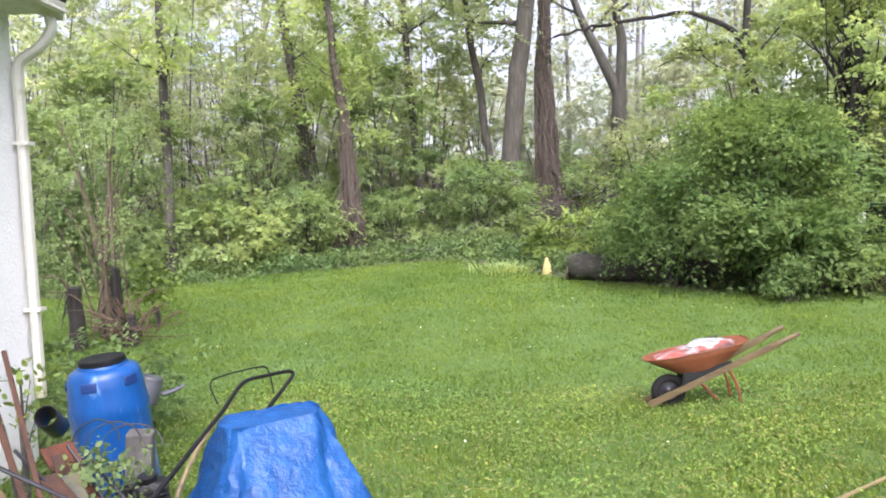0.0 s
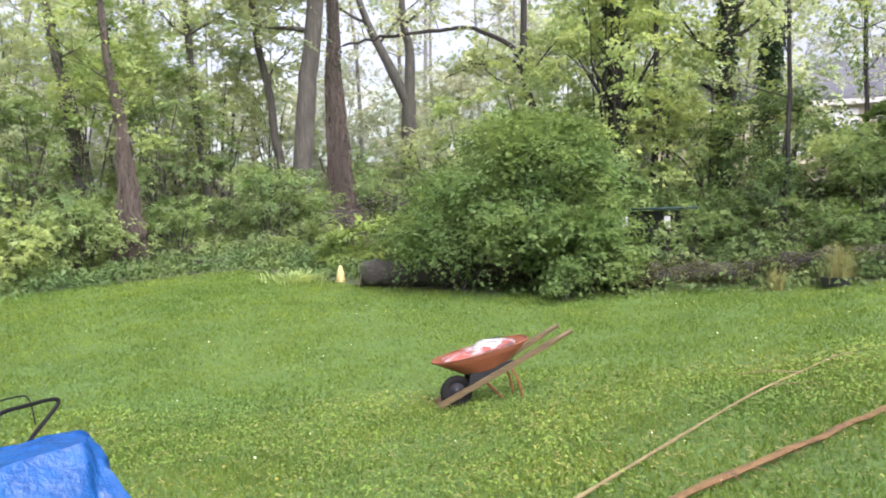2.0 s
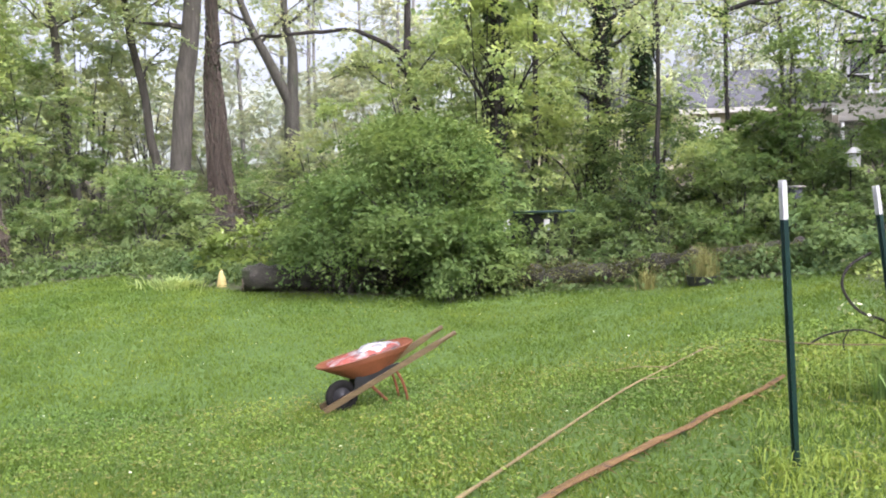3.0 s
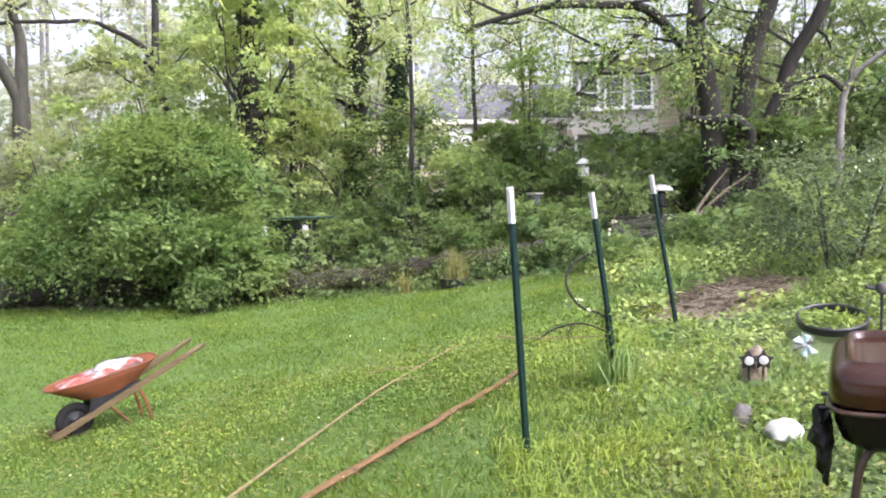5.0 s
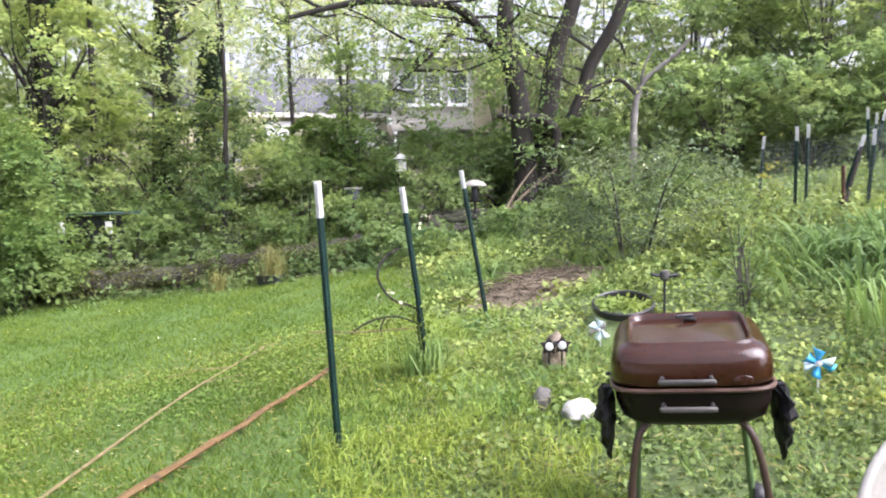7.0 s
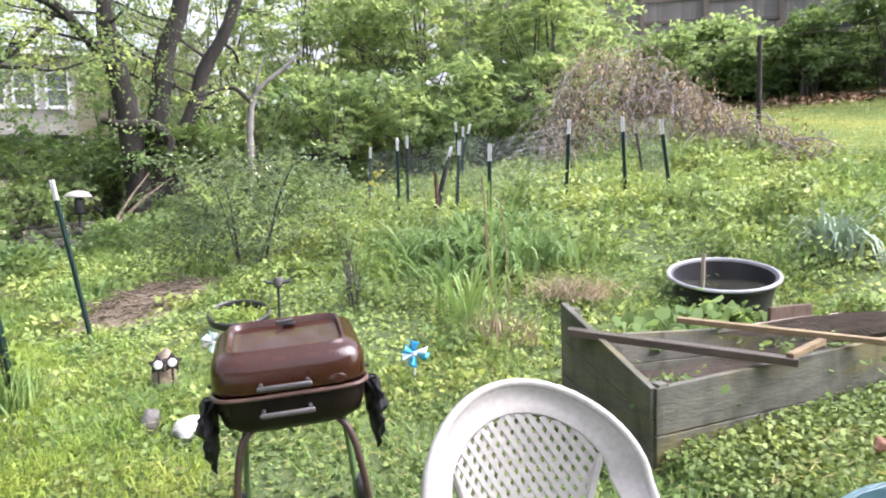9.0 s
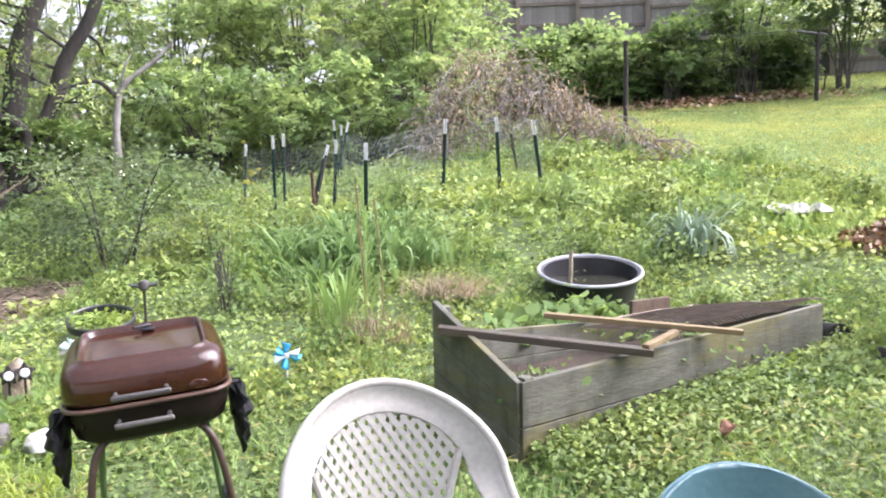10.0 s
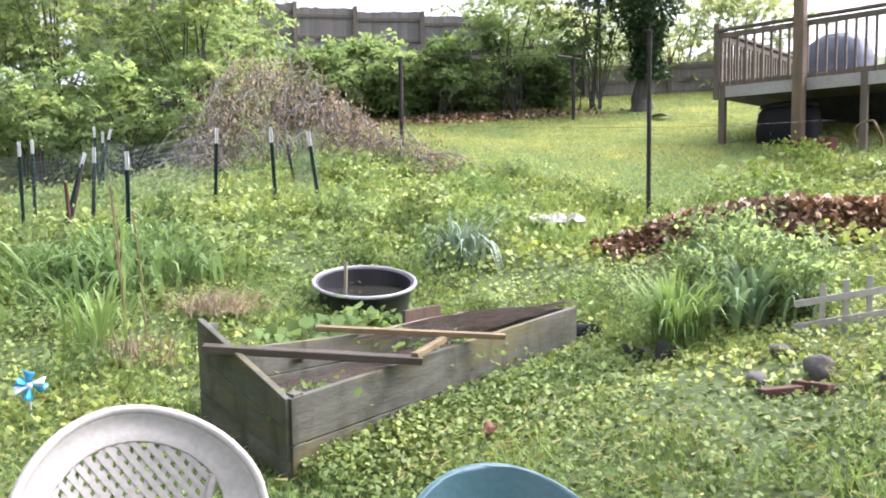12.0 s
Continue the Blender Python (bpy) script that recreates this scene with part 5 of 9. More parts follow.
part("rim", Geo().lathe([(0.02, -0.04), (0.03, -0.03), (0.09, -0.02), (0.1, -0.03), (0.1, 0.03), (0.09, 0.02), (0.03, 0.03), (0.02, 0.04)], 24, pose(0, 0, 0.115, 90, 0, 0), cap_lo=True, cap_hi=True), BLACK_METAL, whl)


def tray_ring(t):
    """Rings of the tray from its bottom to its rim."""
    x0, x1 = 0.08 + t * (-0.32), 0.52 + t * 0.22
    w = 0.19 + 0.12 * t
    zz = lambda x: (0.29 + 0.11 * (x - 0.08) / 0.5) * (1 - t) + t * (0.425 + 0.19 * (x + 0.24) / 1.0)
    out = []
    for k in range(48):
        a = 2 * math.pi * k / 48
        c, s = math.cos(a), math.sin(a)
        p = 3.2
        x = (x0 + x1) / 2 + (x1 - x0) / 2 * math.copysign(abs(c) ** (2 / p), c)
        nar = 1 - 0.28 * max(0.0, -(x - (x0 + x1) / 2) / ((x1 - x0) / 2)) ** 2
        out.append((x, w * nar * math.copysign(abs(s) ** (2 / p), s), zz(x)))
    return out


g = Geo().loft([tray_ring(t) for t in (0.0, 0.04, 0.3, 0.65, 1.0)], cap_lo=True, cap_hi=False)
tray = part("tray", g, RUST_RED, wb, "rust-red steel tray", solid=0.006)
part("rim", Geo().tube(tray_ring(1.0), 0.009, 8, closed=True), RUST_RED, tray)


def heap(u, v):
    x, y = -0.12 + 0.72 * u, -0.19 + 0.38 * v
    e = max(0.0, 1 - (2 * u - 1) ** 4) * max(0.0, 1 - (2 * v - 1) ** 4)
    return (x, y, 0.425 + 0.16 * u + 0.05 * e + 0.03 * noise.noise(Vector((x * 9, y * 9, 1))))


bagt = thing("plastic_bag", "crumpled white plastic bag in the wheelbarrow tray", "bag", wb.matrix_world.copy())
g = Geo().loft([[(0.4 + r * 0.19 * math.cos(a) * (1 + 0.25 * noise.noise(Vector((math.cos(a) * 3, math.sin(a) * 3, z * 20)))), r * 0.15 * math.sin(a), z + 0.03 * noise.noise(Vector((math.cos(a) * 5, math.sin(a) * 5, r * 9)))) for a in np.linspace(0, 2 * math.pi, 25)[:-1]] for r, z in ((0.9, 0.49), (1.2, 0.54), (1.05, 0.58), (0.55, 0.605), (0.1, 0.61))])
part("bag", g, surface("dirty_white_bag", (0.3, 0.3, 0.295), (0.42, 0.42, 0.41), 0.4, 8, 40, 0.6, stain=(0.4, 0.09, 0.06), stain_scale=7, stain_lo=0.56, stain2=(0.05, 0.055, 0.05), stain2_scale=9), bagt)
dirt = thing("rag_heap", "wet red and white rags filling the wheelbarrow tray", "rags", wb.matrix_world.copy(), kind="stuff")
part("rags", Geo().sheet(heap, 20, 12), surface("mixed_rags", (0.2, 0.035, 0.022), (0.34, 0.07, 0.045), 0.6, 9, 40, 0.6, stain=(0.36, 0.36, 0.35), stain_scale=4.5, stain_lo=0.5, stain2=(0.03, 0.032, 0.03), stain2_scale=6), dirt)
sk = thing("garden_trowel", "dark metal trowel lying in the wheelbarrow", "trowel", wb.matrix_world.copy())
part("blade", Geo().tube([(0.22, 0.02, 0.535), (0.33, 0.03, 0.6), (0.48, 0.02, 0.64)], [0.02, 0.03, 0.012], 8, flat=0.3), BLACK_METAL, sk)

# ---- poles on the lawn ----
cane = thing("bamboo_pole", "long tan cane lying on the grass", "pole", (0, 0, 0))
pts = [(x, y, gz(x, y) + 0.045 + 0.006 * math.sin(7 * x)) for x, y in ((1.1, 3.55), (1.71, 3.95), (2.6, 4.52), (3.63, 5.16), (4.3, 5.5), (4.86, 5.75))]
line = smooth_line(pts, 6)
part("stalk", Geo().tube(line, [0.0115 - 0.00022 * k + (0.0025 if k % 6 == 0 else 0) for k in range(len(line))], 8), BAMBOO, cane)
for i, dx, dy in ((20, 0.25, -0.12), (24, -0.3, 0.03), (27, 0.3, 0.1)):
    p = line[i]
    part("twig", Geo().tube([p, p + Vector((dx, dy, 0.03)), p + Vector((dx * 1.9, dy * 1.5, 0.02))], [0.005, 0.004, 0.002], 5), BAMBOO, cane)
rail = thing("wooden_rail", "split orange-brown wooden rail lying on the grass", "rail", (0, 0, 0))
pts = [(x, y, gz(x, y) + 0.05) for x, y in ((1.35, 3.28), (2.16, 3.64), (2.9, 3.85), (3.6, 4.05), (4.3, 4.27))]
line = wobble(smooth_line(pts, 5), 0.003)
part("bar", Geo().tube(line, [0.026 - 0.0005 * k + 0.003 * math.sin(k * 2.1) for k in range(len(line))], 6, flat=0.8), ORANGE_WOOD, rail)
for k in range(16):
    p = line[6 + k % 14] + Vector(rng.normal(0, 0.02, 3).tolist())
    part("splinter", Geo().tube([p, p + Vector((rng.normal(0, 0.05), -0.06, -0.02))], [0.006, 0.001], 4), ORANGE_WOOD, rail)


# ---- steel T-posts ----
def t_post(base, top, label, group, white=0.19):
    """A studded green T-post with a white-dipped top."""
    a, b = Vector(base), Vector(top)
    d = (b - a).normalized()
    s = d.cross(Vector((0.7, 0.7, 0))).normalized()
    m = Matrix((s, d.cross(s), d)).transposed().to_4x4()
    m.translation = a
    ob = thing("steel_post", label, "post", m, group=group)
    h = (b - a).length
    for name, z0, z1, mat in (("shaft", -0.08, h - white, POST_GREEN), ("tip", h - white, h, POST_WHITE)):
        g = Geo().box(0.038, 0.006, z1 - z0, pose(0, 0, (z0 + z1) / 2)).box(0.006, 0.03, z1 - z0, pose(0, 0.018, (z0 + z1) / 2))
        part(name, g, mat, ob, smooth=False)
    first = part("stud", Geo().box(0.012, 0.012, 0.014), STUD_GREY, ob, "worn grey stud", smooth=False)
    for k in range(int((h - white) / 0.055)):
        stud = first if k == 0 else new("stud", first.data)
        stud.parent = ob
        stud.matrix_basis = pose(0, -0.008, 0.05 + 0.055 * k)
    return ob


POSTT = "green steel fence post with white tip"
t_post((3.133, 3.087, 0.0), (3.08, 3.14, 1.43), POSTT + " in the lawn", "posts by the lawn")
t_post((4.326, 3.413, 0.1), (4.22, 3.54, 1.38), POSTT + " beside a young vine", "posts by the lawn", 0.17)
t_post((5.885, 4.0, 0.21), (5.77, 4.18, 1.5), POSTT + " beside the mulch", "posts by the lawn", 0.16)
for b, t in (((10.33, 2.55, 0.88), (10.33, 2.55, 1.99)), ((11.71, 3.36, 0.93), (11.73, 3.3, 1.95)), ((10.81, 2.54, 0.93), (10.81, 2.53, 2.04)), ((9.62, 1.67, 0.97), (9.63, 1.62, 1.89)),
             ((9.5, 1.95, 0.97), (9.6, 1.71, 1.83)), ((8.14, 1.09, 0.86), (8.14, 1.07, 1.78)), ((13.46, 2.26, 1.3), (13.45, 2.31, 2.39)), ((13.42, 2.21, 1.3), (13.43, 2.18, 2.31)), ((13.3, 2.3, 1.3), (13.42, 2.06, 2.35)),
             ((9.63, 0.38, 1.1), (9.63, 0.33, 2.1)), ((9.51, -0.3, 1.1), (9.51, -0.26, 2.1)), ((9.41, -0.79, 1.1), (9.42, -0.67, 2.05))):
    t_post(b, t, POSTT + " round the garden plot", "posts of the wire fence", 0.17)

# young vine and its tuft on the middle post
vine = thing("young_vine", "bare young vine with a few pale blossoms tied to a post", "vine", (4.3, 3.42, gz(4.3, 3.42)))
part("stem", Geo().tube(smooth_line([(0, 0, 0), (-0.01, 0.06, 0.3), (0.0, 0.08, 0.44), (-0.17, 0.14, 0.52), (-0.24, 0.2, 0.66), (-0.19, 0.2, 0.78), (-0.08, 0.14, 0.86)], 5), 0.0085, 6), BARK_DARK, vine)
part("shoot", Geo().tube(smooth_line([(0, 0.05, 0.34), (-0.13, 0.16, 0.4), (-0.27, 0.27, 0.37), (-0.36, 0.34, 0.3)], 5), 0.006, 6), BARK_DARK, vine)
part("shoot", Geo().tube(smooth_line([(-0.18, 0.2, 0.395), (-0.2, 0.22, 0.33), (-0.19, 0.22, 0.27)], 4), 0.004, 5), BARK_DARK, vine)
part("twig", Geo().tube(smooth_line([(-0.03, 0.06, 0.32), (-0.3, 0.28, 0.31), (-0.58, 0.5, 0.33)], 4), 0.0045, 5), BAMBOO, vine, "thin tan twig")
leaf_cloud("blossom", np.array([(-0.24, 0.2, 0.55), (-0.19, 0.2, 0.79), (-0.05, 0.1, 0.6), (0.09, 0.1, 0.98), (0.12, 0.1, 1.06), (-0.17, 0.18, 0.54), (-0.1, 0.1, 0.5)] * 4) + rng.normal(0, 0.015, (28, 3)), 0.034, LEAF_WHITE, vine)
leaf_cloud("foliage", rng.normal(0, 1, (120, 3)) * np.array([0.07, 0.07, 0.13]) + np.array([0.02, 0.05, 0.35]), 0.05, LEAF_LIME, vine)
tuft = thing("grass_tuft", "tuft of long grass round the post foot", "grass", (4.3, 3.42, gz(4.3, 3.42)))
blade_cloud("blade_mass", rng.normal(0, 1, (140, 3)) * np.array([0.08, 0.08, 0]), 0.3, 0.01, 0.8, GRASS_LONG, tuft, True)
# ---- grill ----
grill = thing("charcoal_grill", "glossy brown covered grill on bent tube legs", "grill", pose(3.10, 1.165, 0.097, 0, 0, -67) @ pose(0, 0, 0, 0, -4, 0))
SE = 0.603
HY = 0.25


def grill_ring(hx, in_y, z, p):
    """A ring of the body; the lid climbs towards the back."""
    return [(x, y, q + (0.03 * z / 0.17 * y / HY if z > 0.03 else 0)) for x, y, q in oval(hx, HY - in_y, SE + z * (1.1 if z > 0.03 else 1), 64, p)]


lid = [grill_ring(0.262, 0.014, 0.012, 5), grill_ring(0.275, 0.002, 0.02, 4.6)]
for inset, z in ((0.0, 0.045), (0.001, 0.08), (0.005, 0.106), (0.014, 0.127), (0.029, 0.143), (0.046, 0.151), (0.056, 0.154), (0.061, 0.161), (0.067, 0.165), (0.074, 0.163), (0.079, 0.155), (0.084, 0.148), (0.095, 0.146), (0.12, 0.146)):
    lid.append(grill_ring(0.278 - inset, inset, z, 5.2 + 40 * inset))
lid.append(grill_ring(0.05, 0.22, 0.15, 4))
lidob = part("lid", Geo().loft(lid), BROWN_ENAMEL, grill, "glossy wet brown enamel lid")
part("emblem", Geo().lathe([(0.0, 0.0), (0.032, 0.0), (0.034, 0.002), (0.03, 0.004), (0.0, 0.004)], 28, pose(0.165, -0.251, SE + 0.038, 86, 0, 0) @ Matrix.Diagonal((1, 0.5, 1, 1))), BROWN_ENAMEL, lidob)
bowl = [grill_ring(0.15, 0.11, -0.138, 4), grill_ring(0.212, 0.06, -0.132, 4.4), grill_ring(0.25, 0.024, -0.102, 4.8), grill_ring(0.266, 0.01, -0.05, 5), grill_ring(0.27, 0.006, -0.004, 5)]
part("bowl", Geo().loft(bowl, cap_hi=False), BLACK_ENAMEL, grill, "black enamel bowl")
# Seam tinted paler than the enamel to paint its reflection.
part("seam", Geo().tube(grill_ring(0.278, 0.0, 0.004, 5), 0.0085, 8, closed=True), surface("seam_sheen_brown", (0.06, 0.032, 0.022), (0.12, 0.07, 0.052), 0.3, 8, 60, 0.1), grill, "pale seam with its sheen put into the colour")
for z, mat in ((SE + 0.044, ALU), (SE - 0.05, ALU)):
    h = part("handle", Geo().box(0.19, 0.018, 0.02, pose(-0.02, -0.288, z)), mat, grill, "dull metal bar handle", bevel=0.007)
    for x in (-0.1, 0.06):
        part("bracket", Geo().tube([(x, -0.235, z + 0.006), (x, -0.285, z + 0.006)], 0.008, 8), ALU, h)
part("vent", Geo().lathe([(0.0, 0.0), (0.026, 0.0), (0.026, 0.006), (0.0, 0.008)], 20, pose(0.02, 0.14, SE + 0.182), cap_hi=True), BLACK_METAL, lidob)
part("lever", Geo().box(0.07, 0.014, 0.012, pose(0.0, 0.14, SE + 0.196, 0, 0, 25)), BLACK_METAL, lidob, bevel=0.003)
LEG = surface("leg_brown", (0.035, 0.02, 0.013), (0.06, 0.036, 0.024), 0.4, 6, 50, 0.2)
LEG_GREEN = surface("leg_green", (0.08, 0.14, 0.05), (0.13, 0.2, 0.08), 0.5, 6, 50, 0.2)
for s in (-1, 1):
    part("leg", Geo().tube(smooth_line([(s * 0.13, -0.15, SE - 0.115), (s * 0.17, -0.18, SE - 0.14), (s * 0.2, -0.2, SE - 0.2), (s * 0.225, -0.22, 0.25), (s * 0.256, -0.245, -0.08)], 6), 0.0135, 10), LEG, grill, "bent brown tube leg")
    part("leg", Geo().tube(smooth_line([(s * 0.15, 0.1, SE - 0.12), (s * 0.19, 0.13, SE - 0.2), (s * 0.21, 0.17, 0.2), (s * 0.224, 0.195, -0.08)], 5), 0.0135, 10), LEG_GREEN, grill)
    g = Geo()
    rows = []
    for z, x0, x1, hy, cy in ((0.02, 0.285, 0.317, 0.15, -0.05), (-0.02, 0.285, 0.341, 0.16, -0.05), (-0.05, 0.275, 0.328, 0.14, -0.06), (-0.09, 0.28, 0.347, 0.15, -0.06), (-0.13, 0.275, 0.324, 0.12, -0.07), (-0.17, 0.28, 0.336, 0.13, -0.06),
                              (-0.21, 0.285, 0.324, 0.1, -0.06), (-0.25, 0.29, 0.328, 0.09, -0.05), (-0.3, 0.295, 0.316, 0.06, -0.05), (-0.35, 0.3, 0.310, 0.03, -0.05)):
        rows.append([(s * ((x0 + x1) / 2 + (x1 - x0) / 2 * math.cos(a) + 0.008 * math.sin(3 * a + 40 * z)), cy + hy * math.sin(a), SE - 0.055 + z * 0.66 + 0.012 * math.sin(4 * a)) for a in np.linspace(0, 2 * math.pi, 19)[:-1]])
    g.loft(rows)
    part("side_shelf", g, MATT_BLACK, grill, "crumpled black plastic side shelf folded down", smooth=False)
    for y in (-0.1, 0.1):
        part("hinge", Geo().tube([(s * 0.265, y, SE - 0.015), (s * 0.31, y, SE - 0.015)], 0.008, 8), BLACK_METAL, grill)
w = part("wheel", Geo().lathe([(0.02, -0.018), (0.055, -0.018), (0.06, 0.0), (0.055, 0.018), (0.02, 0.018)], 20, pose(0.24, 0.19, 0.06, 0, 90, 0), cap_lo=True, cap_hi=True), BLACK_PLASTIC, grill)
w = part("wheel", Geo().lathe([(0.02, -0.018), (0.055, -0.018), (0.06, 0.0), (0.055, 0.018), (0.02, 0.018)], 20, pose(-0.24, 0.19, 0.06, 0, 90, 0), cap_lo=True, cap_hi=True), BLACK_PLASTIC, grill)
part("hook", Geo().tube([(-0.02, -0.1, SE - 0.13), (-0.02, -0.1, SE - 0.165), (-0.005, -0.1, SE - 0.18), (0.0, -0.1, SE - 0.17)], 0.003, 6), BLACK_METAL, grill)


# ---- plastic chairs ----
def back_y(x, z):
    return 0.27 - 1.5 * x * x - (0.88 - z) * 0.28


def plastic_chair(label, at, turn, mat, lattice, top=0.88):
    ob = thing("plastic_chair", label, "chair", at, turn, group="plastic garden chairs")
    f = top / 0.88

    def arch(k, rx, rz, z0, n=28):
        a = math.pi * k / n - math.pi / 2
        x, z = rx * math.sin(a), z0 + rz * math.cos(a)
        return Vector((x, back_y(x, z), z))
    outer = [arch(k, 0.305, 0.24, 0.585) for k in range(29)]
    inner = [arch(k, 0.222, 0.165, 0.58) for k in range(29)]
    arms = []
    for s in (-1, 1):
        o = outer[0 if s < 0 else 28]
        arms.append(smooth_line([o, o + Vector((s * 0.004, -0.035, -0.05)), (s * 0.315, -0.03, 0.495), (s * 0.315, -0.15, 0.485), (s * 0.292, -0.225, 0.46), (s * 0.28, -0.25, 0.36), (s * 0.27, -0.27, 0.0)], 4))
    edge, wide = list(outer), [b - a for a, b in zip(outer, inner)]
    for s, arm in zip((-1, 1), arms):
        q0, run, vec = wide[0 if s < 0 else -1], [], []
        for k in range(1, len(arm)):
            run.append(arm[k])
            q = q0.lerp(Vector((-s * 0.055, 0.004, 0)), min(1.0, k / 14))
            vec.append(q if k < 17 else q.lerp(Vector((-s * 0.03, 0.05, 0)), min(1.0, (k - 16) / 4)))
        if s < 0:
            edge, wide = run[::-1] + edge, vec[::-1] + wide
        else:
            edge, wide = edge + run, wide + vec
    n = len(edge) - 1
    g = Geo().sheet(lambda u, v: (edge[round(u * n)] + wide[round(u * n)] * v + Vector((0, 0.012, 0.004)) * math.sin(math.pi * v)) * f, n, 4)
    part("back_frame", g, mat, ob, "moulded frame running from the back into the arms", solid=0.014, bevel=0.004)
    if lattice:
        part("back_rim", Geo().tube([p * f + Vector((0, 0.004, 0)) for p in edge[len(arms[0]) - 12:len(edge) - len(arms[0]) + 12]], 0.013, 10), mat, ob)
    for s in (-1, 1):
        leg = Geo()
        x = s * 0.235
        leg.loft([[(x + dx * r, 0.2 + dy * r + 0.06 * (0.42 - z), z * f) for dx, dy in ((-0.03, -0.03), (0.03, -0.03), (0.03, 0.03), (-0.03, 0.03))] for z, r in ((0.0, 0.7), (0.42, 1.0))])
        part("leg", leg, mat, ob, bevel=0.006)
    g = Geo()
    g.sheet(lambda u, v: ((u - 0.5) * (0.5 - 0.06 * v), -0.25 + 0.46 * v, (0.42 - 0.03 * math.sin(math.pi * v) - 0.02 * math.sin(math.pi * u) + (0.02 if v == 0 else 0)) * f), 10, 10)
    part("seat", g, mat, ob, solid=0.012)

    def half(z):
        if z > 0.64:
            return 0.225 * math.sqrt(max(0.0, 1 - ((z - 0.575) / 0.175) ** 2))
        return 0.209 - 0.34 * (0.64 - z)
    if lattice:
        for k in range(-16, 17):
            for sgn in (1, -1):
                run = []
                for i in range(29):
                    z = 0.41 + 0.35 * i / 28
                    x = k * 0.031 + sgn * (z - 0.6) * 0.62
                    if abs(x) <= half(z) + 0.006:
                        run.append((x, z))
                if len(run) < 4:
                    continue
                rings = []
                for x, z in run:
                    out = Vector((3.0 * x, 1.0, -0.28)).normalized()
                    across = Vector((sgn * 0.62, 0.28, 1.0)).cross(out).normalized() * 0.0078
                    c = Vector((x, back_y(x, z) + 0.0012 * sgn, z))
                    rings.append([(c + across * i + out * j * 0.0045) * f for i, j in ((-1, -0.6), (1, -0.6), (0.75, 1), (-0.75, 1))])
                part("slat", Geo().loft(rings), mat, ob)
    else:
        g = Geo()

        def full(u, v):
            z = 0.43 + 0.394 * v
            x = (2 * u - 1) * (0.305 * math.sqrt(max(0.0, 1 - ((z - 0.585) / 0.24) ** 2)) if z > 0.585 else 0.305 - 0.25 * (0.585 - z))
            return Vector((x, back_y(x, z) - 0.01, z)) * f
        g.sheet(full, 24, 30)
        part("back_panel", g, mat, ob, solid=0.01)
    for s in (-1, 1) if lattice else ():
        part("side_rail", Geo().tube([Vector((s * half(z), back_y(half(z), z), z)) * f for z in np.linspace(0.43, 0.64, 9)], 0.012, 8), mat, ob)
    return ob


plastic_chair("white plastic garden chair with a lattice back", (2.21, 0.18, gz(2.2, 0.1) + 0.0), -63, WHITE_PLASTIC, True)
plastic_chair("teal plastic garden chair with a solid rounded back", Matrix.Translation((1.88, -0.60, gz(1.9, -0.6) - 0.008)) @ pose(0, 0, 0, 0, 0, -80) @ Matrix.Diagonal((1.1, 1, 1, 1)), 0, TEAL, False, 0.74)
cloth = thing("cloth", "small pale blue cloth on the chair seat", "cloth", (2.28, 0.03, gz(2.2, 0.1) + 0.42))
part("cloth", Geo().sheet(lambda u, v: (0.2 * (u - 0.5), 0.16 * (v - 0.5), 0.05 * math.sin(math.pi * u) * math.sin(math.pi * v) + 0.03 * noise.noise(Vector((u * 5, v * 5, 0)))), 10, 10), PALE_BLUE, cloth, solid=0.006)

# ---- planter box ----
C, B, F = Vector((3.84, -0.19, 0)), Vector((4.62, 0.23, 0)), Vector((5.52, -2.26, 0))
D = B + (F - C) * 0.87
box = thing("planter_box", "long raised planter of weathered grey boards", "planter", (0, 0, 0))


def wall_boards(a, b, za, zb, ta, tb, rows, th=0.036, outset=0.0):
    """Boards stacked along a-b from the heights za, zb to ta, tb."""
    d = (b - a).normalized()
    nrm = Vector((d.y, -d.x, 0)) * th / 2
    for k in range(rows):
        l0, l1 = k / rows, (k + 1) / rows - 0.012
        j = nrm * rng.uniform(-0.1, 0.1)
        v = []
        for p, lo, hi in ((a, za, ta), (b, zb, tb)):
            for z in (lo + (hi - lo) * l0, lo + (hi - lo) * l1):
                for s in (-1, 1):
                    v.append(tuple(p + nrm * s + j + Vector((0, 0, z))))
        g = Geo().add(v, [(0, 1, 3, 2), (4, 6, 7, 5), (0, 4, 5, 1), (2, 3, 7, 6), (0, 2, 6, 4), (1, 5, 7, 3)])
        m = Matrix.Rotation(math.atan2(d.y, d.x), 4, "Z")
        inv = m.inverted()
        g.v = [tuple(inv @ Vector(p)) for p in g.v]
        ob = part("board", g, BOARD, box, smooth=False, bevel=0.004)
        ob.matrix_basis = m


wall_boards(C, F, 0.06, 0.02, 0.5, 0.56, 2)
wall_boards(C, B, 0.06, 0.18, 0.5, 0.76, 3)
wall_boards(B, D, 0.18, 0.14, 0.57, 0.4, 2)
wall_boards(F, D, 0.02, 0.14, 0.56, 0.4, 2)
for p, h in ((C, 0.49), (B, 0.7), (F, 0.53), (D, 0.4)):
    q = p + ((C + D) / 2 - p).normalized() * 0.05
    part("corner_post", Geo().box(0.06, 0.06, h, pose(q.x, q.y, h / 2 + 0.02, 0, 0, -51)), BOARD, box, smooth=False, bevel=0.004)
soil = thing("soil_bed", "dark wet soil inside the planter", "soil", (0, 0, 0), kind="stuff")


def bed(u, v):
    """A place in the planter: u along it, v across."""
    return C.lerp(F, u).lerp(B.lerp(D, u), v)


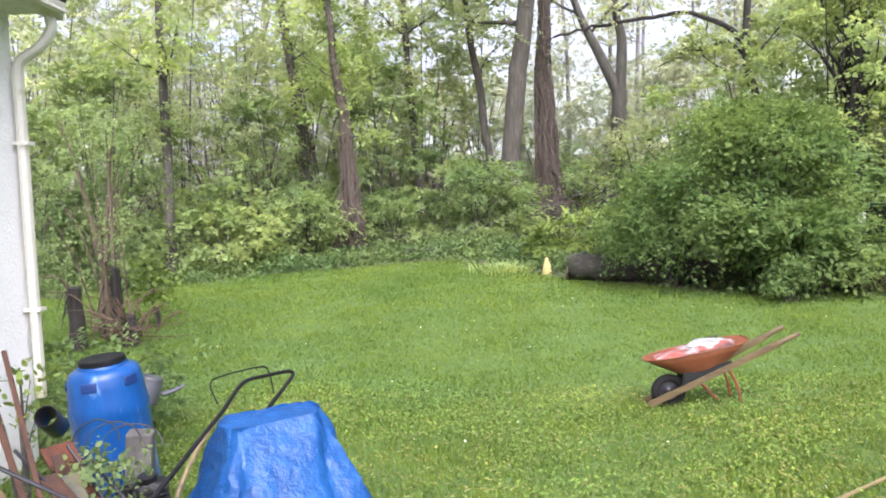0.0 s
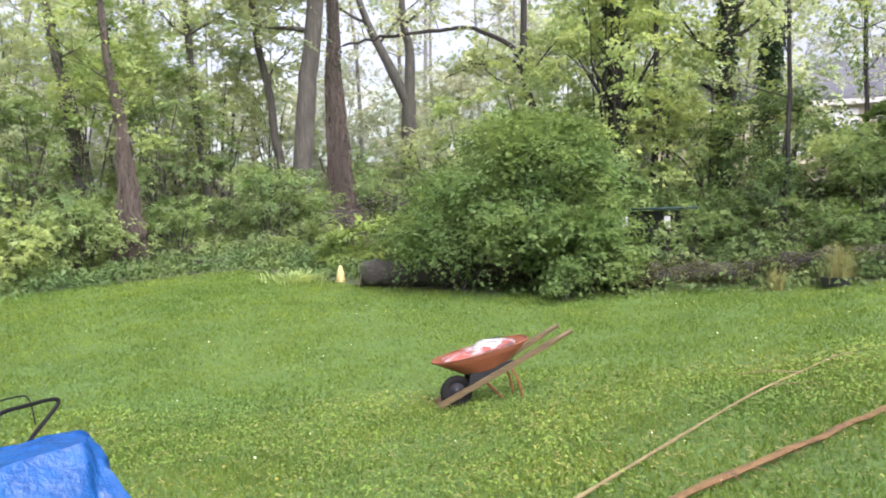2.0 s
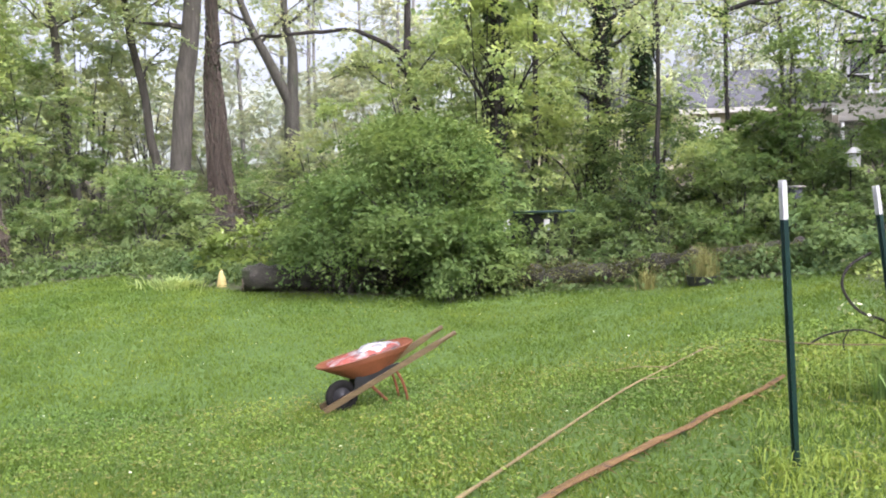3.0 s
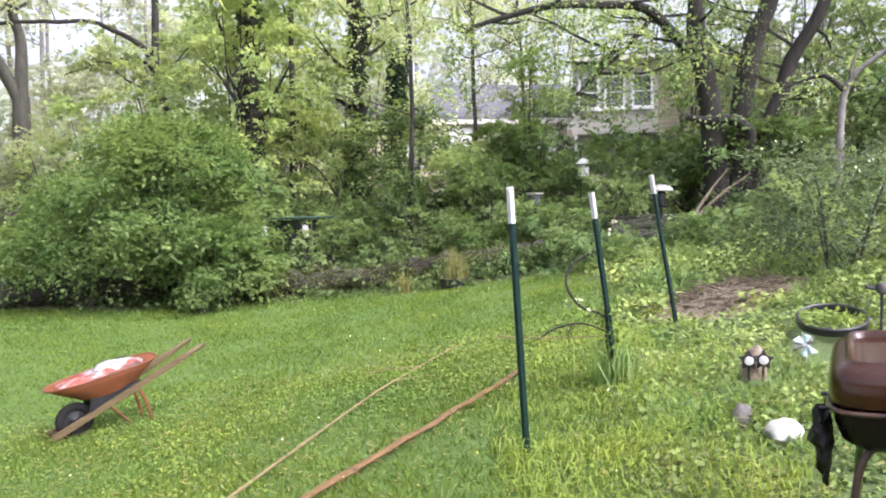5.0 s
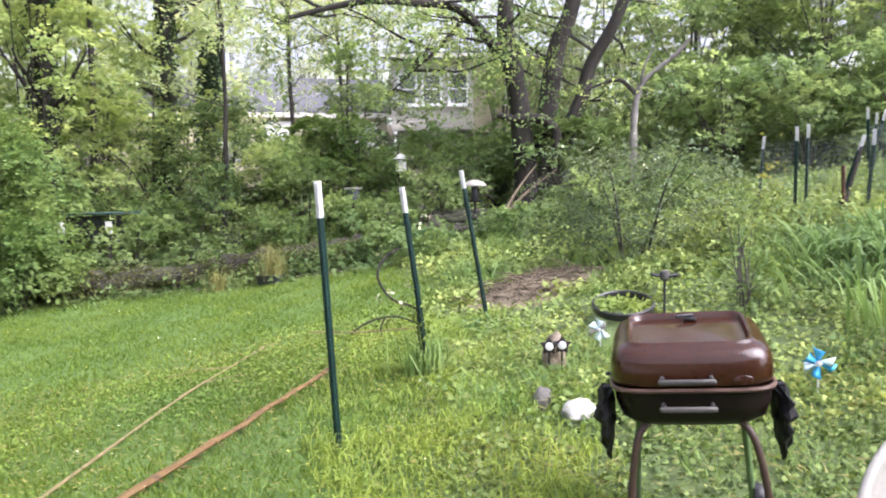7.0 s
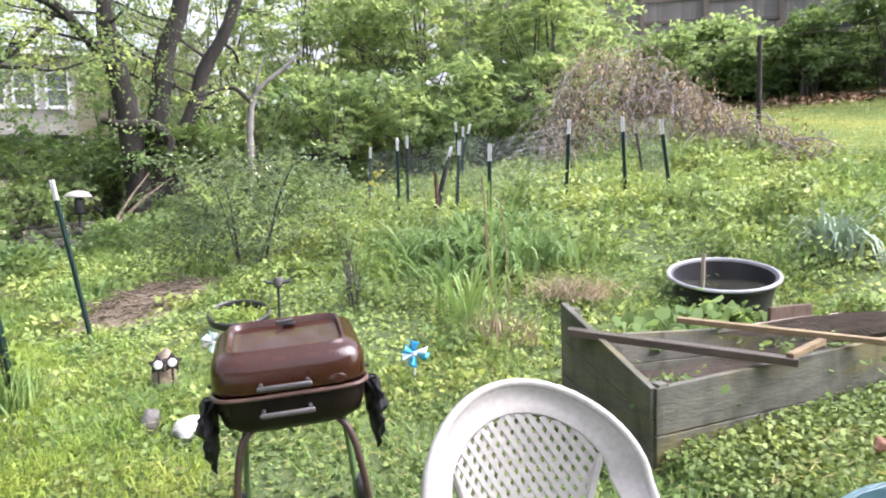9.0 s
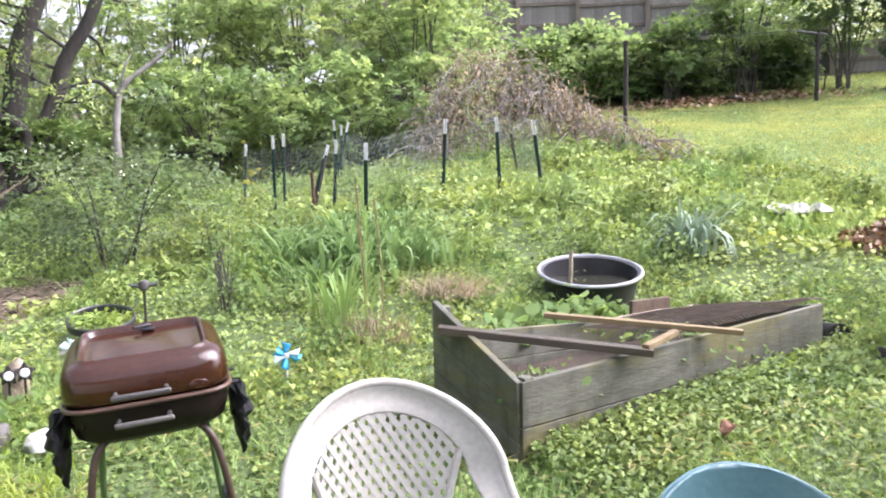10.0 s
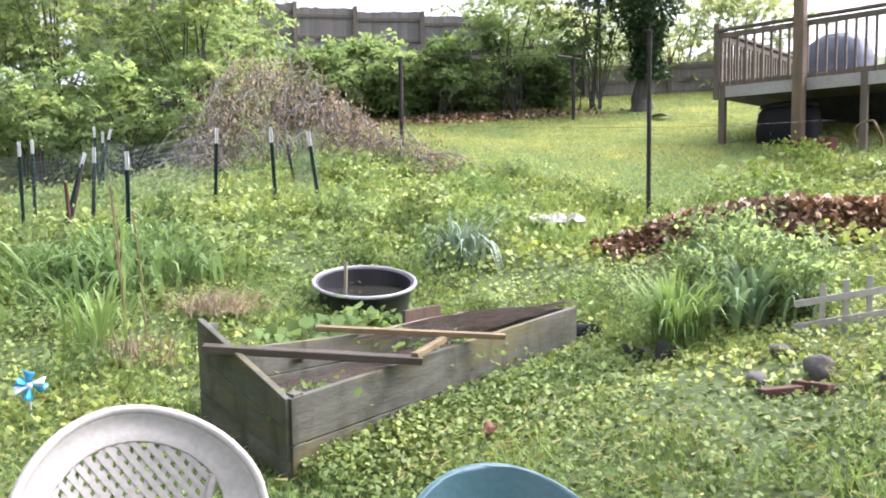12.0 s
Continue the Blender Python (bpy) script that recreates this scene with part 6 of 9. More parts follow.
def soil_pt(u, v):
    p = bed(0.015 + 0.97 * u, 0.03 + 0.94 * v)
    return (p.x, p.y, 0.25 + 0.05 * v + 0.03 * noise.noise(Vector((p.x * 5, p.y * 5, 0))))


part("soil", Geo().sheet(soil_pt, 40, 16), SOIL, soil)
for a, b, w, h, mat, text in (((4.3, 0.2, 0.655), (4.24, -0.88, 0.535), 0.085, 0.038, BOARD_WET, "dark wet plank laid across the planter"),
                              ((4.76, -0.38, 0.64), (4.64, -1.46, 0.55), 0.06, 0.03, PLANK_TAN, "tan lath laid across the planter"),
                              ((4.22, -0.84, 0.565), (4.50, -1.06, 0.585), 0.04, 0.03, PLANK_TAN, "short tan lath laid across the planter")):
    t = thing("plank", text, "plank", (0, 0, 0), group="planks across the planter")
    part("plank_body", beam(Geo(), a, b, w, h), mat, t, smooth=False, bevel=0.004)
offcut = thing("plank", "short brown board leaning on the planter's far side", "plank", (0, 0, 0), group="planks across the planter")
part("plank_body", beam(Geo(), (5.72, -1.06, 0.47), (5.98, -1.38, 0.46), 0.03, 0.17), surface("wet_brown_board", (0.05, 0.032, 0.018), (0.11, 0.075, 0.045), 0.7, 5, 30, 0.4, stretch=(3, 3, 1)), offcut, smooth=False, bevel=0.004)
net = thing("wire_netting", "dark wire netting sagging over the planter end", "netting", (0, 0, 0))


def net_pt(u, v):
    p = bed(0.5 + 0.52 * u, 0.02 + 1.0 * v)
    return Vector((p.x, p.y, 0.55 + 0.03 * u - 0.12 * v + 0.02 * v * math.sin(3 * u + 0.6) + 0.03 * noise.noise(Vector((u * 4, v * 4, 2)))))


g = Geo()
for k in range(-16, 33):
    for slant in (0.5, -0.5):
        run = [(k / 32 + slant * q + (0.5 if slant < 0 else 0), q) for q in np.linspace(0, 1, 17)]
        run = [net_pt(u, v) for u, v in run if 0 <= u <= 1]
        if len(run) > 1:
            g.tube(run, 0.0028, 3)
part("mesh", g, NET_DARK, net)
part("edge", Geo().tube([net_pt(1.0, v) for v in np.linspace(0, 1, 8)] , 0.007, 6).tube([net_pt(u, 1.0) for u in np.linspace(0, 1, 10)], 0.009, 6), NET_DARK, net)
for x, y in ((4.15, -0.28), (4.35, -0.5), (4.25, -0.05)):
    pp = thing("plant_pot", "small pale plastic pot standing in the planter", "pot", (x, y, 0.26), group="pots in the planter")
    part("body", Geo().lathe([(0.032, 0.0), (0.045, 0.09), (0.05, 0.092), (0.05, 0.11), (0.04, 0.11)], 18, cap_lo=True), GREY_PLASTIC if x < 4.2 else BLACK_PLASTIC, pp)


STEM_GREEN = surface("green_stem", (0.12, 0.2, 0.06), (0.2, 0.3, 0.1), 0.6, 8, 40, 0.2)


def seedlings(name, label, x, y, z, n, r, h, leaf, size):
    ob = thing(name, label, "plant", (x, y, z))
    p = rng.normal(0, 1, (n, 3)) * np.array([r, r, h * 0.3]) + np.array([0, 0, h * 0.6])
    p[:, 2] = np.abs(p[:, 2])
    for q in p[:: max(1, n // 12)]:
        part("stalk", Geo().tube([(q[0] * 0.4, q[1] * 0.4, 0), tuple(q)], 0.004, 4), STEM_GREEN, ob)
    leaf_cloud("foliage", p, size, leaf, ob, 0.1, 0.5, 0.75, fine=True)
    return ob


seedlings("seedling_patch", "small green seedlings in the planter soil", 4.28, -0.3, 0.26, 160, 0.13, 0.16, LEAF_MID, 0.045)
seedlings("seedling_patch", "small green seedlings in the planter soil", 5.0, -1.25, 0.27, 200, 0.2, 0.2, LEAF_MID, 0.045)
seedlings("broad_leaf_plant", "broad-leaved plant growing behind the planter", 5.5, -0.6, 0.34, 70, 0.17, 0.26, LEAF_BUSH, 0.1)
seedlings("broad_leaf_plant", "broad-leaved plant growing behind the planter", 5.25, -0.2, 0.34, 50, 0.13, 0.2, LEAF_BUSH, 0.095)

for x, y in ((5.93, -1.02), (5.96, -0.72), (5.88, -0.86)):
    seedlings("broad_leaf_plant", "broad-leaved plant growing in front of the tub", x, y, gz(x, y) - 0.01, 55, 0.1, 0.2, LEAF_BUSH, 0.085)

# ---- garden tub and small things ----
tub = thing("garden_tub", "wide black plastic tub half full of rainwater", "tub", pose(6.45, -0.88, 0.39, 0, -11, 0))
part("body", Geo().lathe([(0.3, 0.0), (0.33, 0.02), (0.365, 0.26), (0.40, 0.285), (0.405, 0.3), (0.395, 0.31), (0.36, 0.3), (0.32, 0.06), (0.0, 0.05)], 48, cap_lo=True), BLACK_PLASTIC, tub)
part("rim", Geo().tube([(0.395 * math.cos(a), 0.395 * math.sin(a), 0.306) for a in np.linspace(0, 2 * math.pi, 49)[:-1]], 0.0145, 8, closed=True), surface("pale_grey_rim", (0.2, 0.205, 0.215), (0.36, 0.365, 0.375), 0.3, 9, 50, 0.1), tub, "pale grey rim")
wat = thing("rain_water", "still dark rainwater in the tub", "water", (6.45, -0.88, 0.40), kind="stuff")
part("water", Geo().lathe([(0.335, 0.215), (0.0, 0.2151)], 40), WATER, wat)
stk = thing("marker_stick", "pale wooden stake standing in the tub", "stake", (6.3, -0.72, 0.45))
part("stake", Geo().box(0.035, 0.012, 0.42, pose(0, 0, 0.2, 4, 2, 30)), surface("pale_stake", (0.24, 0.2, 0.13), (0.36, 0.31, 0.22), 0.7, 3, 30, 0.3), stk, smooth=False, bevel=0.002)


def pinwheel(x, y, h, mat, mat2, r=0.09):
    ob = thing("pinwheel", "foil garden pinwheel on a thin stick among weeds", "pinwheel", (x, y, gz(x, y)), -75, group="garden pinwheels")
    part("stick", Geo().tube([(0, 0.02, 0), (0, 0.02, h)], 0.006, 6), POST_WHITE, ob)
    for k in range(6):
        m = pose(0, 0, h, rng.normal(0, 16), 60 * k + rng.normal(0, 11), rng.normal(0, 10))
        g = Geo().sheet(lambda u, v: (r * (0.12 + 0.88 * u), -0.034 * math.sin(math.pi * 0.9 * v) * (0.3 + u), r * 0.95 * v * (0.25 + 0.75 * u) - 0.12 * r * u), 4, 5, m)
        part("vane", g, mat if k % 3 else mat2, ob, solid=0.002)
    part("hub", Geo().lathe([(0, -0.01), (0.016, -0.005), (0.016, 0.005), (0, 0.01)], 12, pose(0, -0.03, h, 90, 0, 0)), POST_WHITE, ob)


pinwheel(4.74, 1.1, 0.2, BLUE_FOIL, PALE_BLUE, 0.07)
pinwheel(5.04, 2.52, 0.15, PALE_BLUE, WHITE_PLASTIC, 0.062)


def star_light(x, y, h, turn):
    ob = thing("star_ornament", "dark star ornament with a white round face", "ornament", (x, y, gz(x, y)), turn, group="star ornaments")
    v = [(math.sin(k * math.pi / 5) * (0.062 if k % 2 == 0 else 0.034), 0, h + math.cos(k * math.pi / 5) * (0.062 if k % 2 == 0 else 0.034)) for k in range(10)]
    part("star", Geo().add(v, [tuple(range(10))]), BARK_DARK, ob, solid=0.016, smooth=False, bevel=0.004)
    part("face", Geo().lathe([(0.0, -0.014), (0.022, -0.012), (0.026, 0.0), (0.02, 0.01), (0, 0.01)], 20, pose(0, -0.012, h, -90, 0, 0)), POST_WHITE, ob, "white round face")
    part("stem", Geo().tube([(0, 0.02, 0), (0, 0.02, h)], 0.008, 6), BARK_DARK, ob)


star_light(4.45, 2.57, 0.2, -60)
star_light(4.495, 2.505, 0.2, -60)


def rock(x, y, sx, sy, sz, mat, label, turn=0.0, sink=0.3):
    ob = thing("stone", label, "stone", (x, y, gz(x, y) + sz * (0.5 - sink)), turn, group="loose stones")
    bm = bmesh.new()
    bmesh.ops.create_icosphere(bm, subdivisions=3, radius=0.5)
    off = Vector((x * 3, y * 3, 0))
    g = Geo()
    for v in bm.verts:
        n = 1 + 0.35 * noise.noise(v.co * 2.2 + off) + 0.1 * noise.noise(v.co * 7 + off)
        g.v.append((v.co.x * sx * n, v.co.y * sy * n, v.co.z * sz * n))
    g.f = [tuple(v.index for v in f.verts) for f in bm.faces]
    bm.free()
    part("stone_body", g, mat, ob)


rock(3.95, 2.1, 0.22, 0.17, 0.14, WHITE_STONE, "pale white stone in the weeds", 20)
rock(4.0, 2.36, 0.14, 0.1, 0.17, STONE, "grey stone standing in the weeds", 10)
rock(4.56, 2.6, 0.18, 0.15, 0.34, BROWN_STONE, "mottled stone behind the star ornaments", 40)
rock(3.78, -2.9, 0.17, 0.14, 0.15, STONE, "grey stone beside the bricks", 30)
rock(3.9, -2.6, 0.12, 0.1, 0.09, STONE, "small rough stone beside the bricks", 0)
rock(4.22, -3.0, 0.17, 0.13, 0.09, STONE, "flat grey stone under the plants", 60)
rock(3.5, -3.1, 0.16, 0.13, 0.1, STONE, "grey stone in the weeds", 15)
rock(3.62, -3.35, 0.17, 0.14, 0.1, STONE, "grey stone in the weeds", 70)
rock(4.95, -2.5, 0.17, 0.14, 0.12, STONE, "dark wet stone by the grass clump", 25)
for x, y, a in ((3.66, -2.76, 20), (3.7, -2.6, 75)):
    t = thing("brick", "old red brick lying in the weeds", "brick", pose(x, y, gz(x, y) + 0.002, 9, 5, a), group="old bricks")
    part("brick_body", Geo().box(0.2, 0.095, 0.06), BRICK, t, smooth=False, bevel=0.006)

sol = thing("solar_light", "small black solar light on a thin stake", "light", (5.85, 2.39, gz(5.85, 2.39)), -65)
part("stake", Geo().tube([(0, 0, 0), (0, 0, 0.3)], 0.01, 8), BLACK_PLASTIC, sol)
part("head", Geo().lathe([(0.012, 0.29), (0.035, 0.31), (0.04, 0.35), (0.03, 0.37), (0.0, 0.375)], 18), ALU, sol)
for s in (-1, 1):
    part("wing", Geo().add([(0, -0.02, 0.32), (s * 0.085, -0.03, 0.335), (s * 0.1, 0.02, 0.35), (0, 0.02, 0.33)], [(0, 1, 2, 3)]), BLACK_PLASTIC, sol, solid=0.012, smooth=False)

ring = thing("planter_ring", "round black planter ring with lime-green plants inside", "planter", pose(5.86, 2.72, gz(5.86, 2.72) + 0.075, 5, -14, 0) @ Matrix.Diagonal((0.88, 0.88, 1, 1)))
part("wall", Geo().lathe([(0.25, 0.0), (0.265, 0.0), (0.27, 0.052), (0.255, 0.06), (0.245, 0.052), (0.24, 0.0)], 40), BLACK_PLASTIC, ring)
rs = thing("soil_bed", "lime-green low plants inside the planter ring", "plants", (5.86, 2.72, gz(5.86, 2.72) + 0.02), kind="stuff")
a, q = rng.uniform(0, 6.28, 300), np.sqrt(rng.uniform(0, 1, 300)) * 0.23
leaf_cloud("foliage", np.stack([q * np.cos(a), q * np.sin(a), rng.uniform(0.06, 0.14, 300)], 1), 0.05, LEAF_LIME, rs)

bp = thing("black_pot", "black plastic pot lying at the planter's end", "pot", pose(5.68, -2.42, gz(5.68, -2.42) + 0.02, 105, 0, 95))
part("body", Geo().lathe([(0.09, -0.1), (0.1, -0.1), (0.13, 0.1), (0.145, 0.1), (0.145, 0.13), (0.12, 0.13), (0.09, -0.08)], 28, cap_lo=True), MATT_BLACK, bp)
for x, y in ((4.72, -2.52), (4.9, -2.38)):
    t = thing("black_pot", "black nursery pot half hidden in weeds", "pot", pose(x, y, gz(x, y) + 0.04, 25, 10, 0), group="nursery pots")
    part("body", Geo().lathe([(0.05, -0.05), (0.075, 0.06), (0.08, 0.06), (0.08, 0.075), (0.06, 0.07)], 20, cap_lo=True), BLACK_PLASTIC, t)

lat = thing("picket_edging", "low pale grey wooden picket edging among plants", "edging", (0, 0, 0))
for k in range(6):
    x, y = 4.37 - 0.03 * k, -3.37 - 0.1 * k * 1.4
    part("picket", Geo().box(0.035, 0.012, 0.34, pose(x, y, gz(x, y) + 0.14, 0, 0, 75)), DECK_PALE, lat, smooth=False, bevel=0.003)
for dz in (0.07, 0.21):
    a, b = (4.4, -3.2), (4.19, -4.15)
    part("lath", beam(Geo(), (a[0], a[1], gz(*a) + dz + 0.01), (b[0], b[1], gz(*b) + dz + 0.02), 0.012, 0.04), DECK_PALE, lat, smooth=False)


# ---- garden plants ----
def clump(name, label, x, y, n, r, h, w, lean, mat, group="clumps in the garden", sag=0.45):
    ob = thing(name, label, "plant", (x, y, gz(x, y)), group=group)
    a, q = rng.uniform(0, 6.28, n), np.abs(rng.normal(0, r, n))
    p = np.stack([q * np.cos(a), q * np.sin(a), np.zeros(n)], 1)
    if n > 300:
        tagged(arching_blades("blade_mass", p, h, w, lean, sag, mat, ob), kind="stuff")
    else:
        for k in range(n):
            arching_blades("blade", p[k:k + 1], h, w, lean, sag, mat, ob)
    return ob


DAYLILY = leaf_mat("daylily_leaf", (0.12, 0.2, 0.08), (0.195, 0.3, 0.13), (0.31, 0.42, 0.21), 0.35, 0.4, 0.6)
BLUE_STRAP = leaf_mat("blue_green_strap_leaf", (0.16, 0.25, 0.15), (0.23, 0.33, 0.21), (0.31, 0.42, 0.28), 0.3, 0.4)
DAY = "dense clump of arching daylily leaves"
for x, y, n, h in ((6.5, 1.3, 260, 0.52), (6.9, 1.55, 240, 0.55), (7.2, 1.3, 220, 0.5), (6.7, 1.0, 220, 0.48), (7.5, 1.7, 200, 0.5), (7.1, 2.0, 180, 0.5), (6.2, 1.65, 140, 0.45), (7.6, 1.2, 160, 0.45)):
    clump("daylily_clump", DAY, x + 0.4, y - 0.45, int(n * 0.7), 0.26, h * 0.85, 0.027, 0.72, DAYLILY, sag=0.6)
clump("grass_clump", "bright green arching grass clump", 4.95, -2.75, 290, 0.09, 0.62, 0.019, 0.5, GRASS_LONG, sag=0.5)
clump("leek_clump", "tall strap-leaved green clump", 5.0, -3.3, 150, 0.2, 0.52, 0.034, 0.5, BLUE_STRAP)
for x, y in ((5.1, -3.45), (5.3, -3.1), (4.8, -3.6), (5.4, -3.7)):
    shrub("leafy green perennial with pale flower heads", x, y, 0.55, 0.6, LEAF_UNDER, 800, 0.055, "perennial", "perennials in the garden", 12, 6, lo=0.3)
VARI = leaf_mat("variegated_leaf", (0.18, 0.27, 0.2), (0.3, 0.39, 0.33), (0.5, 0.55, 0.51), 0.2, 0.4)
clump("iris_clump", "variegated white-edged strap leaves", 7.35, -1.95, 130, 0.1, 0.6, 0.026, 0.5, VARI, sag=0.7)
clump("iris_clump", "pale strap leaves in the weeds", 5.8, 0.95, 60, 0.1, 0.6, 0.016, 0.45, GRASS_LONG)
foil = thing("plastic_sheet", "crumpled white plastic sheet in the weeds", "plastic", (8.3, -3.2, gz(8.3, -3.2) + 0.09))
part("sheet", Geo().sheet(lambda u, v: (0.3 * (u - 0.5), 0.62 * (v - 0.5), 0.05 + 0.08 * noise.noise(Vector((u * 5, v * 9, 1))) + 0.05 * math.sin(math.pi * u)), 14, 24), WHITE_PLASTIC, foil, solid=0.006)
for x, y, h in ((5.5, 0.62, 0.95), (5.42, 0.72, 0.8), (5.55, 0.75, 1.1)):
    t = thing("dry_stalk", "thin dry stalk with narrow leaves", "stalk", (x, y, gz(x, y)), group="stalks in the garden")
    part("stem", Geo().tube(smooth_line([(0, 0, 0), (0.02, 0.01, h * 0.5), (0.03, 0.05, h)], 4), 0.006, 5), BAMBOO, t)
    for q in np.linspace(0.2, 0.9, 7):
        blade_cloud("leaf", np.array([(0.01, 0.0, h * q)]), 0.22, 0.016, 0.7, GRASS_LONG, t, True)
reeds = thing("reed_stubble", "short dry brown reed stubble", "stubble", (5.5, 0.66, gz(5.5, 0.66)), kind="stuff")
blade_cloud("stubble", rng.normal(0, 1, (160, 3)) * np.array([0.12, 0.12, 0]), 0.2, 0.014, 0.35, VINE_DEAD, reeds)
for x, y, h in ((6.35, 1.95, 0.75), (6.55, 2.05, 0.95), (6.15, 1.9, 0.6)):
    shrub("thin rose cane with a few leaves", x, y, h, 0.4, LEAF_MID, 60, 0.06, "rose_bush", "roses in the garden", 5, 3, lo=0.4)

# flowering shrub beyond the mulch
azx, azy = 8.1, 3.68
shrub("open-stemmed shrub with grey-green leaves and pale flowers", azx, azy, 1.45, 2.3, LEAF_BLUE, 8500, 0.045, "flowering_shrub", "shrubs in the garden", 46, 2, bark=BARK_DARK, lo=0.28, flat=0.45, arch=0.42)
pet = thing("pale_blossom", "pale whitish blossom over the shrub", "blossom", (azx, azy, gz(azx, azy)), kind="stuff")
a, q = rng.uniform(0, 6.28, 70), np.sqrt(rng.uniform(0, 1, 70)) * 0.85
leaf_cloud("blossom", np.stack([q * np.cos(a), q * np.sin(a), rng.uniform(0.8, 1.4, 70)], 1), 0.032, LEAF_WHITE, pet)

# mulch heap with sticks
mul = thing("mulch_heap", "low heap of brown mulch and dry sticks", "mulch", (7.0, 4.1, gz(7.0, 4.1)), kind="stuff")


def mulch_pt(u, v):
    x, y = -0.95 + 1.9 * u, -0.5 + 1.0 * v
    y += -0.25 * x * 0.6
    e = max(0.0, 1 - (2 * u - 1) ** 2) * max(0.0, 1 - (2 * v - 1) ** 2)
    return (x, y, gz(7.0 + x, 4.1 + y) - gz(7.0, 4.1) - 0.02 + 0.16 * e + 0.03 * e * noise.noise(Vector((x * 6, y * 6, 0))))


part("mulch", Geo().sheet(mulch_pt, 40, 24), surface("mulch", (0.13, 0.104, 0.068), (0.27, 0.22, 0.15), 0.95, 18, 70, 1.0, depth=0.03), mul)
g = Geo()
for k in range(220):
    u, v = rng.uniform(0.12, 0.9), rng.uniform(0.15, 0.85)
    p, a, l = Vector(mulch_pt(u, v)), rng.uniform(0, 6.28), rng.uniform(0.08, 0.35)
    d = Vector((math.cos(a), math.sin(a), rng.normal(0.05, 0.15))) * l
    g.tube([p + Vector((0, 0, 0.01)), p + d * 0.5 + Vector((0, 0, 0.03)), p + d], [0.008, 0.006, 0.003], 4)
part("stick", g, TWIG_BROWN, mul)

# dry leaf pile held by a low wire fence
lp = thing("leaf_pile", "long heap of wet brown fallen leaves", "leaves", (0, 0, 0), kind="stuff")
n = 9500
u, s = rng.uniform(0, 1, n), rng.normal(0, 1, (n, 3))
lx, ly = 7.3 - 0.55 * u - 0.35 * u * u, -3.35 - 2.3 * u
hh = 0.08 + 0.4 * np.sin(np.clip(u * 1.25, 0, 1) * math.pi * 0.62) * (1 - 0.3 * u)
p = np.stack([lx + s[:, 0] * 0.17, ly + s[:, 1] * 0.07, np.zeros(n)], 1)
p[:, 2] = ground_z(p[:, 0], p[:, 1]) + hh * np.exp(-(s[:, 0] ** 2) * 0.35) * rng.uniform(0.5, 1.05, n)
leaf_cloud("dead_leaf", p, 0.078, LEAF_DEAD, lp, 0.1, 0.6, 0.75)
# ---- wire fencing round the plot ----
def wire_panel(a, b, h, label, step=0.05, thick=0.0009, mat=None, group="wire fence panels"):
    ob = thing("wire_fence", label, "fence", (0, 0, 0), group=group)
    a, b = Vector(a), Vector(b)
    n = max(2, int((b - a).length / step))
    g = Geo()
    for k in range(n + 1):
        p = a.lerp(b, k / n)
        z = gz(p.x, p.y)
        g.tube([(p.x, p.y, z), (p.x + 0.01 * math.sin(k), p.y, z + h)], thick, 3)
    for j in range(int(h / step) + 1):
        g.tube([(q.x, q.y, gz(q.x, q.y) + j * step + 0.004 * math.sin(3 * k + j)) for k, q in ((k, a.lerp(b, k / 6)) for k in range(7))], thick, 3)
    part("wire_mesh", g, mat or WIRE, ob)


MESH = "thin wire mesh fence between steel posts"
ring_pts = [(11.71, 3.36), (10.33, 2.55), (9.62, 1.67), (8.14, 1.09)]
for a, b in zip(ring_pts, ring_pts[1:]):
    wire_panel((*a, 0), (*b, 0), 0.95, MESH)
for a, b in (((9.62, 1.67), (10.81, 2.54)), ((8.14, 1.09), (9.63, 0.38)), ((9.63, 0.38), (9.51, -0.3)), ((9.51, -0.3), (9.41, -0.79)), ((9.41, -0.79), (11.49, -0.64)), ((9.63, 0.38), (13.4, 2.2))):
    wire_panel((*a, 0), (*b, 0), 0.85, MESH)
t = thing("thin_stake", "thin dark leaning stake in the wire fence", "stake", (0, 0, 0), group="stakes in the garden")
part("stake", Geo().tube([(11.49, -0.64, 1.3), (11.5, -0.53, 2.01)], 0.02, 6), BARK_DARK, t)
t = thing("thin_stake", "rusty stake leaning by the wire fence", "stake", (0, 0, 0), group="stakes in the garden")
part("stake", Geo().tube([(9.21, 1.81, 0.85), (9.2, 1.83, 1.51)], 0.02, 6), RUST, t)
t = thing("thin_stake", "rusty stake leaning by the wire fence", "stake", (0, 0, 0), group="stakes in the garden")
part("stake", Geo().tube([(9.18, 1.86, 0.85), (9.5, 1.72, 1.7)], 0.018, 6), BARK_DARK, t)
sp = thing("yellow_flower_spray", "spray of yellow-green leaves by the wire fence", "plant", (11.3, 3.1, gz(11.3, 3.1)))
leaf_cloud("foliage", rng.normal(0, 1, (60, 3)) * np.array([0.1, 0.1, 0.2]) + np.array([0, 0, 0.45]), 0.09, LEAF_YELLOW, sp)

# mound of dead vines
vm = thing("vine_mound", "tall mound of dead brown vines over a fence", "vines", (0, 0, 0), kind="stuff")
n = 10000
u = rng.uniform(0, 1, n) ** 1.15
ridge = np.array([(14.3, 0.75, 2.35), (14.6, 0.3, 3.55), (14.6, -0.4, 3.65), (14.3, -1.2, 3.15), (13.8, -1.9, 2.45), (13.1, -2.5, 1.95), (12.2, -2.9, 1.65)])
seg = u * 6
i = np.clip(seg.astype(int), 0, 5)
f = (seg - i)[:, None]
top = ridge[i] * (1 - f) + ridge[i + 1] * f
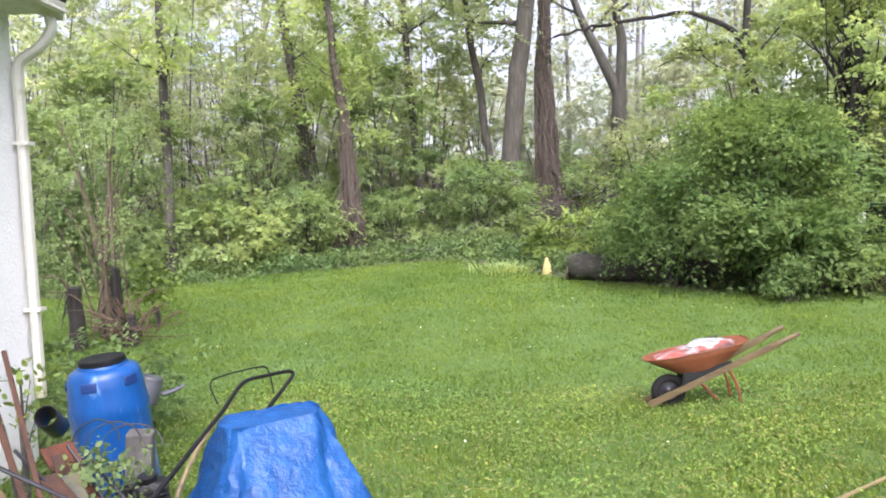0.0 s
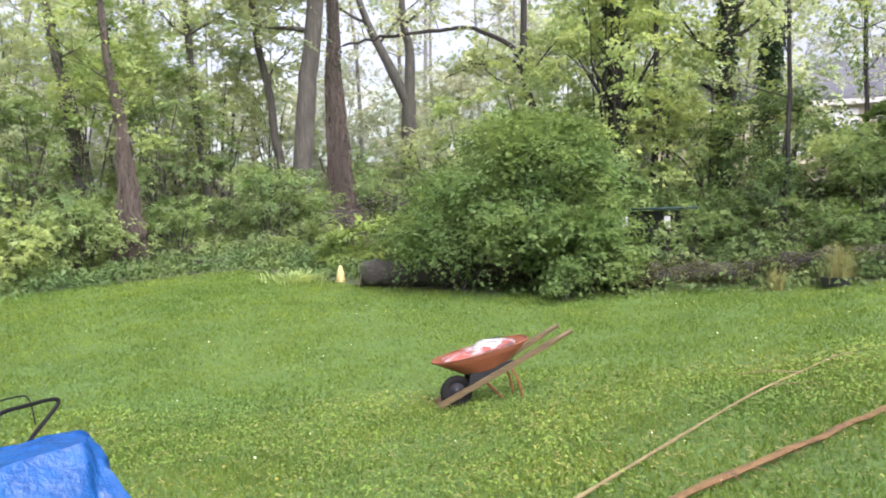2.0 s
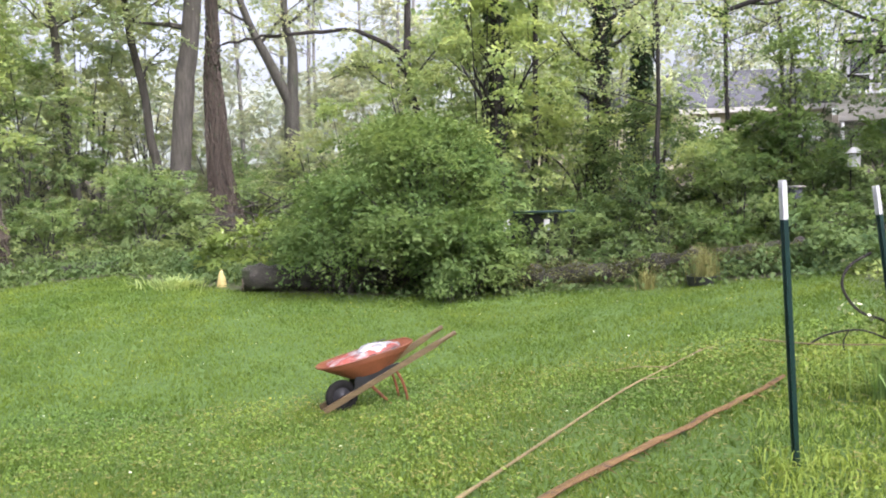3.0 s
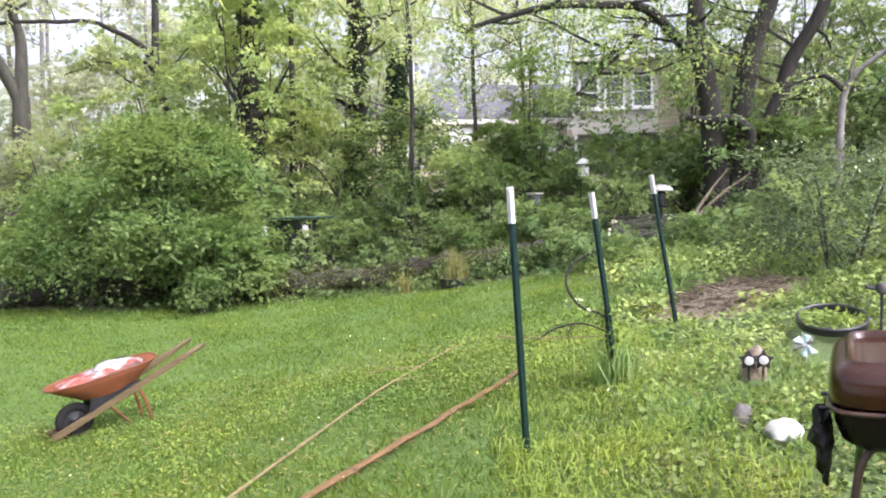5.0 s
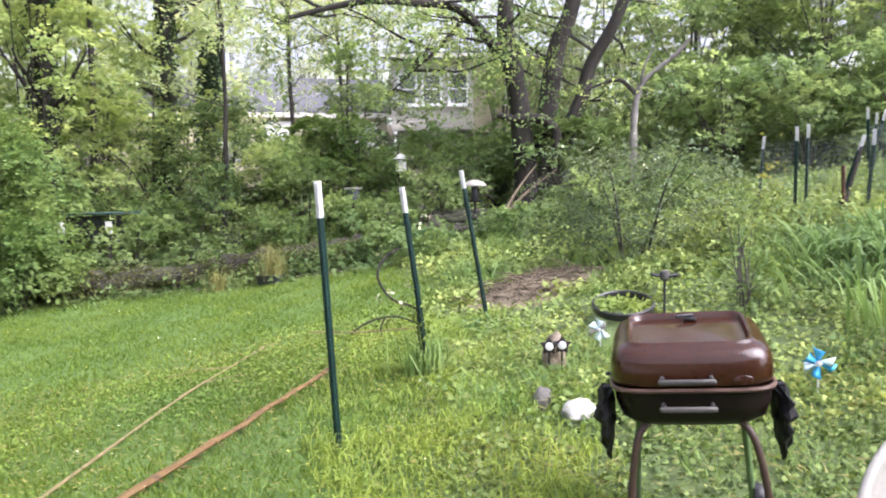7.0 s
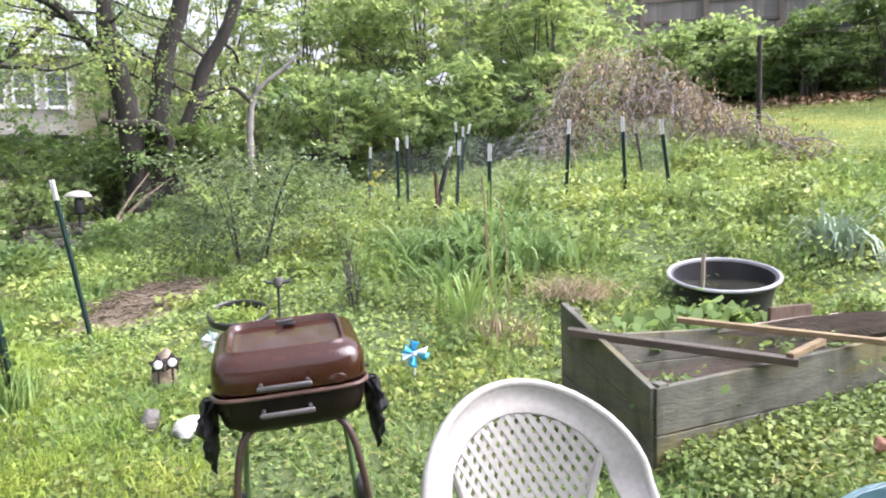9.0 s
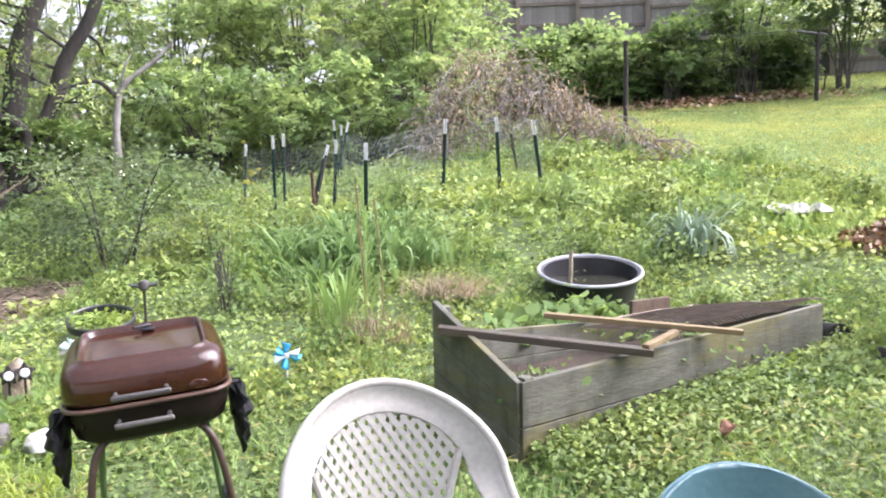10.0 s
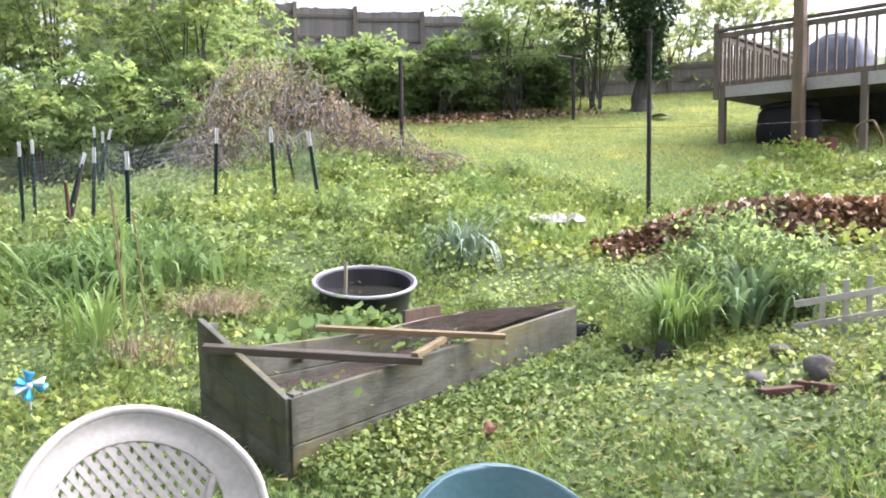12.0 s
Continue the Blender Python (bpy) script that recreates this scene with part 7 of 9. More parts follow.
base_h = ground_z(top[:, 0], top[:, 1])
v = rng.uniform(0, 1, n) ** 0.7
p = top.copy()
p[:, 0] += -0.9 * (1 - v) * (1 - 0.6 * u) + rng.normal(0, 0.22, n)
p[:, 1] += rng.normal(0, 0.2, n)
p[:, 2] = base_h + (top[:, 2] - base_h) * v + rng.normal(0, 0.13, n)
leaf_cloud("dead_vine", p, 0.085, VINE_DEAD, vm, 0.9, 0.5, 0.3)
g = Geo()
for k in range(380):
    j = rng.integers(0, n)
    a = Vector(p[j].tolist())
    d = Vector((rng.normal(-0.3, 0.3), rng.normal(-0.1, 0.4), -rng.uniform(0.3, 1.1)))
    g.tube(smooth_line([a, a + d * 0.5 + Vector((0, 0, 0.15)), a + d], 3), [0.01, 0.01, 0.009, 0.008, 0.007, 0.006, 0.005], 4)
part("vine", g, DEADWOOD, vm)
for x, y, top_z, text in ((13.43, -2.49, 3.51, "tall dark metal net post on the bank"), (9.39, -4.88, 3.25, "tall dark metal net post in the garden")):
    t = thing("net_post", text, "post", (x, y, gz(x, y)), group="net posts")
    part("pole", Geo().tube([(0, 0, -0.2), (0, 0, top_z - gz(x, y))], 0.036 if x > 12 else 0.028, 10), BARK_DARK, t)
    part("cap", Geo().lathe([(0.04, 0.0), (0.042, 0.03), (0.02, 0.045)], 12, pose(0, 0, top_z - gz(x, y)), cap_hi=True), BARK_DARK, t)
g = Geo()
nn = thing("deer_net", "fine black garden net hung between tall posts", "netting", (0, 0, 0))
for k in range(3):
    z = 2.1 + 0.55 * k
    g.tube(smooth_line([(14.5, 0.2, 3.0 + 0.2 * k), (13.43, -2.49, z + 0.35), (9.39, -4.88, z), (8.2, -6.6, z)], 6), 0.0016, 4)
part("cord", g, BLACK_PLASTIC, nn)

# ---- overgrowth behind the logs ----
for x, y, h, w, leaf in ((7.3, 14.1, 1.1, 1.6, LEAF_BUSH), (8.2, 13.3, 1.2, 1.7, LEAF_UNDER), (8.9, 12.6, 1.3, 1.6, LEAF_MID), (9.5, 11.9, 1.2, 1.7, LEAF_UNDER), (10.0, 11.0, 1.3, 1.7, LEAF_BUSH), (10.3, 10.1, 1.1, 1.6, LEAF_UNDER), (10.5, 9.2, 0.9, 1.4, LEAF_MID),
                      (10.9, 11.8, 1.7, 2.0, LEAF_UNDER), (9.9, 13.2, 1.9, 2.2, LEAF_DEEP), (8.9, 14.4, 1.9, 2.2, LEAF_MID), (11.6, 10.6, 1.5, 2.0, LEAF_MID), (12.0, 9.2, 1.2, 1.8, LEAF_UNDER), (9.0, 10.1, 0.35, 0.45, LEAF_UNDER),
                      (9.6, 8.5, 0.6, 0.9, LEAF_MID), (6.75, 13.1, 0.8, 0.8, LEAF_BUSH), (8.55, 11.3, 0.45, 0.5, LEAF_BUSH), (9.35, 9.55, 0.45, 0.45, LEAF_UNDER), (9.7, 7.6, 0.35, 1.35, LEAF_MID), (10.4, 6.3, 0.45, 1.4, LEAF_MID), (11.2, 5.6, 0.8, 1.3, LEAF_UNDER), (12.2, 5.2, 0.9, 1.5, LEAF_MID)):
    shrub("tangled leafy brambles beside the fallen logs", x, y, h, w, leaf, int(1500 * w), 0.085, "bramble", "brambles by the logs", 22, 5, flat=0.6)

# ---- logs, feeder and other things at the wood's edge ----
def log(pts, r, label, group="fallen logs"):
    b = pts[0]
    ob = thing("fallen_log", label, "log", (0, 0, 0), group=group)
    line = wobble(smooth_line(pts, 6), 0.02)
    n = len(line) - 1
    g = Geo().tube(line, [r * (1 - 0.25 * k / n) * (1 + 0.06 * math.sin(k * 1.7)) for k in range(n + 1)], 20)
    g.v = [tuple(Vector(p) + Vector((noise.noise(Vector(p) * 3.1), noise.noise(Vector(p) * 3.1 + Vector((7, 0, 0))), noise.noise(Vector(p) * 4.3))) * r * 0.5) for p in g.v]
    part("trunk", g, LOGBARK, ob)
    d = (line[1] - line[0]).normalized()
    part("cut_end", Geo().tube([line[0] - d * 0.012, line[0] + d * 0.01], r * 0.88, 14), LOGCUT, ob, "pale wet sawn end")


log([(x, y, gz(x, y) + 0.26) for x, y in ((2.45, 15.75), (3.4, 15.4), (4.3, 14.9), (5.4, 14.3))], 0.27, "thick fallen log with a wet pale end on the lawn's edge")
log([(x, y, gz(x, y) + 0.2) for x, y in ((6.55, 13.45), (7.4, 12.75), (8.2, 11.85), (8.7, 11.1))], 0.21, "mossy fallen log overgrown with leaves")
log([(x, y, gz(x, y) + 0.2) for x, y in ((8.75, 11.3), (9.15, 10.4), (9.6, 9.5), (9.9, 8.9))], 0.24, "thick dark fallen log beside the lawn")
log([(x, y, gz(x, y) + 0.12) for x, y in ((-1.8, 20.6), (-0.7, 20.9), (0.6, 21.2))], 0.15, "dark fallen log at the end of the lawn")
for k in range(9):
    x, y = 11.35 + rng.normal(0, 0.25), 8.15 + rng.normal(0, 0.45)
    z = gz(x, y) + 0.08 + 0.11 * (k % 3)
    log([(x - 0.2, y + 0.55, z), (x, y, z + 0.01), (x + 0.25, y - 0.55, z)], 0.07 + 0.015 * (k % 2), "short dark log in a low woodpile", "logs of the woodpile")
brush = thing("brush_pile", "heap of cut brown branches under the trees", "brush", (0, 0, 0), kind="stuff")
g = Geo()
for k in range(120):
    x, y = 4.3 + rng.normal(0, 0.9), 24.2 + rng.normal(0, 0.6)
    z = gz(x, y) + abs(rng.normal(0.5, 0.35))
    a, l = rng.uniform(0, 6.28), rng.uniform(0.5, 1.6)
    g.tube([(x, y, z), (x + l * math.cos(a), y + l * math.sin(a) * 0.6, z + rng.normal(0, 0.25))], [0.025, 0.01], 5)
part("branch_heap", g, BARK_RED, brush)
for k in range(3):
    t = thing("dead_branch", "pale bare dead branch leaning by the old tree", "branch", (0, 0, 0), group="dead branches")
    e = ((12.34, 7.28, 1.66), (12.31, 6.88, 1.56), (12.1, 7.5, 0.95))[k]
    part("branch", Geo().tube(smooth_line([(11.31, 7.42, 0.7), ((11.31 + e[0]) / 2, (7.42 + e[1]) / 2, (0.75 + e[2]) / 2 + 0.04), e], 5), [0.034 - 0.0025 * q for q in range(11)], 7), TWIG_BROWN if k < 2 else BARK_DARK, t)
t = thing("dead_tree", "broken grey dead tree with a forked top", "tree", (0, 0, 0))
part("trunk", Geo().tube(smooth_line([(13.4, 5.96, 0.7), (13.4, 5.96, 2.08), (13.42, 5.91, 2.8), (13.49, 5.76, 3.12), (13.65, 5.34, 3.47), (13.75, 5.1, 3.75)], 4), [(0.075 - 0.0025 * q) * (1 + 0.12 * math.sin(q * 2.3)) for q in range(21)], 9), DEADWOOD, t)
part("snag", Geo().tube(smooth_line([(13.45, 5.84, 3.0), (13.35, 5.75, 3.3), (13.4, 5.6, 3.62)], 4), [0.035 - 0.003 * q for q in range(9)], 6), DEADWOOD, t)
part("limb", Geo().tube(smooth_line([(13.42, 5.91, 2.84), (13.3, 6.18, 3.1), (13.14, 6.52, 3.02), (13.0, 6.8, 2.9)], 4), [0.045 - 0.0025 * q for q in range(13)], 7), BARK_DARK, t)
t = thing("fence_rail", "long dark fallen pole behind the shrubs", "pole", (0, 0, 0))
part("pole", Geo().tube(smooth_line([(14.55, 7.56, 2.05), (14.88, 6.89, 1.91), (15.28, 5.93, 1.95), (15.68, 4.72, 1.93)], 5), 0.06, 8), BARK_DARK, t)
for x, y in ((14.6, 7.4), (15.6, 4.9)):
    t = thing("fence_stub", "dark post stub carrying the fallen pole", "post", (x, y, gz(x, y)), group="post stubs")
    part("post", Geo().tube([(0, 0, -0.1), (0, 0, 2.0 - gz(x, y))], 0.06, 8), BARK_DARK, t)


def old_tree():
    base = (13.2, 7.8, gz(13.2, 7.8) - 0.15)
    ob = thing("tree", "old dark three-stemmed tree with a broken limb", "tree", base, group="trees of the wood")
    g = Geo()
    a = smooth_line([(13.05, 7.9, base[2]), (13.03, 7.92, 1.47), (12.95, 8.06, 3.03), (12.84, 8.23, 4.06), (12.84, 8.23, 4.9), (12.9, 8.3, 8.5)], 5)
    b = smooth_line([(13.4, 7.75, base[2]), (13.39, 7.77, 1.47), (13.44, 7.69, 2.73), (13.52, 7.53, 3.85), (13.67, 7.25, 4.8), (14.0, 6.8, 8)], 5)
    c = smooth_line([(13.5, 7.7, 1.3), (13.8, 7.5, 2.2), (14.03, 7.3, 2.89), (14.12, 7.13, 3.57), (14.38, 6.59, 4.75), (15, 6, 8)], 5)
    for line, r in ((a, 0.24), (b, 0.24), (c, 0.18)):
        g.tube(line, [r * (1.25 if k < 2 else 1) * (1 - 0.02 * k) for k in range(len(line))], 11)
    g.tube(smooth_line([(12.55, 8.25, 2.58), (12.73, 7.98, 2.5), (12.96, 7.59, 2.5), (13.11, 7.33, 2.25), (13.09, 7.37, 1.9)], 4), [0.05, 0.06, 0.065, 0.07, 0.075, 0.075, 0.08, 0.08, 0.085, 0.09, 0.09, 0.09, 0.085, 0.08, 0.07, 0.06, 0.04], 9)
    tips = []
    low = smooth_line([(12.84, 8.23, 3.65), (12.48, 8.36, 3.93), (11.88, 8.62, 4.43), (11.21, 9.11, 4.5), (10.44, 9.48, 4.45), (9.94, 10.0, 4.31), (9.5, 10.4, 4.15)], 4)
    g.tube(low, [0.11 - 0.003 * k for k in range(len(low))], 8)
    low2 = smooth_line([(11.91, 8.58, 4.2), (11.64, 8.95, 3.7), (11.38, 9.27, 3.36), (11.15, 9.54, 3.02)], 4)
    g.tube(low2, [0.05 - 0.003 * k for k in range(len(low2))], 6)
    for line in (a[14:], b[12:], c[10:], low[6:], low2[4:]):
        for k in range(0, len(line), 2):
            an = rng.uniform(0, 6.28)
            branch(g, line[k], (math.cos(an), math.sin(an), rng.uniform(-0.25, 0.4)), rng.uniform(1.0, 2.0), 0.035, tips, 1)
    part("trunk", g, BARK_DARK, ob, world_at=base)
    crown_sprays("crown", [q for q in tips if q.z > 2.8 and math.hypot(q.x - 13.2, q.y - 7.8) > 0.9], 8500, 0.2, 0.08, LEAF_LIGHT, ob, base, 12, 0.35, False, 0.5)
    hang = leaves_at([q for q in tips if q.z > 3.3], 420, 0.2, 1.0) - np.array(base)
    hang[:, 2] -= rng.uniform(0, 1.0, len(hang)) ** 2 * 0.8
    way = rng.normal(0, 0.25, (len(hang), 3)) + np.array([0, 0, -1.0])
    spray_cloud("spray", hang, way, 16, 0.75, 0.075, LEAF_MID, ob, 0.1)


old_tree()

fd = thing("bird_feeder", "hanging bird feeder with a white dome on a pole", "bird feeder", (11.37, 7.94, gz(11.37, 7.94)))
z = 1.29 - gz(11.37, 7.94)
part("pole", Geo().tube([(0, 0, 0), (0, 0, z)], 0.018, 8), BLACK_METAL, fd)
part("dome", Geo().lathe([(0.2, z), (0.19, z + 0.03), (0.14, z + 0.075), (0.06, z + 0.1), (0.0, z + 0.105)], 28), WHITE_PLASTIC, fd, "white weather dome", solid=0.006)
part("seed_tube", Geo().lathe([(0.07, z - 0.24), (0.075, z - 0.23), (0.06, z - 0.02), (0.05, z)], 20, cap_lo=True), BLACK_METAL, fd)
part("tray", Geo().lathe([(0.12, z - 0.27), (0.14, z - 0.24), (0.13, z - 0.24), (0.05, z - 0.26)], 24, cap_lo=True), BLACK_METAL, fd)
bb = thing("bird_house", "small grey bird house on a pole in the shrubs", "bird house", (10.73, 10.19, gz(10.73, 10.19)))
z = 1.2 - gz(10.73, 10.19)
part("pole", Geo().tube([(0, 0, 0), (0, 0, z - 0.1)], 0.02, 8), BARK_DARK, bb)
part("box", Geo().box(0.16, 0.16, 0.2, pose(0, 0, z - 0.05)), GREY_PLASTIC, bb, smooth=False, bevel=0.01)
part("roof", Geo().box(0.24, 0.24, 0.03, pose(0, 0, z + 0.07)), WHITE_PLASTIC, bb, smooth=False, bevel=0.008)
bl = thing("hanging_lantern", "white hanging garden lantern in the shrubs", "lantern", (11.66, 9.83, gz(11.66, 9.83)))
z = 1.7 - gz(11.66, 9.83)
part("pole", Geo().tube([(0.02, 0.08, 0), (0.02, 0.08, z + 0.35), (0, 0, z + 0.4)], 0.012, 8), BARK_DARK, bl)
part("shade", Geo().lathe([(0.07, z - 0.13), (0.1, z - 0.12), (0.1, z + 0.07), (0.07, z + 0.075), (0.07, z + 0.1), (0.15, z + 0.1), (0.04, z + 0.2), (0.0, z + 0.21)], 6, cap_lo=True), POST_WHITE, bl)
ht = thing("garden_bench", "old white-posted bench frame hidden in the shrubs", "bench", (7.7, 13.9, gz(7.7, 13.9)), -30)
z = 0.88 - gz(7.7, 13.9)
part("top", Geo().box(1.2, 0.4, 0.04, pose(0.3, 0, z)), POST_GREEN, ht, smooth=False, bevel=0.01)
for x in (-0.42, 0.35):
    part("post", Geo().box(0.11, 0.09, 0.22, pose(x, -0.22, z - 0.25)), POST_WHITE, ht, "white post", smooth=False, bevel=0.006)
    part("leg", Geo().box(0.07, 0.07, z - 0.4, pose(x, -0.2, (z - 0.4) / 2)), BARK_DARK, ht, smooth=False)
part("back_panel", Geo().box(1.0, 0.03, 0.5, pose(0.1, 0.15, z - 0.3)), BLACK_PLASTIC, ht, smooth=False)
DRY_GRASS = leaf_mat("dry_grass", (0.2, 0.2, 0.08), (0.28, 0.27, 0.11), (0.36, 0.34, 0.15), 0.3)
tr = thing("planter_tray", "black tray with a tall tuft of dry grass", "tray", (8.49, 9.82, gz(8.49, 9.82)), 30)
part("tray", Geo().loft([oval(0.34, 0.2, 0.0), oval(0.37, 0.22, 0.14), oval(0.35, 0.2, 0.14), oval(0.33, 0.19, 0.04)], cap_hi=True), BLACK_PLASTIC, tr)
blade_cloud("tuft", rng.normal(0, 1, (320, 3)) * np.array([0.13, 0.09, 0]) + np.array([0, 0, 0.05]), 0.5, 0.012, 0.15, DRY_GRASS, tr)
clump("grass_clump", "dry upright grass beside the tray", 7.95, 10.5, 140, 0.1, 0.4, 0.012, 0.2, DRY_GRASS)
gn = thing("garden_cone", "small yellow clay cone ornament on the lawn's edge", "ornament", (2.16, 16.79, gz(2.16, 16.79)))
part("cone", Geo().lathe([(0.09, 0.0), (0.1, 0.02), (0.085, 0.12), (0.07, 0.2), (0.05, 0.28), (0.02, 0.34), (0, 0.35)], 20, cap_lo=True), YELLOW_CLAY, gn)
clump("iris_clump", "pale strap leaves beside the cone ornament", 1.3, 17.3, 260, 0.45, 0.3, 0.03, 0.9, LEAF_LIGHT)
shrub("flowering shrub with white flower heads at the lawn's end", 3.2, 18.6, 1.3, 2.4, LEAF_LIME, 4200, 0.11, "flowering_shrub", "shrubs at the lawn's end", 16, 6)
wf = thing("white_flower_heads", "scattered white flower heads", "flowers", (3.2, 18.6, gz(3.2, 18.6)), kind="stuff")
leaf_cloud("petal", rng.normal(0, 1, (140, 3)) * np.array([0.6, 0.5, 0.2]) + np.array([0, -0.2, 0.9]), 0.05, LEAF_WHITE, wf)
# ---- board fence on the bank ----
def fence_bay(a, b, lo, hi, boards, label, post_mat, board_mat):
    """One bay: a post, three rails and upright boards."""
    ob = thing("fence_bay", label, "fence", (0, 0, 0), group="bays of the board fence")
    a, b = Vector(a), Vector(b)
    d = (b - a).normalized()
    ang = math.degrees(math.atan2(d.y, d.x))
    out = Vector((-d.y, d.x, 0)) * 0.06
    if out.x > 0:
        out = -out
    part("post", Geo().box(0.13, 0.13, hi - lo + 0.2, pose(a.x + out.x, a.y + out.y, (lo + hi) / 2 + 0.05, 0, 0, ang)), post_mat, ob, smooth=False, bevel=0.008)
    for f in (0.12, 0.5, 0.86):
        z = lo + (hi - lo) * f
        part("rail", beam(Geo(), (a.x + out.x * 0.6, a.y + out.y * 0.6, z), (b.x + out.x * 0.6, b.y + out.y * 0.6, z), 0.04, 0.09), post_mat, ob, smooth=False)
    w = (b - a).length / boards
    me = None
    for k in range(boards):
        p = a.lerp(b, (k + 0.5) / boards)
        if me is None:
            first = part("board", Geo().box(w * 0.99, 0.02, hi - lo), board_mat, ob, smooth=False)
            me = first.data
        else:
            first = new("board", me)
            first.parent = ob
        first.matrix_basis = pose(p.x, p.y, (lo + hi) / 2 + rng.normal(0, 0.012), rng.normal(0, 0.4), 0, ang)


pts = [(24.7, 4.6), (24.75, 2.6), (24.8, 0.6), (24.75, -1.4), (24.65, -3.2), (24.3, -5.2), (23.8, -7.2)]
tops = (6.75, 6.8, 6.85, 6.75, 6.65, 6.5)
for (a, b), hi in zip(zip(pts, pts[1:]), tops):
    fence_bay((*a, 0), (*b, 0), hi - 1.75, hi, 13, "grey weathered board fence above the bank", FENCE_BROWN, FENCE_GREY)
pts = [(24.3, 2.8), (24.4, 0.2), (24.2, -2.4), (23.7, -5.0), (23.1, -7.4), (22.6, -9.8), (22.0, -12.2), (21.2, -14.4)]
for a, b in zip(pts, pts[1:]):
    lo = gz(*a) - 0.1
    if a[1] < -9:
        fence_bay((*a, 0), (*b, 0), lo, lo + 1.0, 15, "low weathered board fence at the end of the slope", FENCE_BROWN, FENCE_GREY)
        continue
    # Boards darkened in colour for the shade behind the shrubs.
    fence_bay((*a, 0), (*b, 0), lo, lo + 1.7, 15, "board fence at the bank's foot, shade painted into its boards", FENCE_BROWN, surface("fence_board_in_shade", (0.028, 0.029, 0.03), (0.065, 0.064, 0.062), 0.85, 2, 25, 0.5, stretch=(5, 5, 0.5), vary=0.25) if a == pts[0] else bpy.data.materials["fence_board_in_shade"])
for az, d, h, w, leaf in ((92, 22.5, 1.8, 2.8, LEAF_MID), (97.5, 22.6, 2.3, 2.4, LEAF_UNDER), (100.5, 21.8, 0.9, 1.8, LEAF_MID), (101, 21.6, 1.9, 2.4, LEAF_UNDER), (103.5, 21.4, 2.1, 2.2, LEAF_MID), (95, 21.8, 2.2, 2.4, LEAF_UNDER), (107, 22.5, 1.9, 2.4, LEAF_MID), (110.5, 22.3, 1.5, 2.0, LEAF_DEEP)):
    shrub("green shrub grown against the board fence", *polar(az, d), h, w, leaf, 5000, 0.12, "shrub", "shrubs along the fence", 16)
shrub("tall thicket of dark ivy against the board fence", 19.99, -8.97, 4.2, 3.0, LEAF_DEEP, 9000, 0.11, "shrub", "shrubs along the fence", 40, 4, lo=0.3)
shrub("tall pale-leaved shrub against the board fence", 20.77, -6.98, 3.4, 3.1, LEAF_UNDER, 8000, 0.1, "shrub", "shrubs along the fence", 30, 5, lo=0.25)
litter = thing("leaf_litter", "strip of brown fallen leaves below the fence", "leaves", (0, 0, 0), kind="stuff")
n = 1500
az, d = rng.normal(106, 4, n), rng.normal(20.8, 0.45, n)
x, y = d * np.sin(np.radians(az)), d * np.cos(np.radians(az))
leaf_cloud("dead_leaf", np.stack([x, y, ground_z(x, y) + rng.uniform(0, 0.1, n)], 1), 0.11, LEAF_DEAD, litter, 0, 0.5, 0.8)
for x, y, s in ((19.6, -6.2, 0.5), (17.2, -9.3, 0.55)):
    t = thing("paper_scrap", "white scrap of paper on the grass", "scrap", (x, y, gz(x, y) + 0.03), 30, group="scraps on the grass")
    part("sheet", Geo().sheet(lambda u, v: (s * (u - 0.5), 0.35 * (v - 0.5), 0.06 + 0.05 * math.sin(4 * u) * v), 6, 4), WHITE_PLASTIC, t, solid=0.006)

cl = thing("clothes_post", "grey metal clothesline post with a crossbar", "post", (18.35, -7.62, gz(18.35, -7.62)), -70)
h = 4.44 - gz(18.35, -7.62)
part("pole", Geo().tube([(0, 0, -0.1), (0, 0, h)], 0.045, 10), BARK_DARK, cl)
part("crossbar", Geo().tube([(-0.55, 0, h - 0.02), (0.25, 0, h - 0.06)], 0.03, 10), ALU, cl)
part("line", Geo().tube([(-0.5, 0, h), (-6.5, 6.0, h + 0.2)], 0.006, 4), ALU, cl)

tree("slim trunk muffled in dark ivy by the fence", [(18.95, -9.7), (18.8, -9.75, 4.4), (18.7, -9.76, 6.5), (18.7, -9.8, 9)], 0.26, BARK, LEAF_MID, 0, 0.1, 0, (4, 6), 1, ivy=0)
iv = thing("ivy_column", "bushy dark ivy hanging round the trunk", "ivy", (18.75, -9.75, 0), kind="stuff")
n = 9000
zz = rng.uniform(4.0, 9.0, n)
a, q = rng.uniform(0, 6.28, n), rng.uniform(0.15, 1.0, n) ** 0.6 * (0.5 + 0.22 * np.sin(zz * 2.3) + 0.16 * (zz - 4))
leaf_cloud("ivy", np.stack([q * np.cos(a), q * np.sin(a), zz], 1), 0.12, LEAF_IVY, iv, 0.6, 0.4)

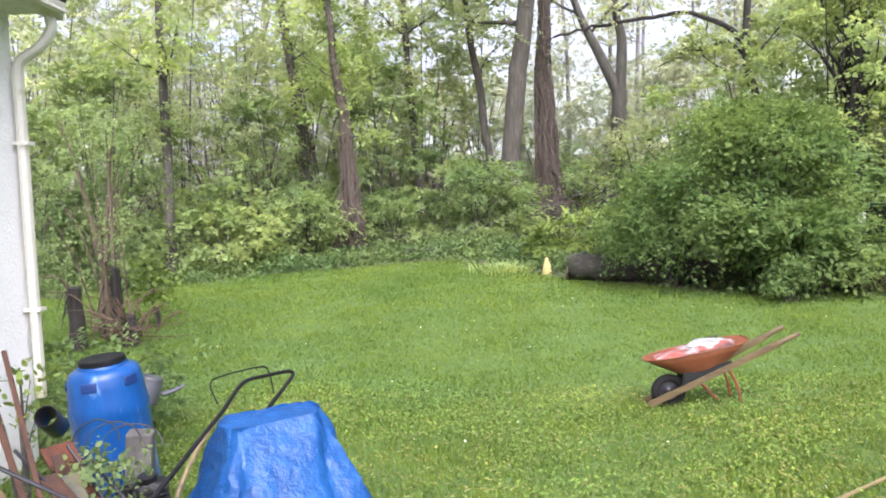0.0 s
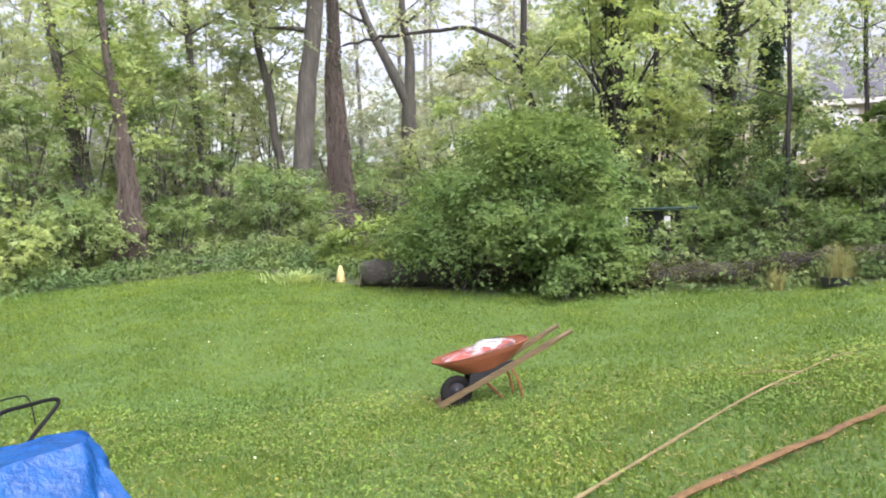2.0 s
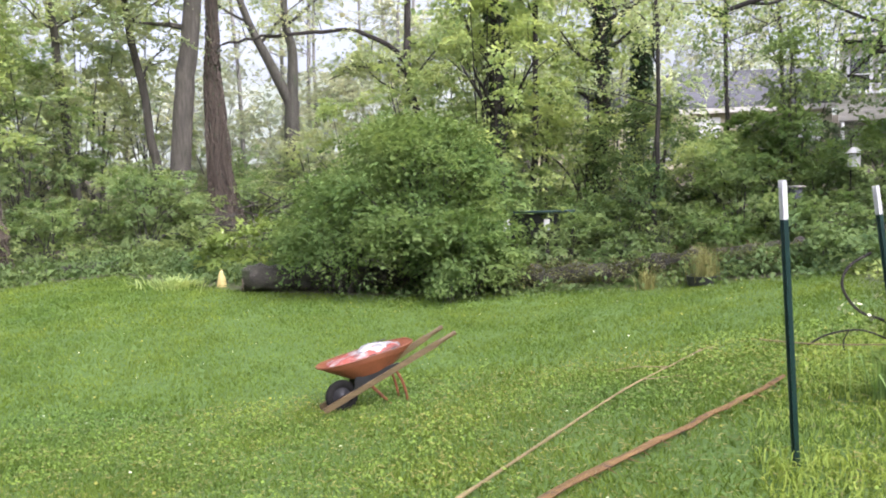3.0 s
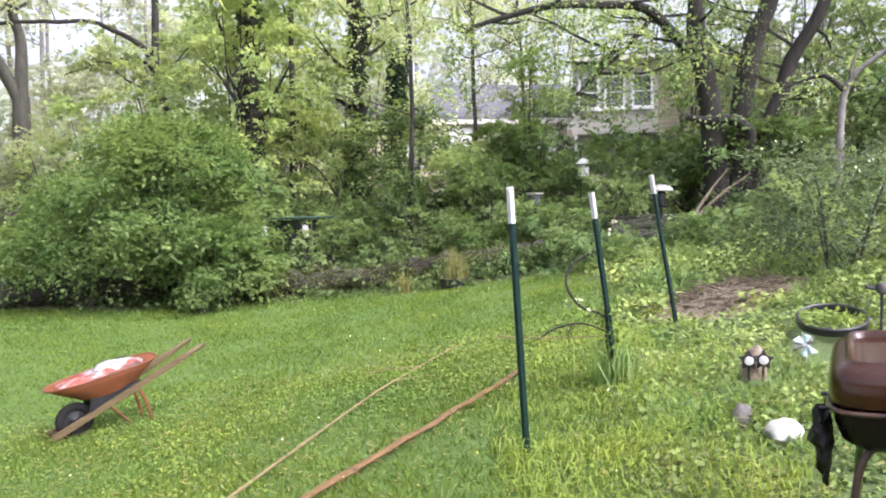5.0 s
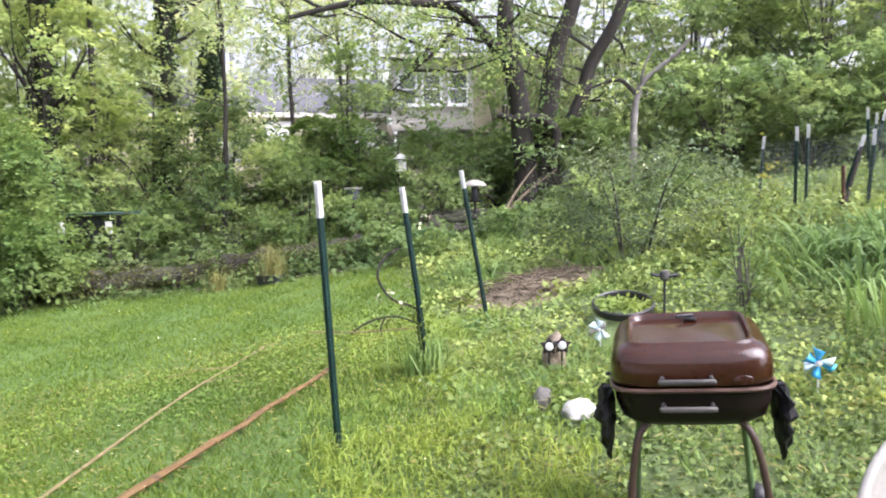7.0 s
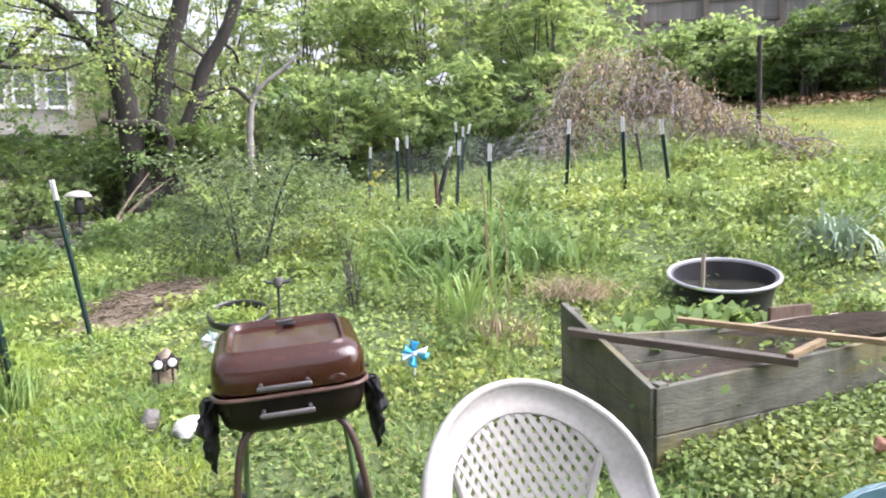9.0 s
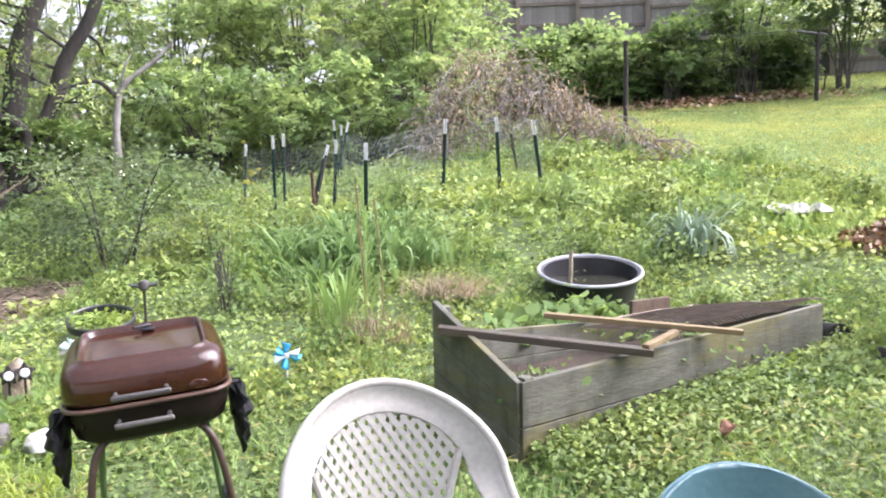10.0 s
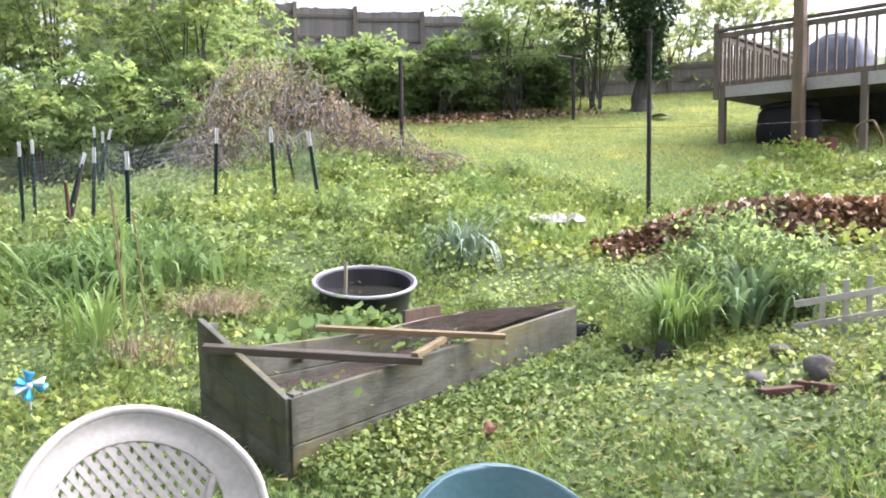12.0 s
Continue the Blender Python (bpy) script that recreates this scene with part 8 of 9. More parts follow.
# ---- neighbour's deck ----
A0, A1, A2 = Vector((13.17, -8.21, 0)), Vector((10.2, -9.95, 0)), Vector((15.6, -11.6, 0))
FZ = 3.12
deck = thing("wooden_deck", "raised weathered wooden deck with a slatted railing", "deck", (0, 0, 0))
back = A1 + (A2 - A0)
floor = Geo()
part("floor", floor.add([(p.x, p.y, z) for z in (FZ - 0.02, FZ + 0.03) for p in (A0, A1, back, A2)], [(0, 1, 2, 3), (7, 6, 5, 4), (0, 4, 5, 1), (1, 5, 6, 2), (2, 6, 7, 3), (3, 7, 4, 0)]), DECK_WOOD, deck, smooth=False)
for a, b in ((A0, A1), (A0, A2)):
    part("fascia", beam(Geo(), (a.x, a.y, FZ - 0.13), (b.x, b.y, FZ - 0.13), 0.05, 0.2), DECK_PALE, deck, "pale grey fascia board", smooth=False, bevel=0.004)
    part("top_rail", beam(Geo(), (a.x, a.y, FZ + 0.96), (b.x, b.y, FZ + 0.96), 0.14, 0.045), DECK_WOOD, deck, smooth=False, bevel=0.005)
    part("lower_rail", beam(Geo(), (a.x, a.y, FZ + 0.86), (b.x, b.y, FZ + 0.86), 0.04, 0.09), DECK_WOOD, deck, smooth=False)
    d = (b - a).normalized()
    n = int((b - a).length / 0.15)
    o = Vector((-d.y, d.x, 0)) * 0.04
    for k in range(n + 1):
        p = a + d * (0.08 + 0.15 * k)
        part("baluster", Geo().box(0.036, 0.036, 1.06, pose(p.x, p.y, FZ + 0.37, 0, 0, math.degrees(math.atan2(d.y, d.x)))), DECK_WOOD, deck, smooth=False)
for k in range(24):
    p, q = A0.lerp(A1, (k + 0.5) / 24), A2.lerp(back, (k + 0.5) / 24)
    part("plank", beam(Geo(), (p.x, p.y, FZ + 0.045), (q.x, q.y, FZ + 0.045), 0.135, 0.03), DECK_WOOD, deck, smooth=False)
for p, hi in ((A0, FZ + 1.03), (A2, FZ + 1.03), (A1, FZ + 1.03)):
    part("rail_post", Geo().box(0.1, 0.1, hi - FZ + 0.3, pose(p.x, p.y, (hi + FZ) / 2 - 0.1, 0, 0, 30)), DECK_WOOD, deck, smooth=False, bevel=0.006)
for p, hi in ((A0.lerp(A1, 0.035), FZ), (A0.lerp(A2, 0.06), FZ), (A0.lerp(A1, 0.72), FZ), (A2, FZ)):
    lo = gz(p.x, p.y) - 0.1
    part("support", Geo().box(0.1, 0.1, hi - lo, pose(p.x, p.y, (hi + lo) / 2, 0, 0, 30)), DECK_WOOD if hi == FZ else DECK_BROWN, deck, smooth=False, bevel=0.006)
tp = A0.lerp(A1, 0.43) + Vector((-0.12, 0.12, 0))
part("tall_post", Geo().box(0.17, 0.17, 4.6, pose(tp.x, tp.y, gz(tp.x, tp.y) + 2.2, 0, 0, 30)), DECK_BROWN, deck, "tall brown roof post", smooth=False, bevel=0.01)
# Added wall closes the void; its near-black colour is the under-deck shade.
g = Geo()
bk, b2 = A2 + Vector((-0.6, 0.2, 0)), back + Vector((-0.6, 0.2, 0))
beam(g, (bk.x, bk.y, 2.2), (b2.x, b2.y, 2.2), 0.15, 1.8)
tagged(part("wall_under_deck", g, surface("under_deck_shade", (0.02, 0.02, 0.022), (0.05, 0.05, 0.05), 0.9, 3, 30, 0.3), smooth=False), "added wall behind the deck, coloured as the shade below it", "wall", kind="structure")
und = thing("stored_grill", "black covered object stored under the deck", "cover", (12.5, -9.2, gz(12.5, -9.2)), 30)
part("cover", Geo().loft([oval(0.5, 0.34, 0.0), oval(0.52, 0.36, 0.2), oval(0.48, 0.33, 0.55), oval(0.42, 0.28, 0.62)]), MATT_BLACK, und)
part("lid", Geo().loft([oval(0.46, 0.3, 0.63), oval(0.46, 0.3, 0.68), oval(0.2, 0.12, 0.74)]), MATT_BLACK, und)
rd = thing("red_crate", "low red plastic crate under the deck", "crate", (11.6, -9.0, gz(11.6, -9.0)), 30)
part("crate_body", Geo().loft([oval(0.3, 0.2, 0.0, p=8), oval(0.33, 0.22, 0.2, p=8), oval(0.3, 0.2, 0.2, p=8), oval(0.28, 0.18, 0.03, p=8)], cap_hi=True), surface("dull_red_plastic", (0.1, 0.018, 0.012), (0.17, 0.03, 0.02), 0.6, 8, 60, 0.1), rd)
hoop = thing("hose_hoop", "pale coiled garden hose hoop under the deck edge", "hose", (10.3, -8.9, gz(10.3, -8.9) + 0.35), 10)
part("coil", Geo().tube([(0.22 * math.cos(a), 0.05 * math.sin(a * 3), 0.24 * math.sin(a)) for a in np.linspace(-0.4, 3.8, 24)], 0.018, 8), PLANK_TAN, hoop)
tb = thing("deck_chair", "dark covered furniture standing on the deck", "furniture", (13.2, -10.75, FZ + 0.06), 20)
part("cover", Geo().loft([oval(0.55, 0.4, 0.0), oval(0.6, 0.45, 0.4), oval(0.5, 0.38, 0.75), oval(0.25, 0.2, 0.92)]), surface("blue_grey_cover", (0.08, 0.09, 0.12), (0.15, 0.17, 0.21), 0.7, 4, 30, 0.4), tb)
for x, y, h in ((9.9, -7.6, 0.5), (10.6, -8.1, 0.4), (11.2, -8.3, 0.35)):
    shrub("pale leafy weeds in front of the deck", x, y, h, 0.8, LEAF_LIME, 240, 0.09, "weed", "weeds by the deck", 8, 4)
seedlings("broad_leaf_plant", "pale broad-leaved plant in front of the deck", 9.8, -6.6, gz(9.8, -6.6), 60, 0.25, 0.45, LEAF_LIME, 0.13)


# ---- neighbours' houses ----
def window(parent, m, w, h):
    """A sash window with its frame, sill, bar and two panes, let into a wall."""
    # No room lies behind; a dark slab stands for its unlit depth.
    win = part("window", Geo().box(w, 0.02, h, m @ pose(0, 0.05, 0)), ROOM_DARK, parent, smooth=False)
    for x in (-w / 2, w / 2):
        part("frame", Geo().box(0.09, 0.09, h + 0.1, m @ pose(x, -0.02, 0)), TRIM_WHITE, win, smooth=False)
    for z in (-h / 2, 0, h / 2):
        part("rail", Geo().box(w - 0.09, 0.08 if z else 0.05, 0.07 if z else 0.045, m @ pose(0, -0.02 if z else -0.01, z)), TRIM_WHITE, win, smooth=False)
    for z in (-h / 4, h / 4):
        part("pane", Geo().box(w - 0.1, 0.006, h / 2 - 0.06, m @ pose(0, 0.01, z)), GLASS, win, smooth=False)
    part("sill", Geo().box(w + 0.2, 0.14, 0.05, m @ pose(0, -0.05, -h / 2 - 0.07)), TRIM_WHITE, win, smooth=False)


def sided_house():
    a, b, c = Vector((22.9, 19.75, 0)), Vector((24.75, 17.3, 0)), Vector((27.2, 14.1, 0))
    ob = thing("neighbour_house", "two-storey house with pale grey siding and white windows", "house", (0, 0, 0), group="neighbouring houses")
    d = (b - a).normalized()
    ang = math.degrees(math.atan2(d.y, d.x))
    depth = Vector((-d.y, d.x, 0))
    if depth.x < 0:
        depth = -depth
    face = -depth
    for p, q, mat, lo in ((a, b, SIDING, 3.25), (b, c, SIDING_TAN, 3.15)):
        g = Geo()
        beam(g, tuple(p + depth * 3 + Vector((0, 0, (lo + 5.9) / 2))), tuple(q + depth * 3 + Vector((0, 0, (lo + 5.9) / 2))), 5.8, 5.9 - lo)
        part("wall", g, mat, ob, smooth=False)
        n = 17
        for k in range(n):
            z = lo + 0.16 * (k + 0.5)
            u, v = p + face * -0.09 + Vector((0, 0, z)), q + face * -0.09 + Vector((0, 0, z))
            if 3.95 < z < 5.5 and mat is SIDING:
                continue
            part("clapboard", beam(Geo(), tuple(u), tuple(v), 0.035, 0.15, tuple(Vector((0, 0, 1)) + face * 0.35)), mat, ob, smooth=False)
    g = Geo()
    beam(g, tuple(a + depth * 3.4 + Vector((0, 0, 2.4))), tuple(c + depth * 3.4 + Vector((0, 0, 2.4))), 5.0, 1.6)
    part("lower_wall", g, CONCRETE, ob, smooth=False)
    ln = (b - a).length
    for u in (0.2, 0.5, 0.82):
        p = a.lerp(b, u)
        window(ob, Matrix.Translation((p.x + face.x * 0.02, p.y + face.y * 0.02, 4.74)) @ Matrix.Rotation(math.radians(ang), 4, "Z"), 0.68, 1.12)
    for u in (0.4, 0.72):
        p = b.lerp(c, u)
        window(ob, Matrix.Translation((p.x + face.x * 0.02, p.y + face.y * 0.02, 4.7)) @ Matrix.Rotation(math.radians(ang), 4, "Z"), 0.8, 1.1)
    part("eave", beam(Geo(), tuple(a + face * 0.2 + Vector((0, 0, 5.9))), tuple(c + face * 0.2 + Vector((0, 0, 5.9))), 0.7, 0.14), SIDING, ob, smooth=False)
    g = Geo()
    e0, e1 = a + face * 0.5 + Vector((0, 0, 6.0)), c + face * 0.5 + Vector((0, 0, 6.0))
    g.sheet(lambda u, v: e0.lerp(e1, u) + depth * (3.5 * v) + Vector((0, 0, 0.5 * v)), 4, 4)
    part("roof", g, SHINGLE, ob, solid=0.12)
    for u in (0.02, 0.45, 0.8):
        p = a.lerp(c, u) + face * 0.05
        part("downspout", Geo().tube([(p.x, p.y, 1.7), (p.x, p.y, 3.2)], 0.05, 8), TRIM_WHITE, ob)


sided_house()


def cream_house():
    a, b = Vector((17.3, 30.3, 0)), Vector((26.6, 23.2, 0))
    ob = thing("neighbour_house", "low cream house with a broad grey shingle roof", "house", (0, 0, 0), group="neighbouring houses")
    d = (b - a).normalized()
    depth = Vector((-d.y, d.x, 0))
    if depth.y < 0:
        depth = -depth
    g = Geo()
    beam(g, tuple(a + depth * 3 + Vector((0, 0, 2.6))), tuple(b + depth * 3 + Vector((0, 0, 2.6))), 6, 3.4)
    part("wall", g, WALL_CREAM, ob, smooth=False)
    e0, e1 = a - depth * 0.4 - d * 0.4 + Vector((0, 0, 4.25)), b - depth * 0.4 + d * 0.4 + Vector((0, 0, 4.25))
    for side in (0, 1):
        g = Geo()
        g.sheet(lambda u, v: (e0.lerp(e1, u) + (depth * (3.4 * v) if not side else depth * (6.8 - 3.4 * v)) + Vector((0, 0, 1.8 * v))), 6, 4)
        part("roof", g, SHINGLE, ob, solid=0.12)
    part("fascia", beam(Geo(), tuple(e0 + Vector((0, 0, -0.1))), tuple(e1 + Vector((0, 0, -0.1))), 0.06, 0.2), SIDING, ob, smooth=False)
    ang = math.degrees(math.atan2(d.y, d.x))
    for u in (0.2, 0.45, 0.75):
        p = a.lerp(b, u) - depth * 0.03
        window(ob, Matrix.Translation((p.x, p.y, 2.9)) @ Matrix.Rotation(math.radians(ang), 4, "Z"), 1.0, 1.2)
    for u in (0.6, 0.92):
        p = a.lerp(b, u) - depth * 0.1
        part("wall_panel", Geo().box(1.0, 0.12, 2.6, pose(p.x, p.y, 2.6, 0, 0, ang)), TRIM_WHITE, ob, smooth=False)


cream_house()


def blue_house():
    ob = thing("hillside_house", "hillside house with a faded blue roof behind trees", "house", (0, 0, 0), group="neighbouring houses")
    part("wall", Geo().box(10.5, 6, 9.4, pose(-11.5, 54, 4.4)), surface("grey_wall_far", (0.3, 0.31, 0.31), (0.42, 0.43, 0.43), 0.85, 3, 25, 0.3), ob, smooth=False)
    g = Geo()
    g.sheet(lambda u, v: (-17.5 + 12 * u, 50.3 + 3.8 * v, 9.0 + 2.6 * v), 4, 4)
    part("roof", g, ROOF_BLUE, ob, solid=0.15)
    for x in (-14.5, -11.5, -8.5):
        window(ob, pose(x, 50.98, 7.4), 1.1, 1.3)


blue_house()

# ---- misty distance beyond the wood, a pale glowing sheet ----
g = Geo()
R0 = 75.0
top = [7.0 + 1.6 * noise.noise(Vector((k * 0.07, 0, 0))) + 1.0 * noise.noise(Vector((k * 0.3, 5, 0))) + 0.9 * noise.noise(Vector((k * 0.9, 9, 0))) for k in range(721)]


def mist(u, v):
    k = round(u * 720)
    a = radians(-48 + 190 * u)
    return (R0 * math.sin(a), R0 * math.cos(a), -2 + (top[k] + 2 + 4.5) * v)


g.sheet(mist, 720, 4)
mm, mt, _ = base_mat("glowing_mist_sheet")
# The sheet emits its own pale light in place of lit mist.
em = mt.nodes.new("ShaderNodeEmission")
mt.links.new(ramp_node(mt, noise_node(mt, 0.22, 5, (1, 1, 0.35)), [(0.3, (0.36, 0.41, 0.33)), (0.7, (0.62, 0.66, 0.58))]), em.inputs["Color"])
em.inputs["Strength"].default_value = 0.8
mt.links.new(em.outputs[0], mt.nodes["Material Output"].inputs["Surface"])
tagged(part("backdrop", g, mm), "pale green glowing sheet painted as a misty far treeline", "backdrop", kind="structure")
# ---- grass and weeds ----
def scatter(poly, n):
    """Random points inside a polygon."""
    xs, ys = [q[0] for q in poly], [q[1] for q in poly]
    x, y = rng.uniform(min(xs), max(xs), n), rng.uniform(min(ys), max(ys), n)
    k = inside(x, y, poly)
    return x[k], y[k]


def cover(name, label, category):
    return tagged(new(name), label, category, kind="stuff")


def patchy(x, y, scale, seed):
    """A smooth random value from 0 to 1 for each place."""
    v = np.zeros(len(x))
    for k in range(4):
        a = seed * 1.7 + k * 2.1
        f = scale * (1 + 0.6 * k)
        v += np.sin((x * math.cos(a) + y * math.sin(a)) * f + a * 3) * np.sin((y * math.cos(a * 1.3) - x * math.sin(a * 1.3)) * f * 0.8 + a)
    return np.clip(0.5 + v * 0.28, 0, 1)


def lay_grass(ob, poly, n, h, w, mat, lean, far=99.0, near=0.0):
    x, y = scatter(poly, n)
    d = np.hypot(x, y)
    k = (d < far) & (d >= near)
    x, y = x[k], y[k]
    hh = h * (0.82 + 0.36 * patchy(x, y, 1.6, 3))
    p = np.stack([x, y, ground_z(x, y) - 0.005], 1)
    return blade_cloud("blade_mass", p, hh, w, lean, mat, ob)


lawn = cover("lawn_grass", "wet mown lawn grass with clover", "grass")
lay_grass(lawn, LAWN, 840000, 0.055, 0.011, GRASS, 0.8, 7.5)
lay_grass(lawn, LAWN, 420000, 0.05, 0.015, GRASS, 0.9, 13, 7.5)
lay_grass(lawn, LAWN, 240000, 0.055, 0.024, GRASS, 0.9, 30, 13)
x, y = scatter(LAWN, 430000)
k = (np.hypot(x, y) < 8.5) & (patchy(x, y, 1.1, 5) + rng.normal(0, 0.14, len(x)) + 0.03 * (6 - np.hypot(x, y)) > 0.46)
x, y = x[k], y[k]
leaf_cloud("clover_mass", np.stack([x, y, ground_z(x, y) + rng.uniform(0.01, 0.05, len(x))], 1), 0.022, CLOVER, lawn, 0.0, 0.35, 0.9)

lay_grass(lawn, YARD, 40000, 0.05, 0.014, GRASS, 0.8)

x, y = scatter(LAWN, 150000)
k = np.hypot(x, y) < 8
x, y = x[k], y[k]
leaf_cloud("straw_mass", np.stack([x, y, ground_z(x, y) + rng.uniform(0.015, 0.05, len(x))], 1), 0.05, DRY_GRASS, lawn, 0.0, 0.25, 0.12, simple=True)

x, y = scatter(LAWN, 1700)
k = np.hypot(x, y) < 14
x, y = x[k], y[k]
leaf_cloud("flower_mass", np.stack([x, y, ground_z(x, y) + rng.uniform(0.05, 0.075, len(x))], 1), 0.024, LEAF_YELLOW, lawn, 0.0, 0.3, 0.95)
leaf_cloud("flower_mass", np.stack([x[::3] + 0.07, y[::3], ground_z(x[::3], y[::3]) + 0.06], 1), 0.022, LEAF_WHITE, lawn, 0.0, 0.3, 0.95)

hill = cover("hill_grass", "mown yellow-green grass on the neighbour's slope", "grass")
lay_grass(hill, HILL, 150000, 0.05, 0.026, GRASS_HILL, 0.9)

weeds = cover("weed_cover", "low mixed weeds and clover over the garden bank", "weeds")
GARDEN = [(0.6, 0.8), (2.2, 1.6), (3.5, 2.6), (4.6, 3.4), (6.0, 4.7), (7.6, 5.6), (9.2, 8.0), (12, 7.0), (14, 4), (15.5, 0), (14.6, -2.6), (12.5, -3.2), (9.6, -5.6), (10, -9), (3, -9), (1.0, -4), (0.8, -1)]
TUBS = ((6.45, -0.88, 0.4), (5.86, 2.72, 0.27), (5.62, 2.62, 0.3), (5.45, 2.55, 0.25), (5.25, 2.45, 0.22))


def weed_points(n, near, far, keep):
    x, y = scatter(GARDEN, n)
    d = np.hypot(x, y)
    k = (d >= near) & (d < far) & ~inside(x, y, [(C.x, C.y), (B.x, B.y), (D.x, D.y), (F.x, F.y)]) & ~inside(x, y, MULCH) & (patchy(x, y, 1.3, 9) > keep)
    for cx, cy, r in TUBS:
        k &= (x - cx) ** 2 + (y - cy) ** 2 > r * r
    return x[k], y[k]


for n, near, far, size, h, keep, mat in ((260000, 1.2, 4.6, 0.03, 0.05, -1, GROUND_IVY), (190000, 4.6, 7.5, 0.042, 0.07, -1, WEED), (120000, 7.5, 16, 0.07, 0.14, -1, WEED)):
    x, y = weed_points(n, near, far, keep)
    rise = np.clip(patchy(x, y, 2.3, 4) * 1.7 - 0.25, 0.35, 1.5)
    z = ground_z(x, y) + 0.01 + rng.uniform(0.0, 1.0, len(x)) * h * rise
    leaf_cloud("leaf_mass", np.stack([x, y, z], 1), size, mat, weeds, 0.0, 0.45, 0.85, fine=far < 5)
# small leafy plants that stand up from the carpet
for n, near, far, keep, length, size, mat in ((20000, 1.2, 4.6, 0.3, 0.1, 0.028, GROUND_IVY), (18000, 4.6, 8.5, 0.35, 0.17, 0.036, WEED), (10000, 4.6, 8.5, 0.5, 0.22, 0.042, LEAF_MID), (16000, 8.5, 16, 0.3, 0.3, 0.055, WEED), (8000, 8.5, 16, 0.5, 0.4, 0.06, LEAF_UNDER)):
    x, y = weed_points(n, near, far, keep)
    k = len(x)
    way = np.stack([rng.normal(0, 0.55, k), rng.normal(0, 0.55, k), rng.uniform(0.35, 1.1, k)], 1)
    spray_cloud("plant_mass", np.stack([x, y, ground_z(x, y)], 1), way, 8, length * (0.5 + patchy(x, y, 2.3, 4)), size, mat, weeds, 0.35, far > 9, 0.75)
x, y = weed_points(190000, 1.2, 8, 0.4)
blade_cloud("blade_mass", np.stack([x, y, ground_z(x, y)], 1), 0.11 * (0.4 + patchy(x, y, 1.9, 6)), 0.010, 0.9, GRASS_LONG, weeds)
x, y = weed_points(60000, 7, 16, 0.4)
blade_cloud("blade_mass", np.stack([x, y, ground_z(x, y)], 1), 0.24 * (0.5 + patchy(x, y, 1.9, 6)), 0.02, 0.8, GRASS_LONG, weeds)
x, y = weed_points(60000, 1.2, 7, 0.25)
leaf_cloud("straw_mass", np.stack([x, y, ground_z(x, y) + rng.uniform(0.02, 0.09, len(x))], 1), 0.06, DRY_GRASS, weeds, 0.0, 0.3, 0.14, simple=True)
GRASS_STRIP = leaf_mat("grass_yellow_green", (0.25, 0.35, 0.075), (0.31, 0.41, 0.09), (0.37, 0.46, 0.11), 0.4)
# taller yellowish grass between the lawn and the stones
STRIP = [(2.0, 1.8), (3.2, 3.5), (5.4, 5.0), (6.2, 4.2), (5.1, 2.9), (4.2, 2.2), (3.0, 1.2)]
x, y = scatter(STRIP, 44000)
k = blur_mask(x, y, STRIP, 0.45) * (0.25 + patchy(x, y, 2.2, 7)) > rng.uniform(0, 1, len(x))
x, y = x[k], y[k]
blade_cloud("tall_blade_mass", np.stack([x, y, ground_z(x, y)], 1), 0.085 * (0.3 + patchy(x, y, 2.6, 2)), 0.007, 0.9, GRASS_STRIP, weeds, True)
# dark trailing ground cover along the planter
n = 13000
u, q = rng.uniform(0.0, 1.05, n), np.abs(rng.normal(0, 0.33, n))
nx, ny = (F - C).normalized().y, -(F - C).normalized().x
x, y = C.x + (F.x - C.x) * u + nx * (q + 0.04), C.y + (F.y - C.y) * u + ny * (q + 0.04)
leaf_cloud("trailing_mass", np.stack([x, y, ground_z(x, y) + rng.uniform(0.0, 0.13, n) * np.exp(-q * 1.5)], 1), 0.029, GROUND_IVY, weeds, 0.0, 0.45, 0.85, fine=True)
# knee-high weeds in tufts
for k in range(46):
    a, d = rng.uniform(62, 128), rng.uniform(6.8, 13.5)
    x, y = polar(a, d)
    if (x - 6.45) ** 2 + (y + 0.88) ** 2 < 0.6 or inside(np.array([x]), np.array([y]), HILL)[0] or inside(np.array([x]), np.array([y]), MULCH)[0]:
        continue
    shrub("knee-high leafy weed on the garden bank", x, y, rng.uniform(0.25, 0.55), rng.uniform(0.6, 1.1), (LEAF_UNDER, WEED, LEAF_MID)[k % 3], 420, 0.07, "weed", "weeds on the bank", 9, 4)
# leafy plants of many shades between the planter and the wire fence
for k in range(60):
    a, d = rng.uniform(58, 126), rng.uniform(4.9, 9.0)
    x, y = polar(a, d)
    if any((x - cx) ** 2 + (y - cy) ** 2 < (r + 0.35) ** 2 for cx, cy, r in TUBS) or inside(np.array([x]), np.array([y]), MULCH)[0] or inside(np.array([x]), np.array([y]), [(C.x, C.y), (B.x, B.y), (D.x, D.y), (F.x, F.y)])[0] or (y > 2.6 and x < 6) or y < -2.5:
        continue
    shrub("low leafy plant among the garden weeds", x, y, rng.uniform(0.14, 0.36), rng.uniform(0.4, 0.85), (LEAF_UNDER, LEAF_LIME, WEED, LEAF_MID, LEAF_UNDER)[k % 5], 300, 0.05, "garden_plant", "leafy plants in the garden", 8, 3)
straw = thing("straw_heap", "small heap of brown straw before the planter", "straw", (6.2, 0.2, gz(6.2, 0.2)), kind="stuff")
blade_cloud("straw_mass", rng.normal(0, 1, (420, 3)) * np.array([0.13, 0.15, 0]) + np.array([0, 0, 0.06]), 0.16, 0.009, 1.6, VINE_DEAD, straw)
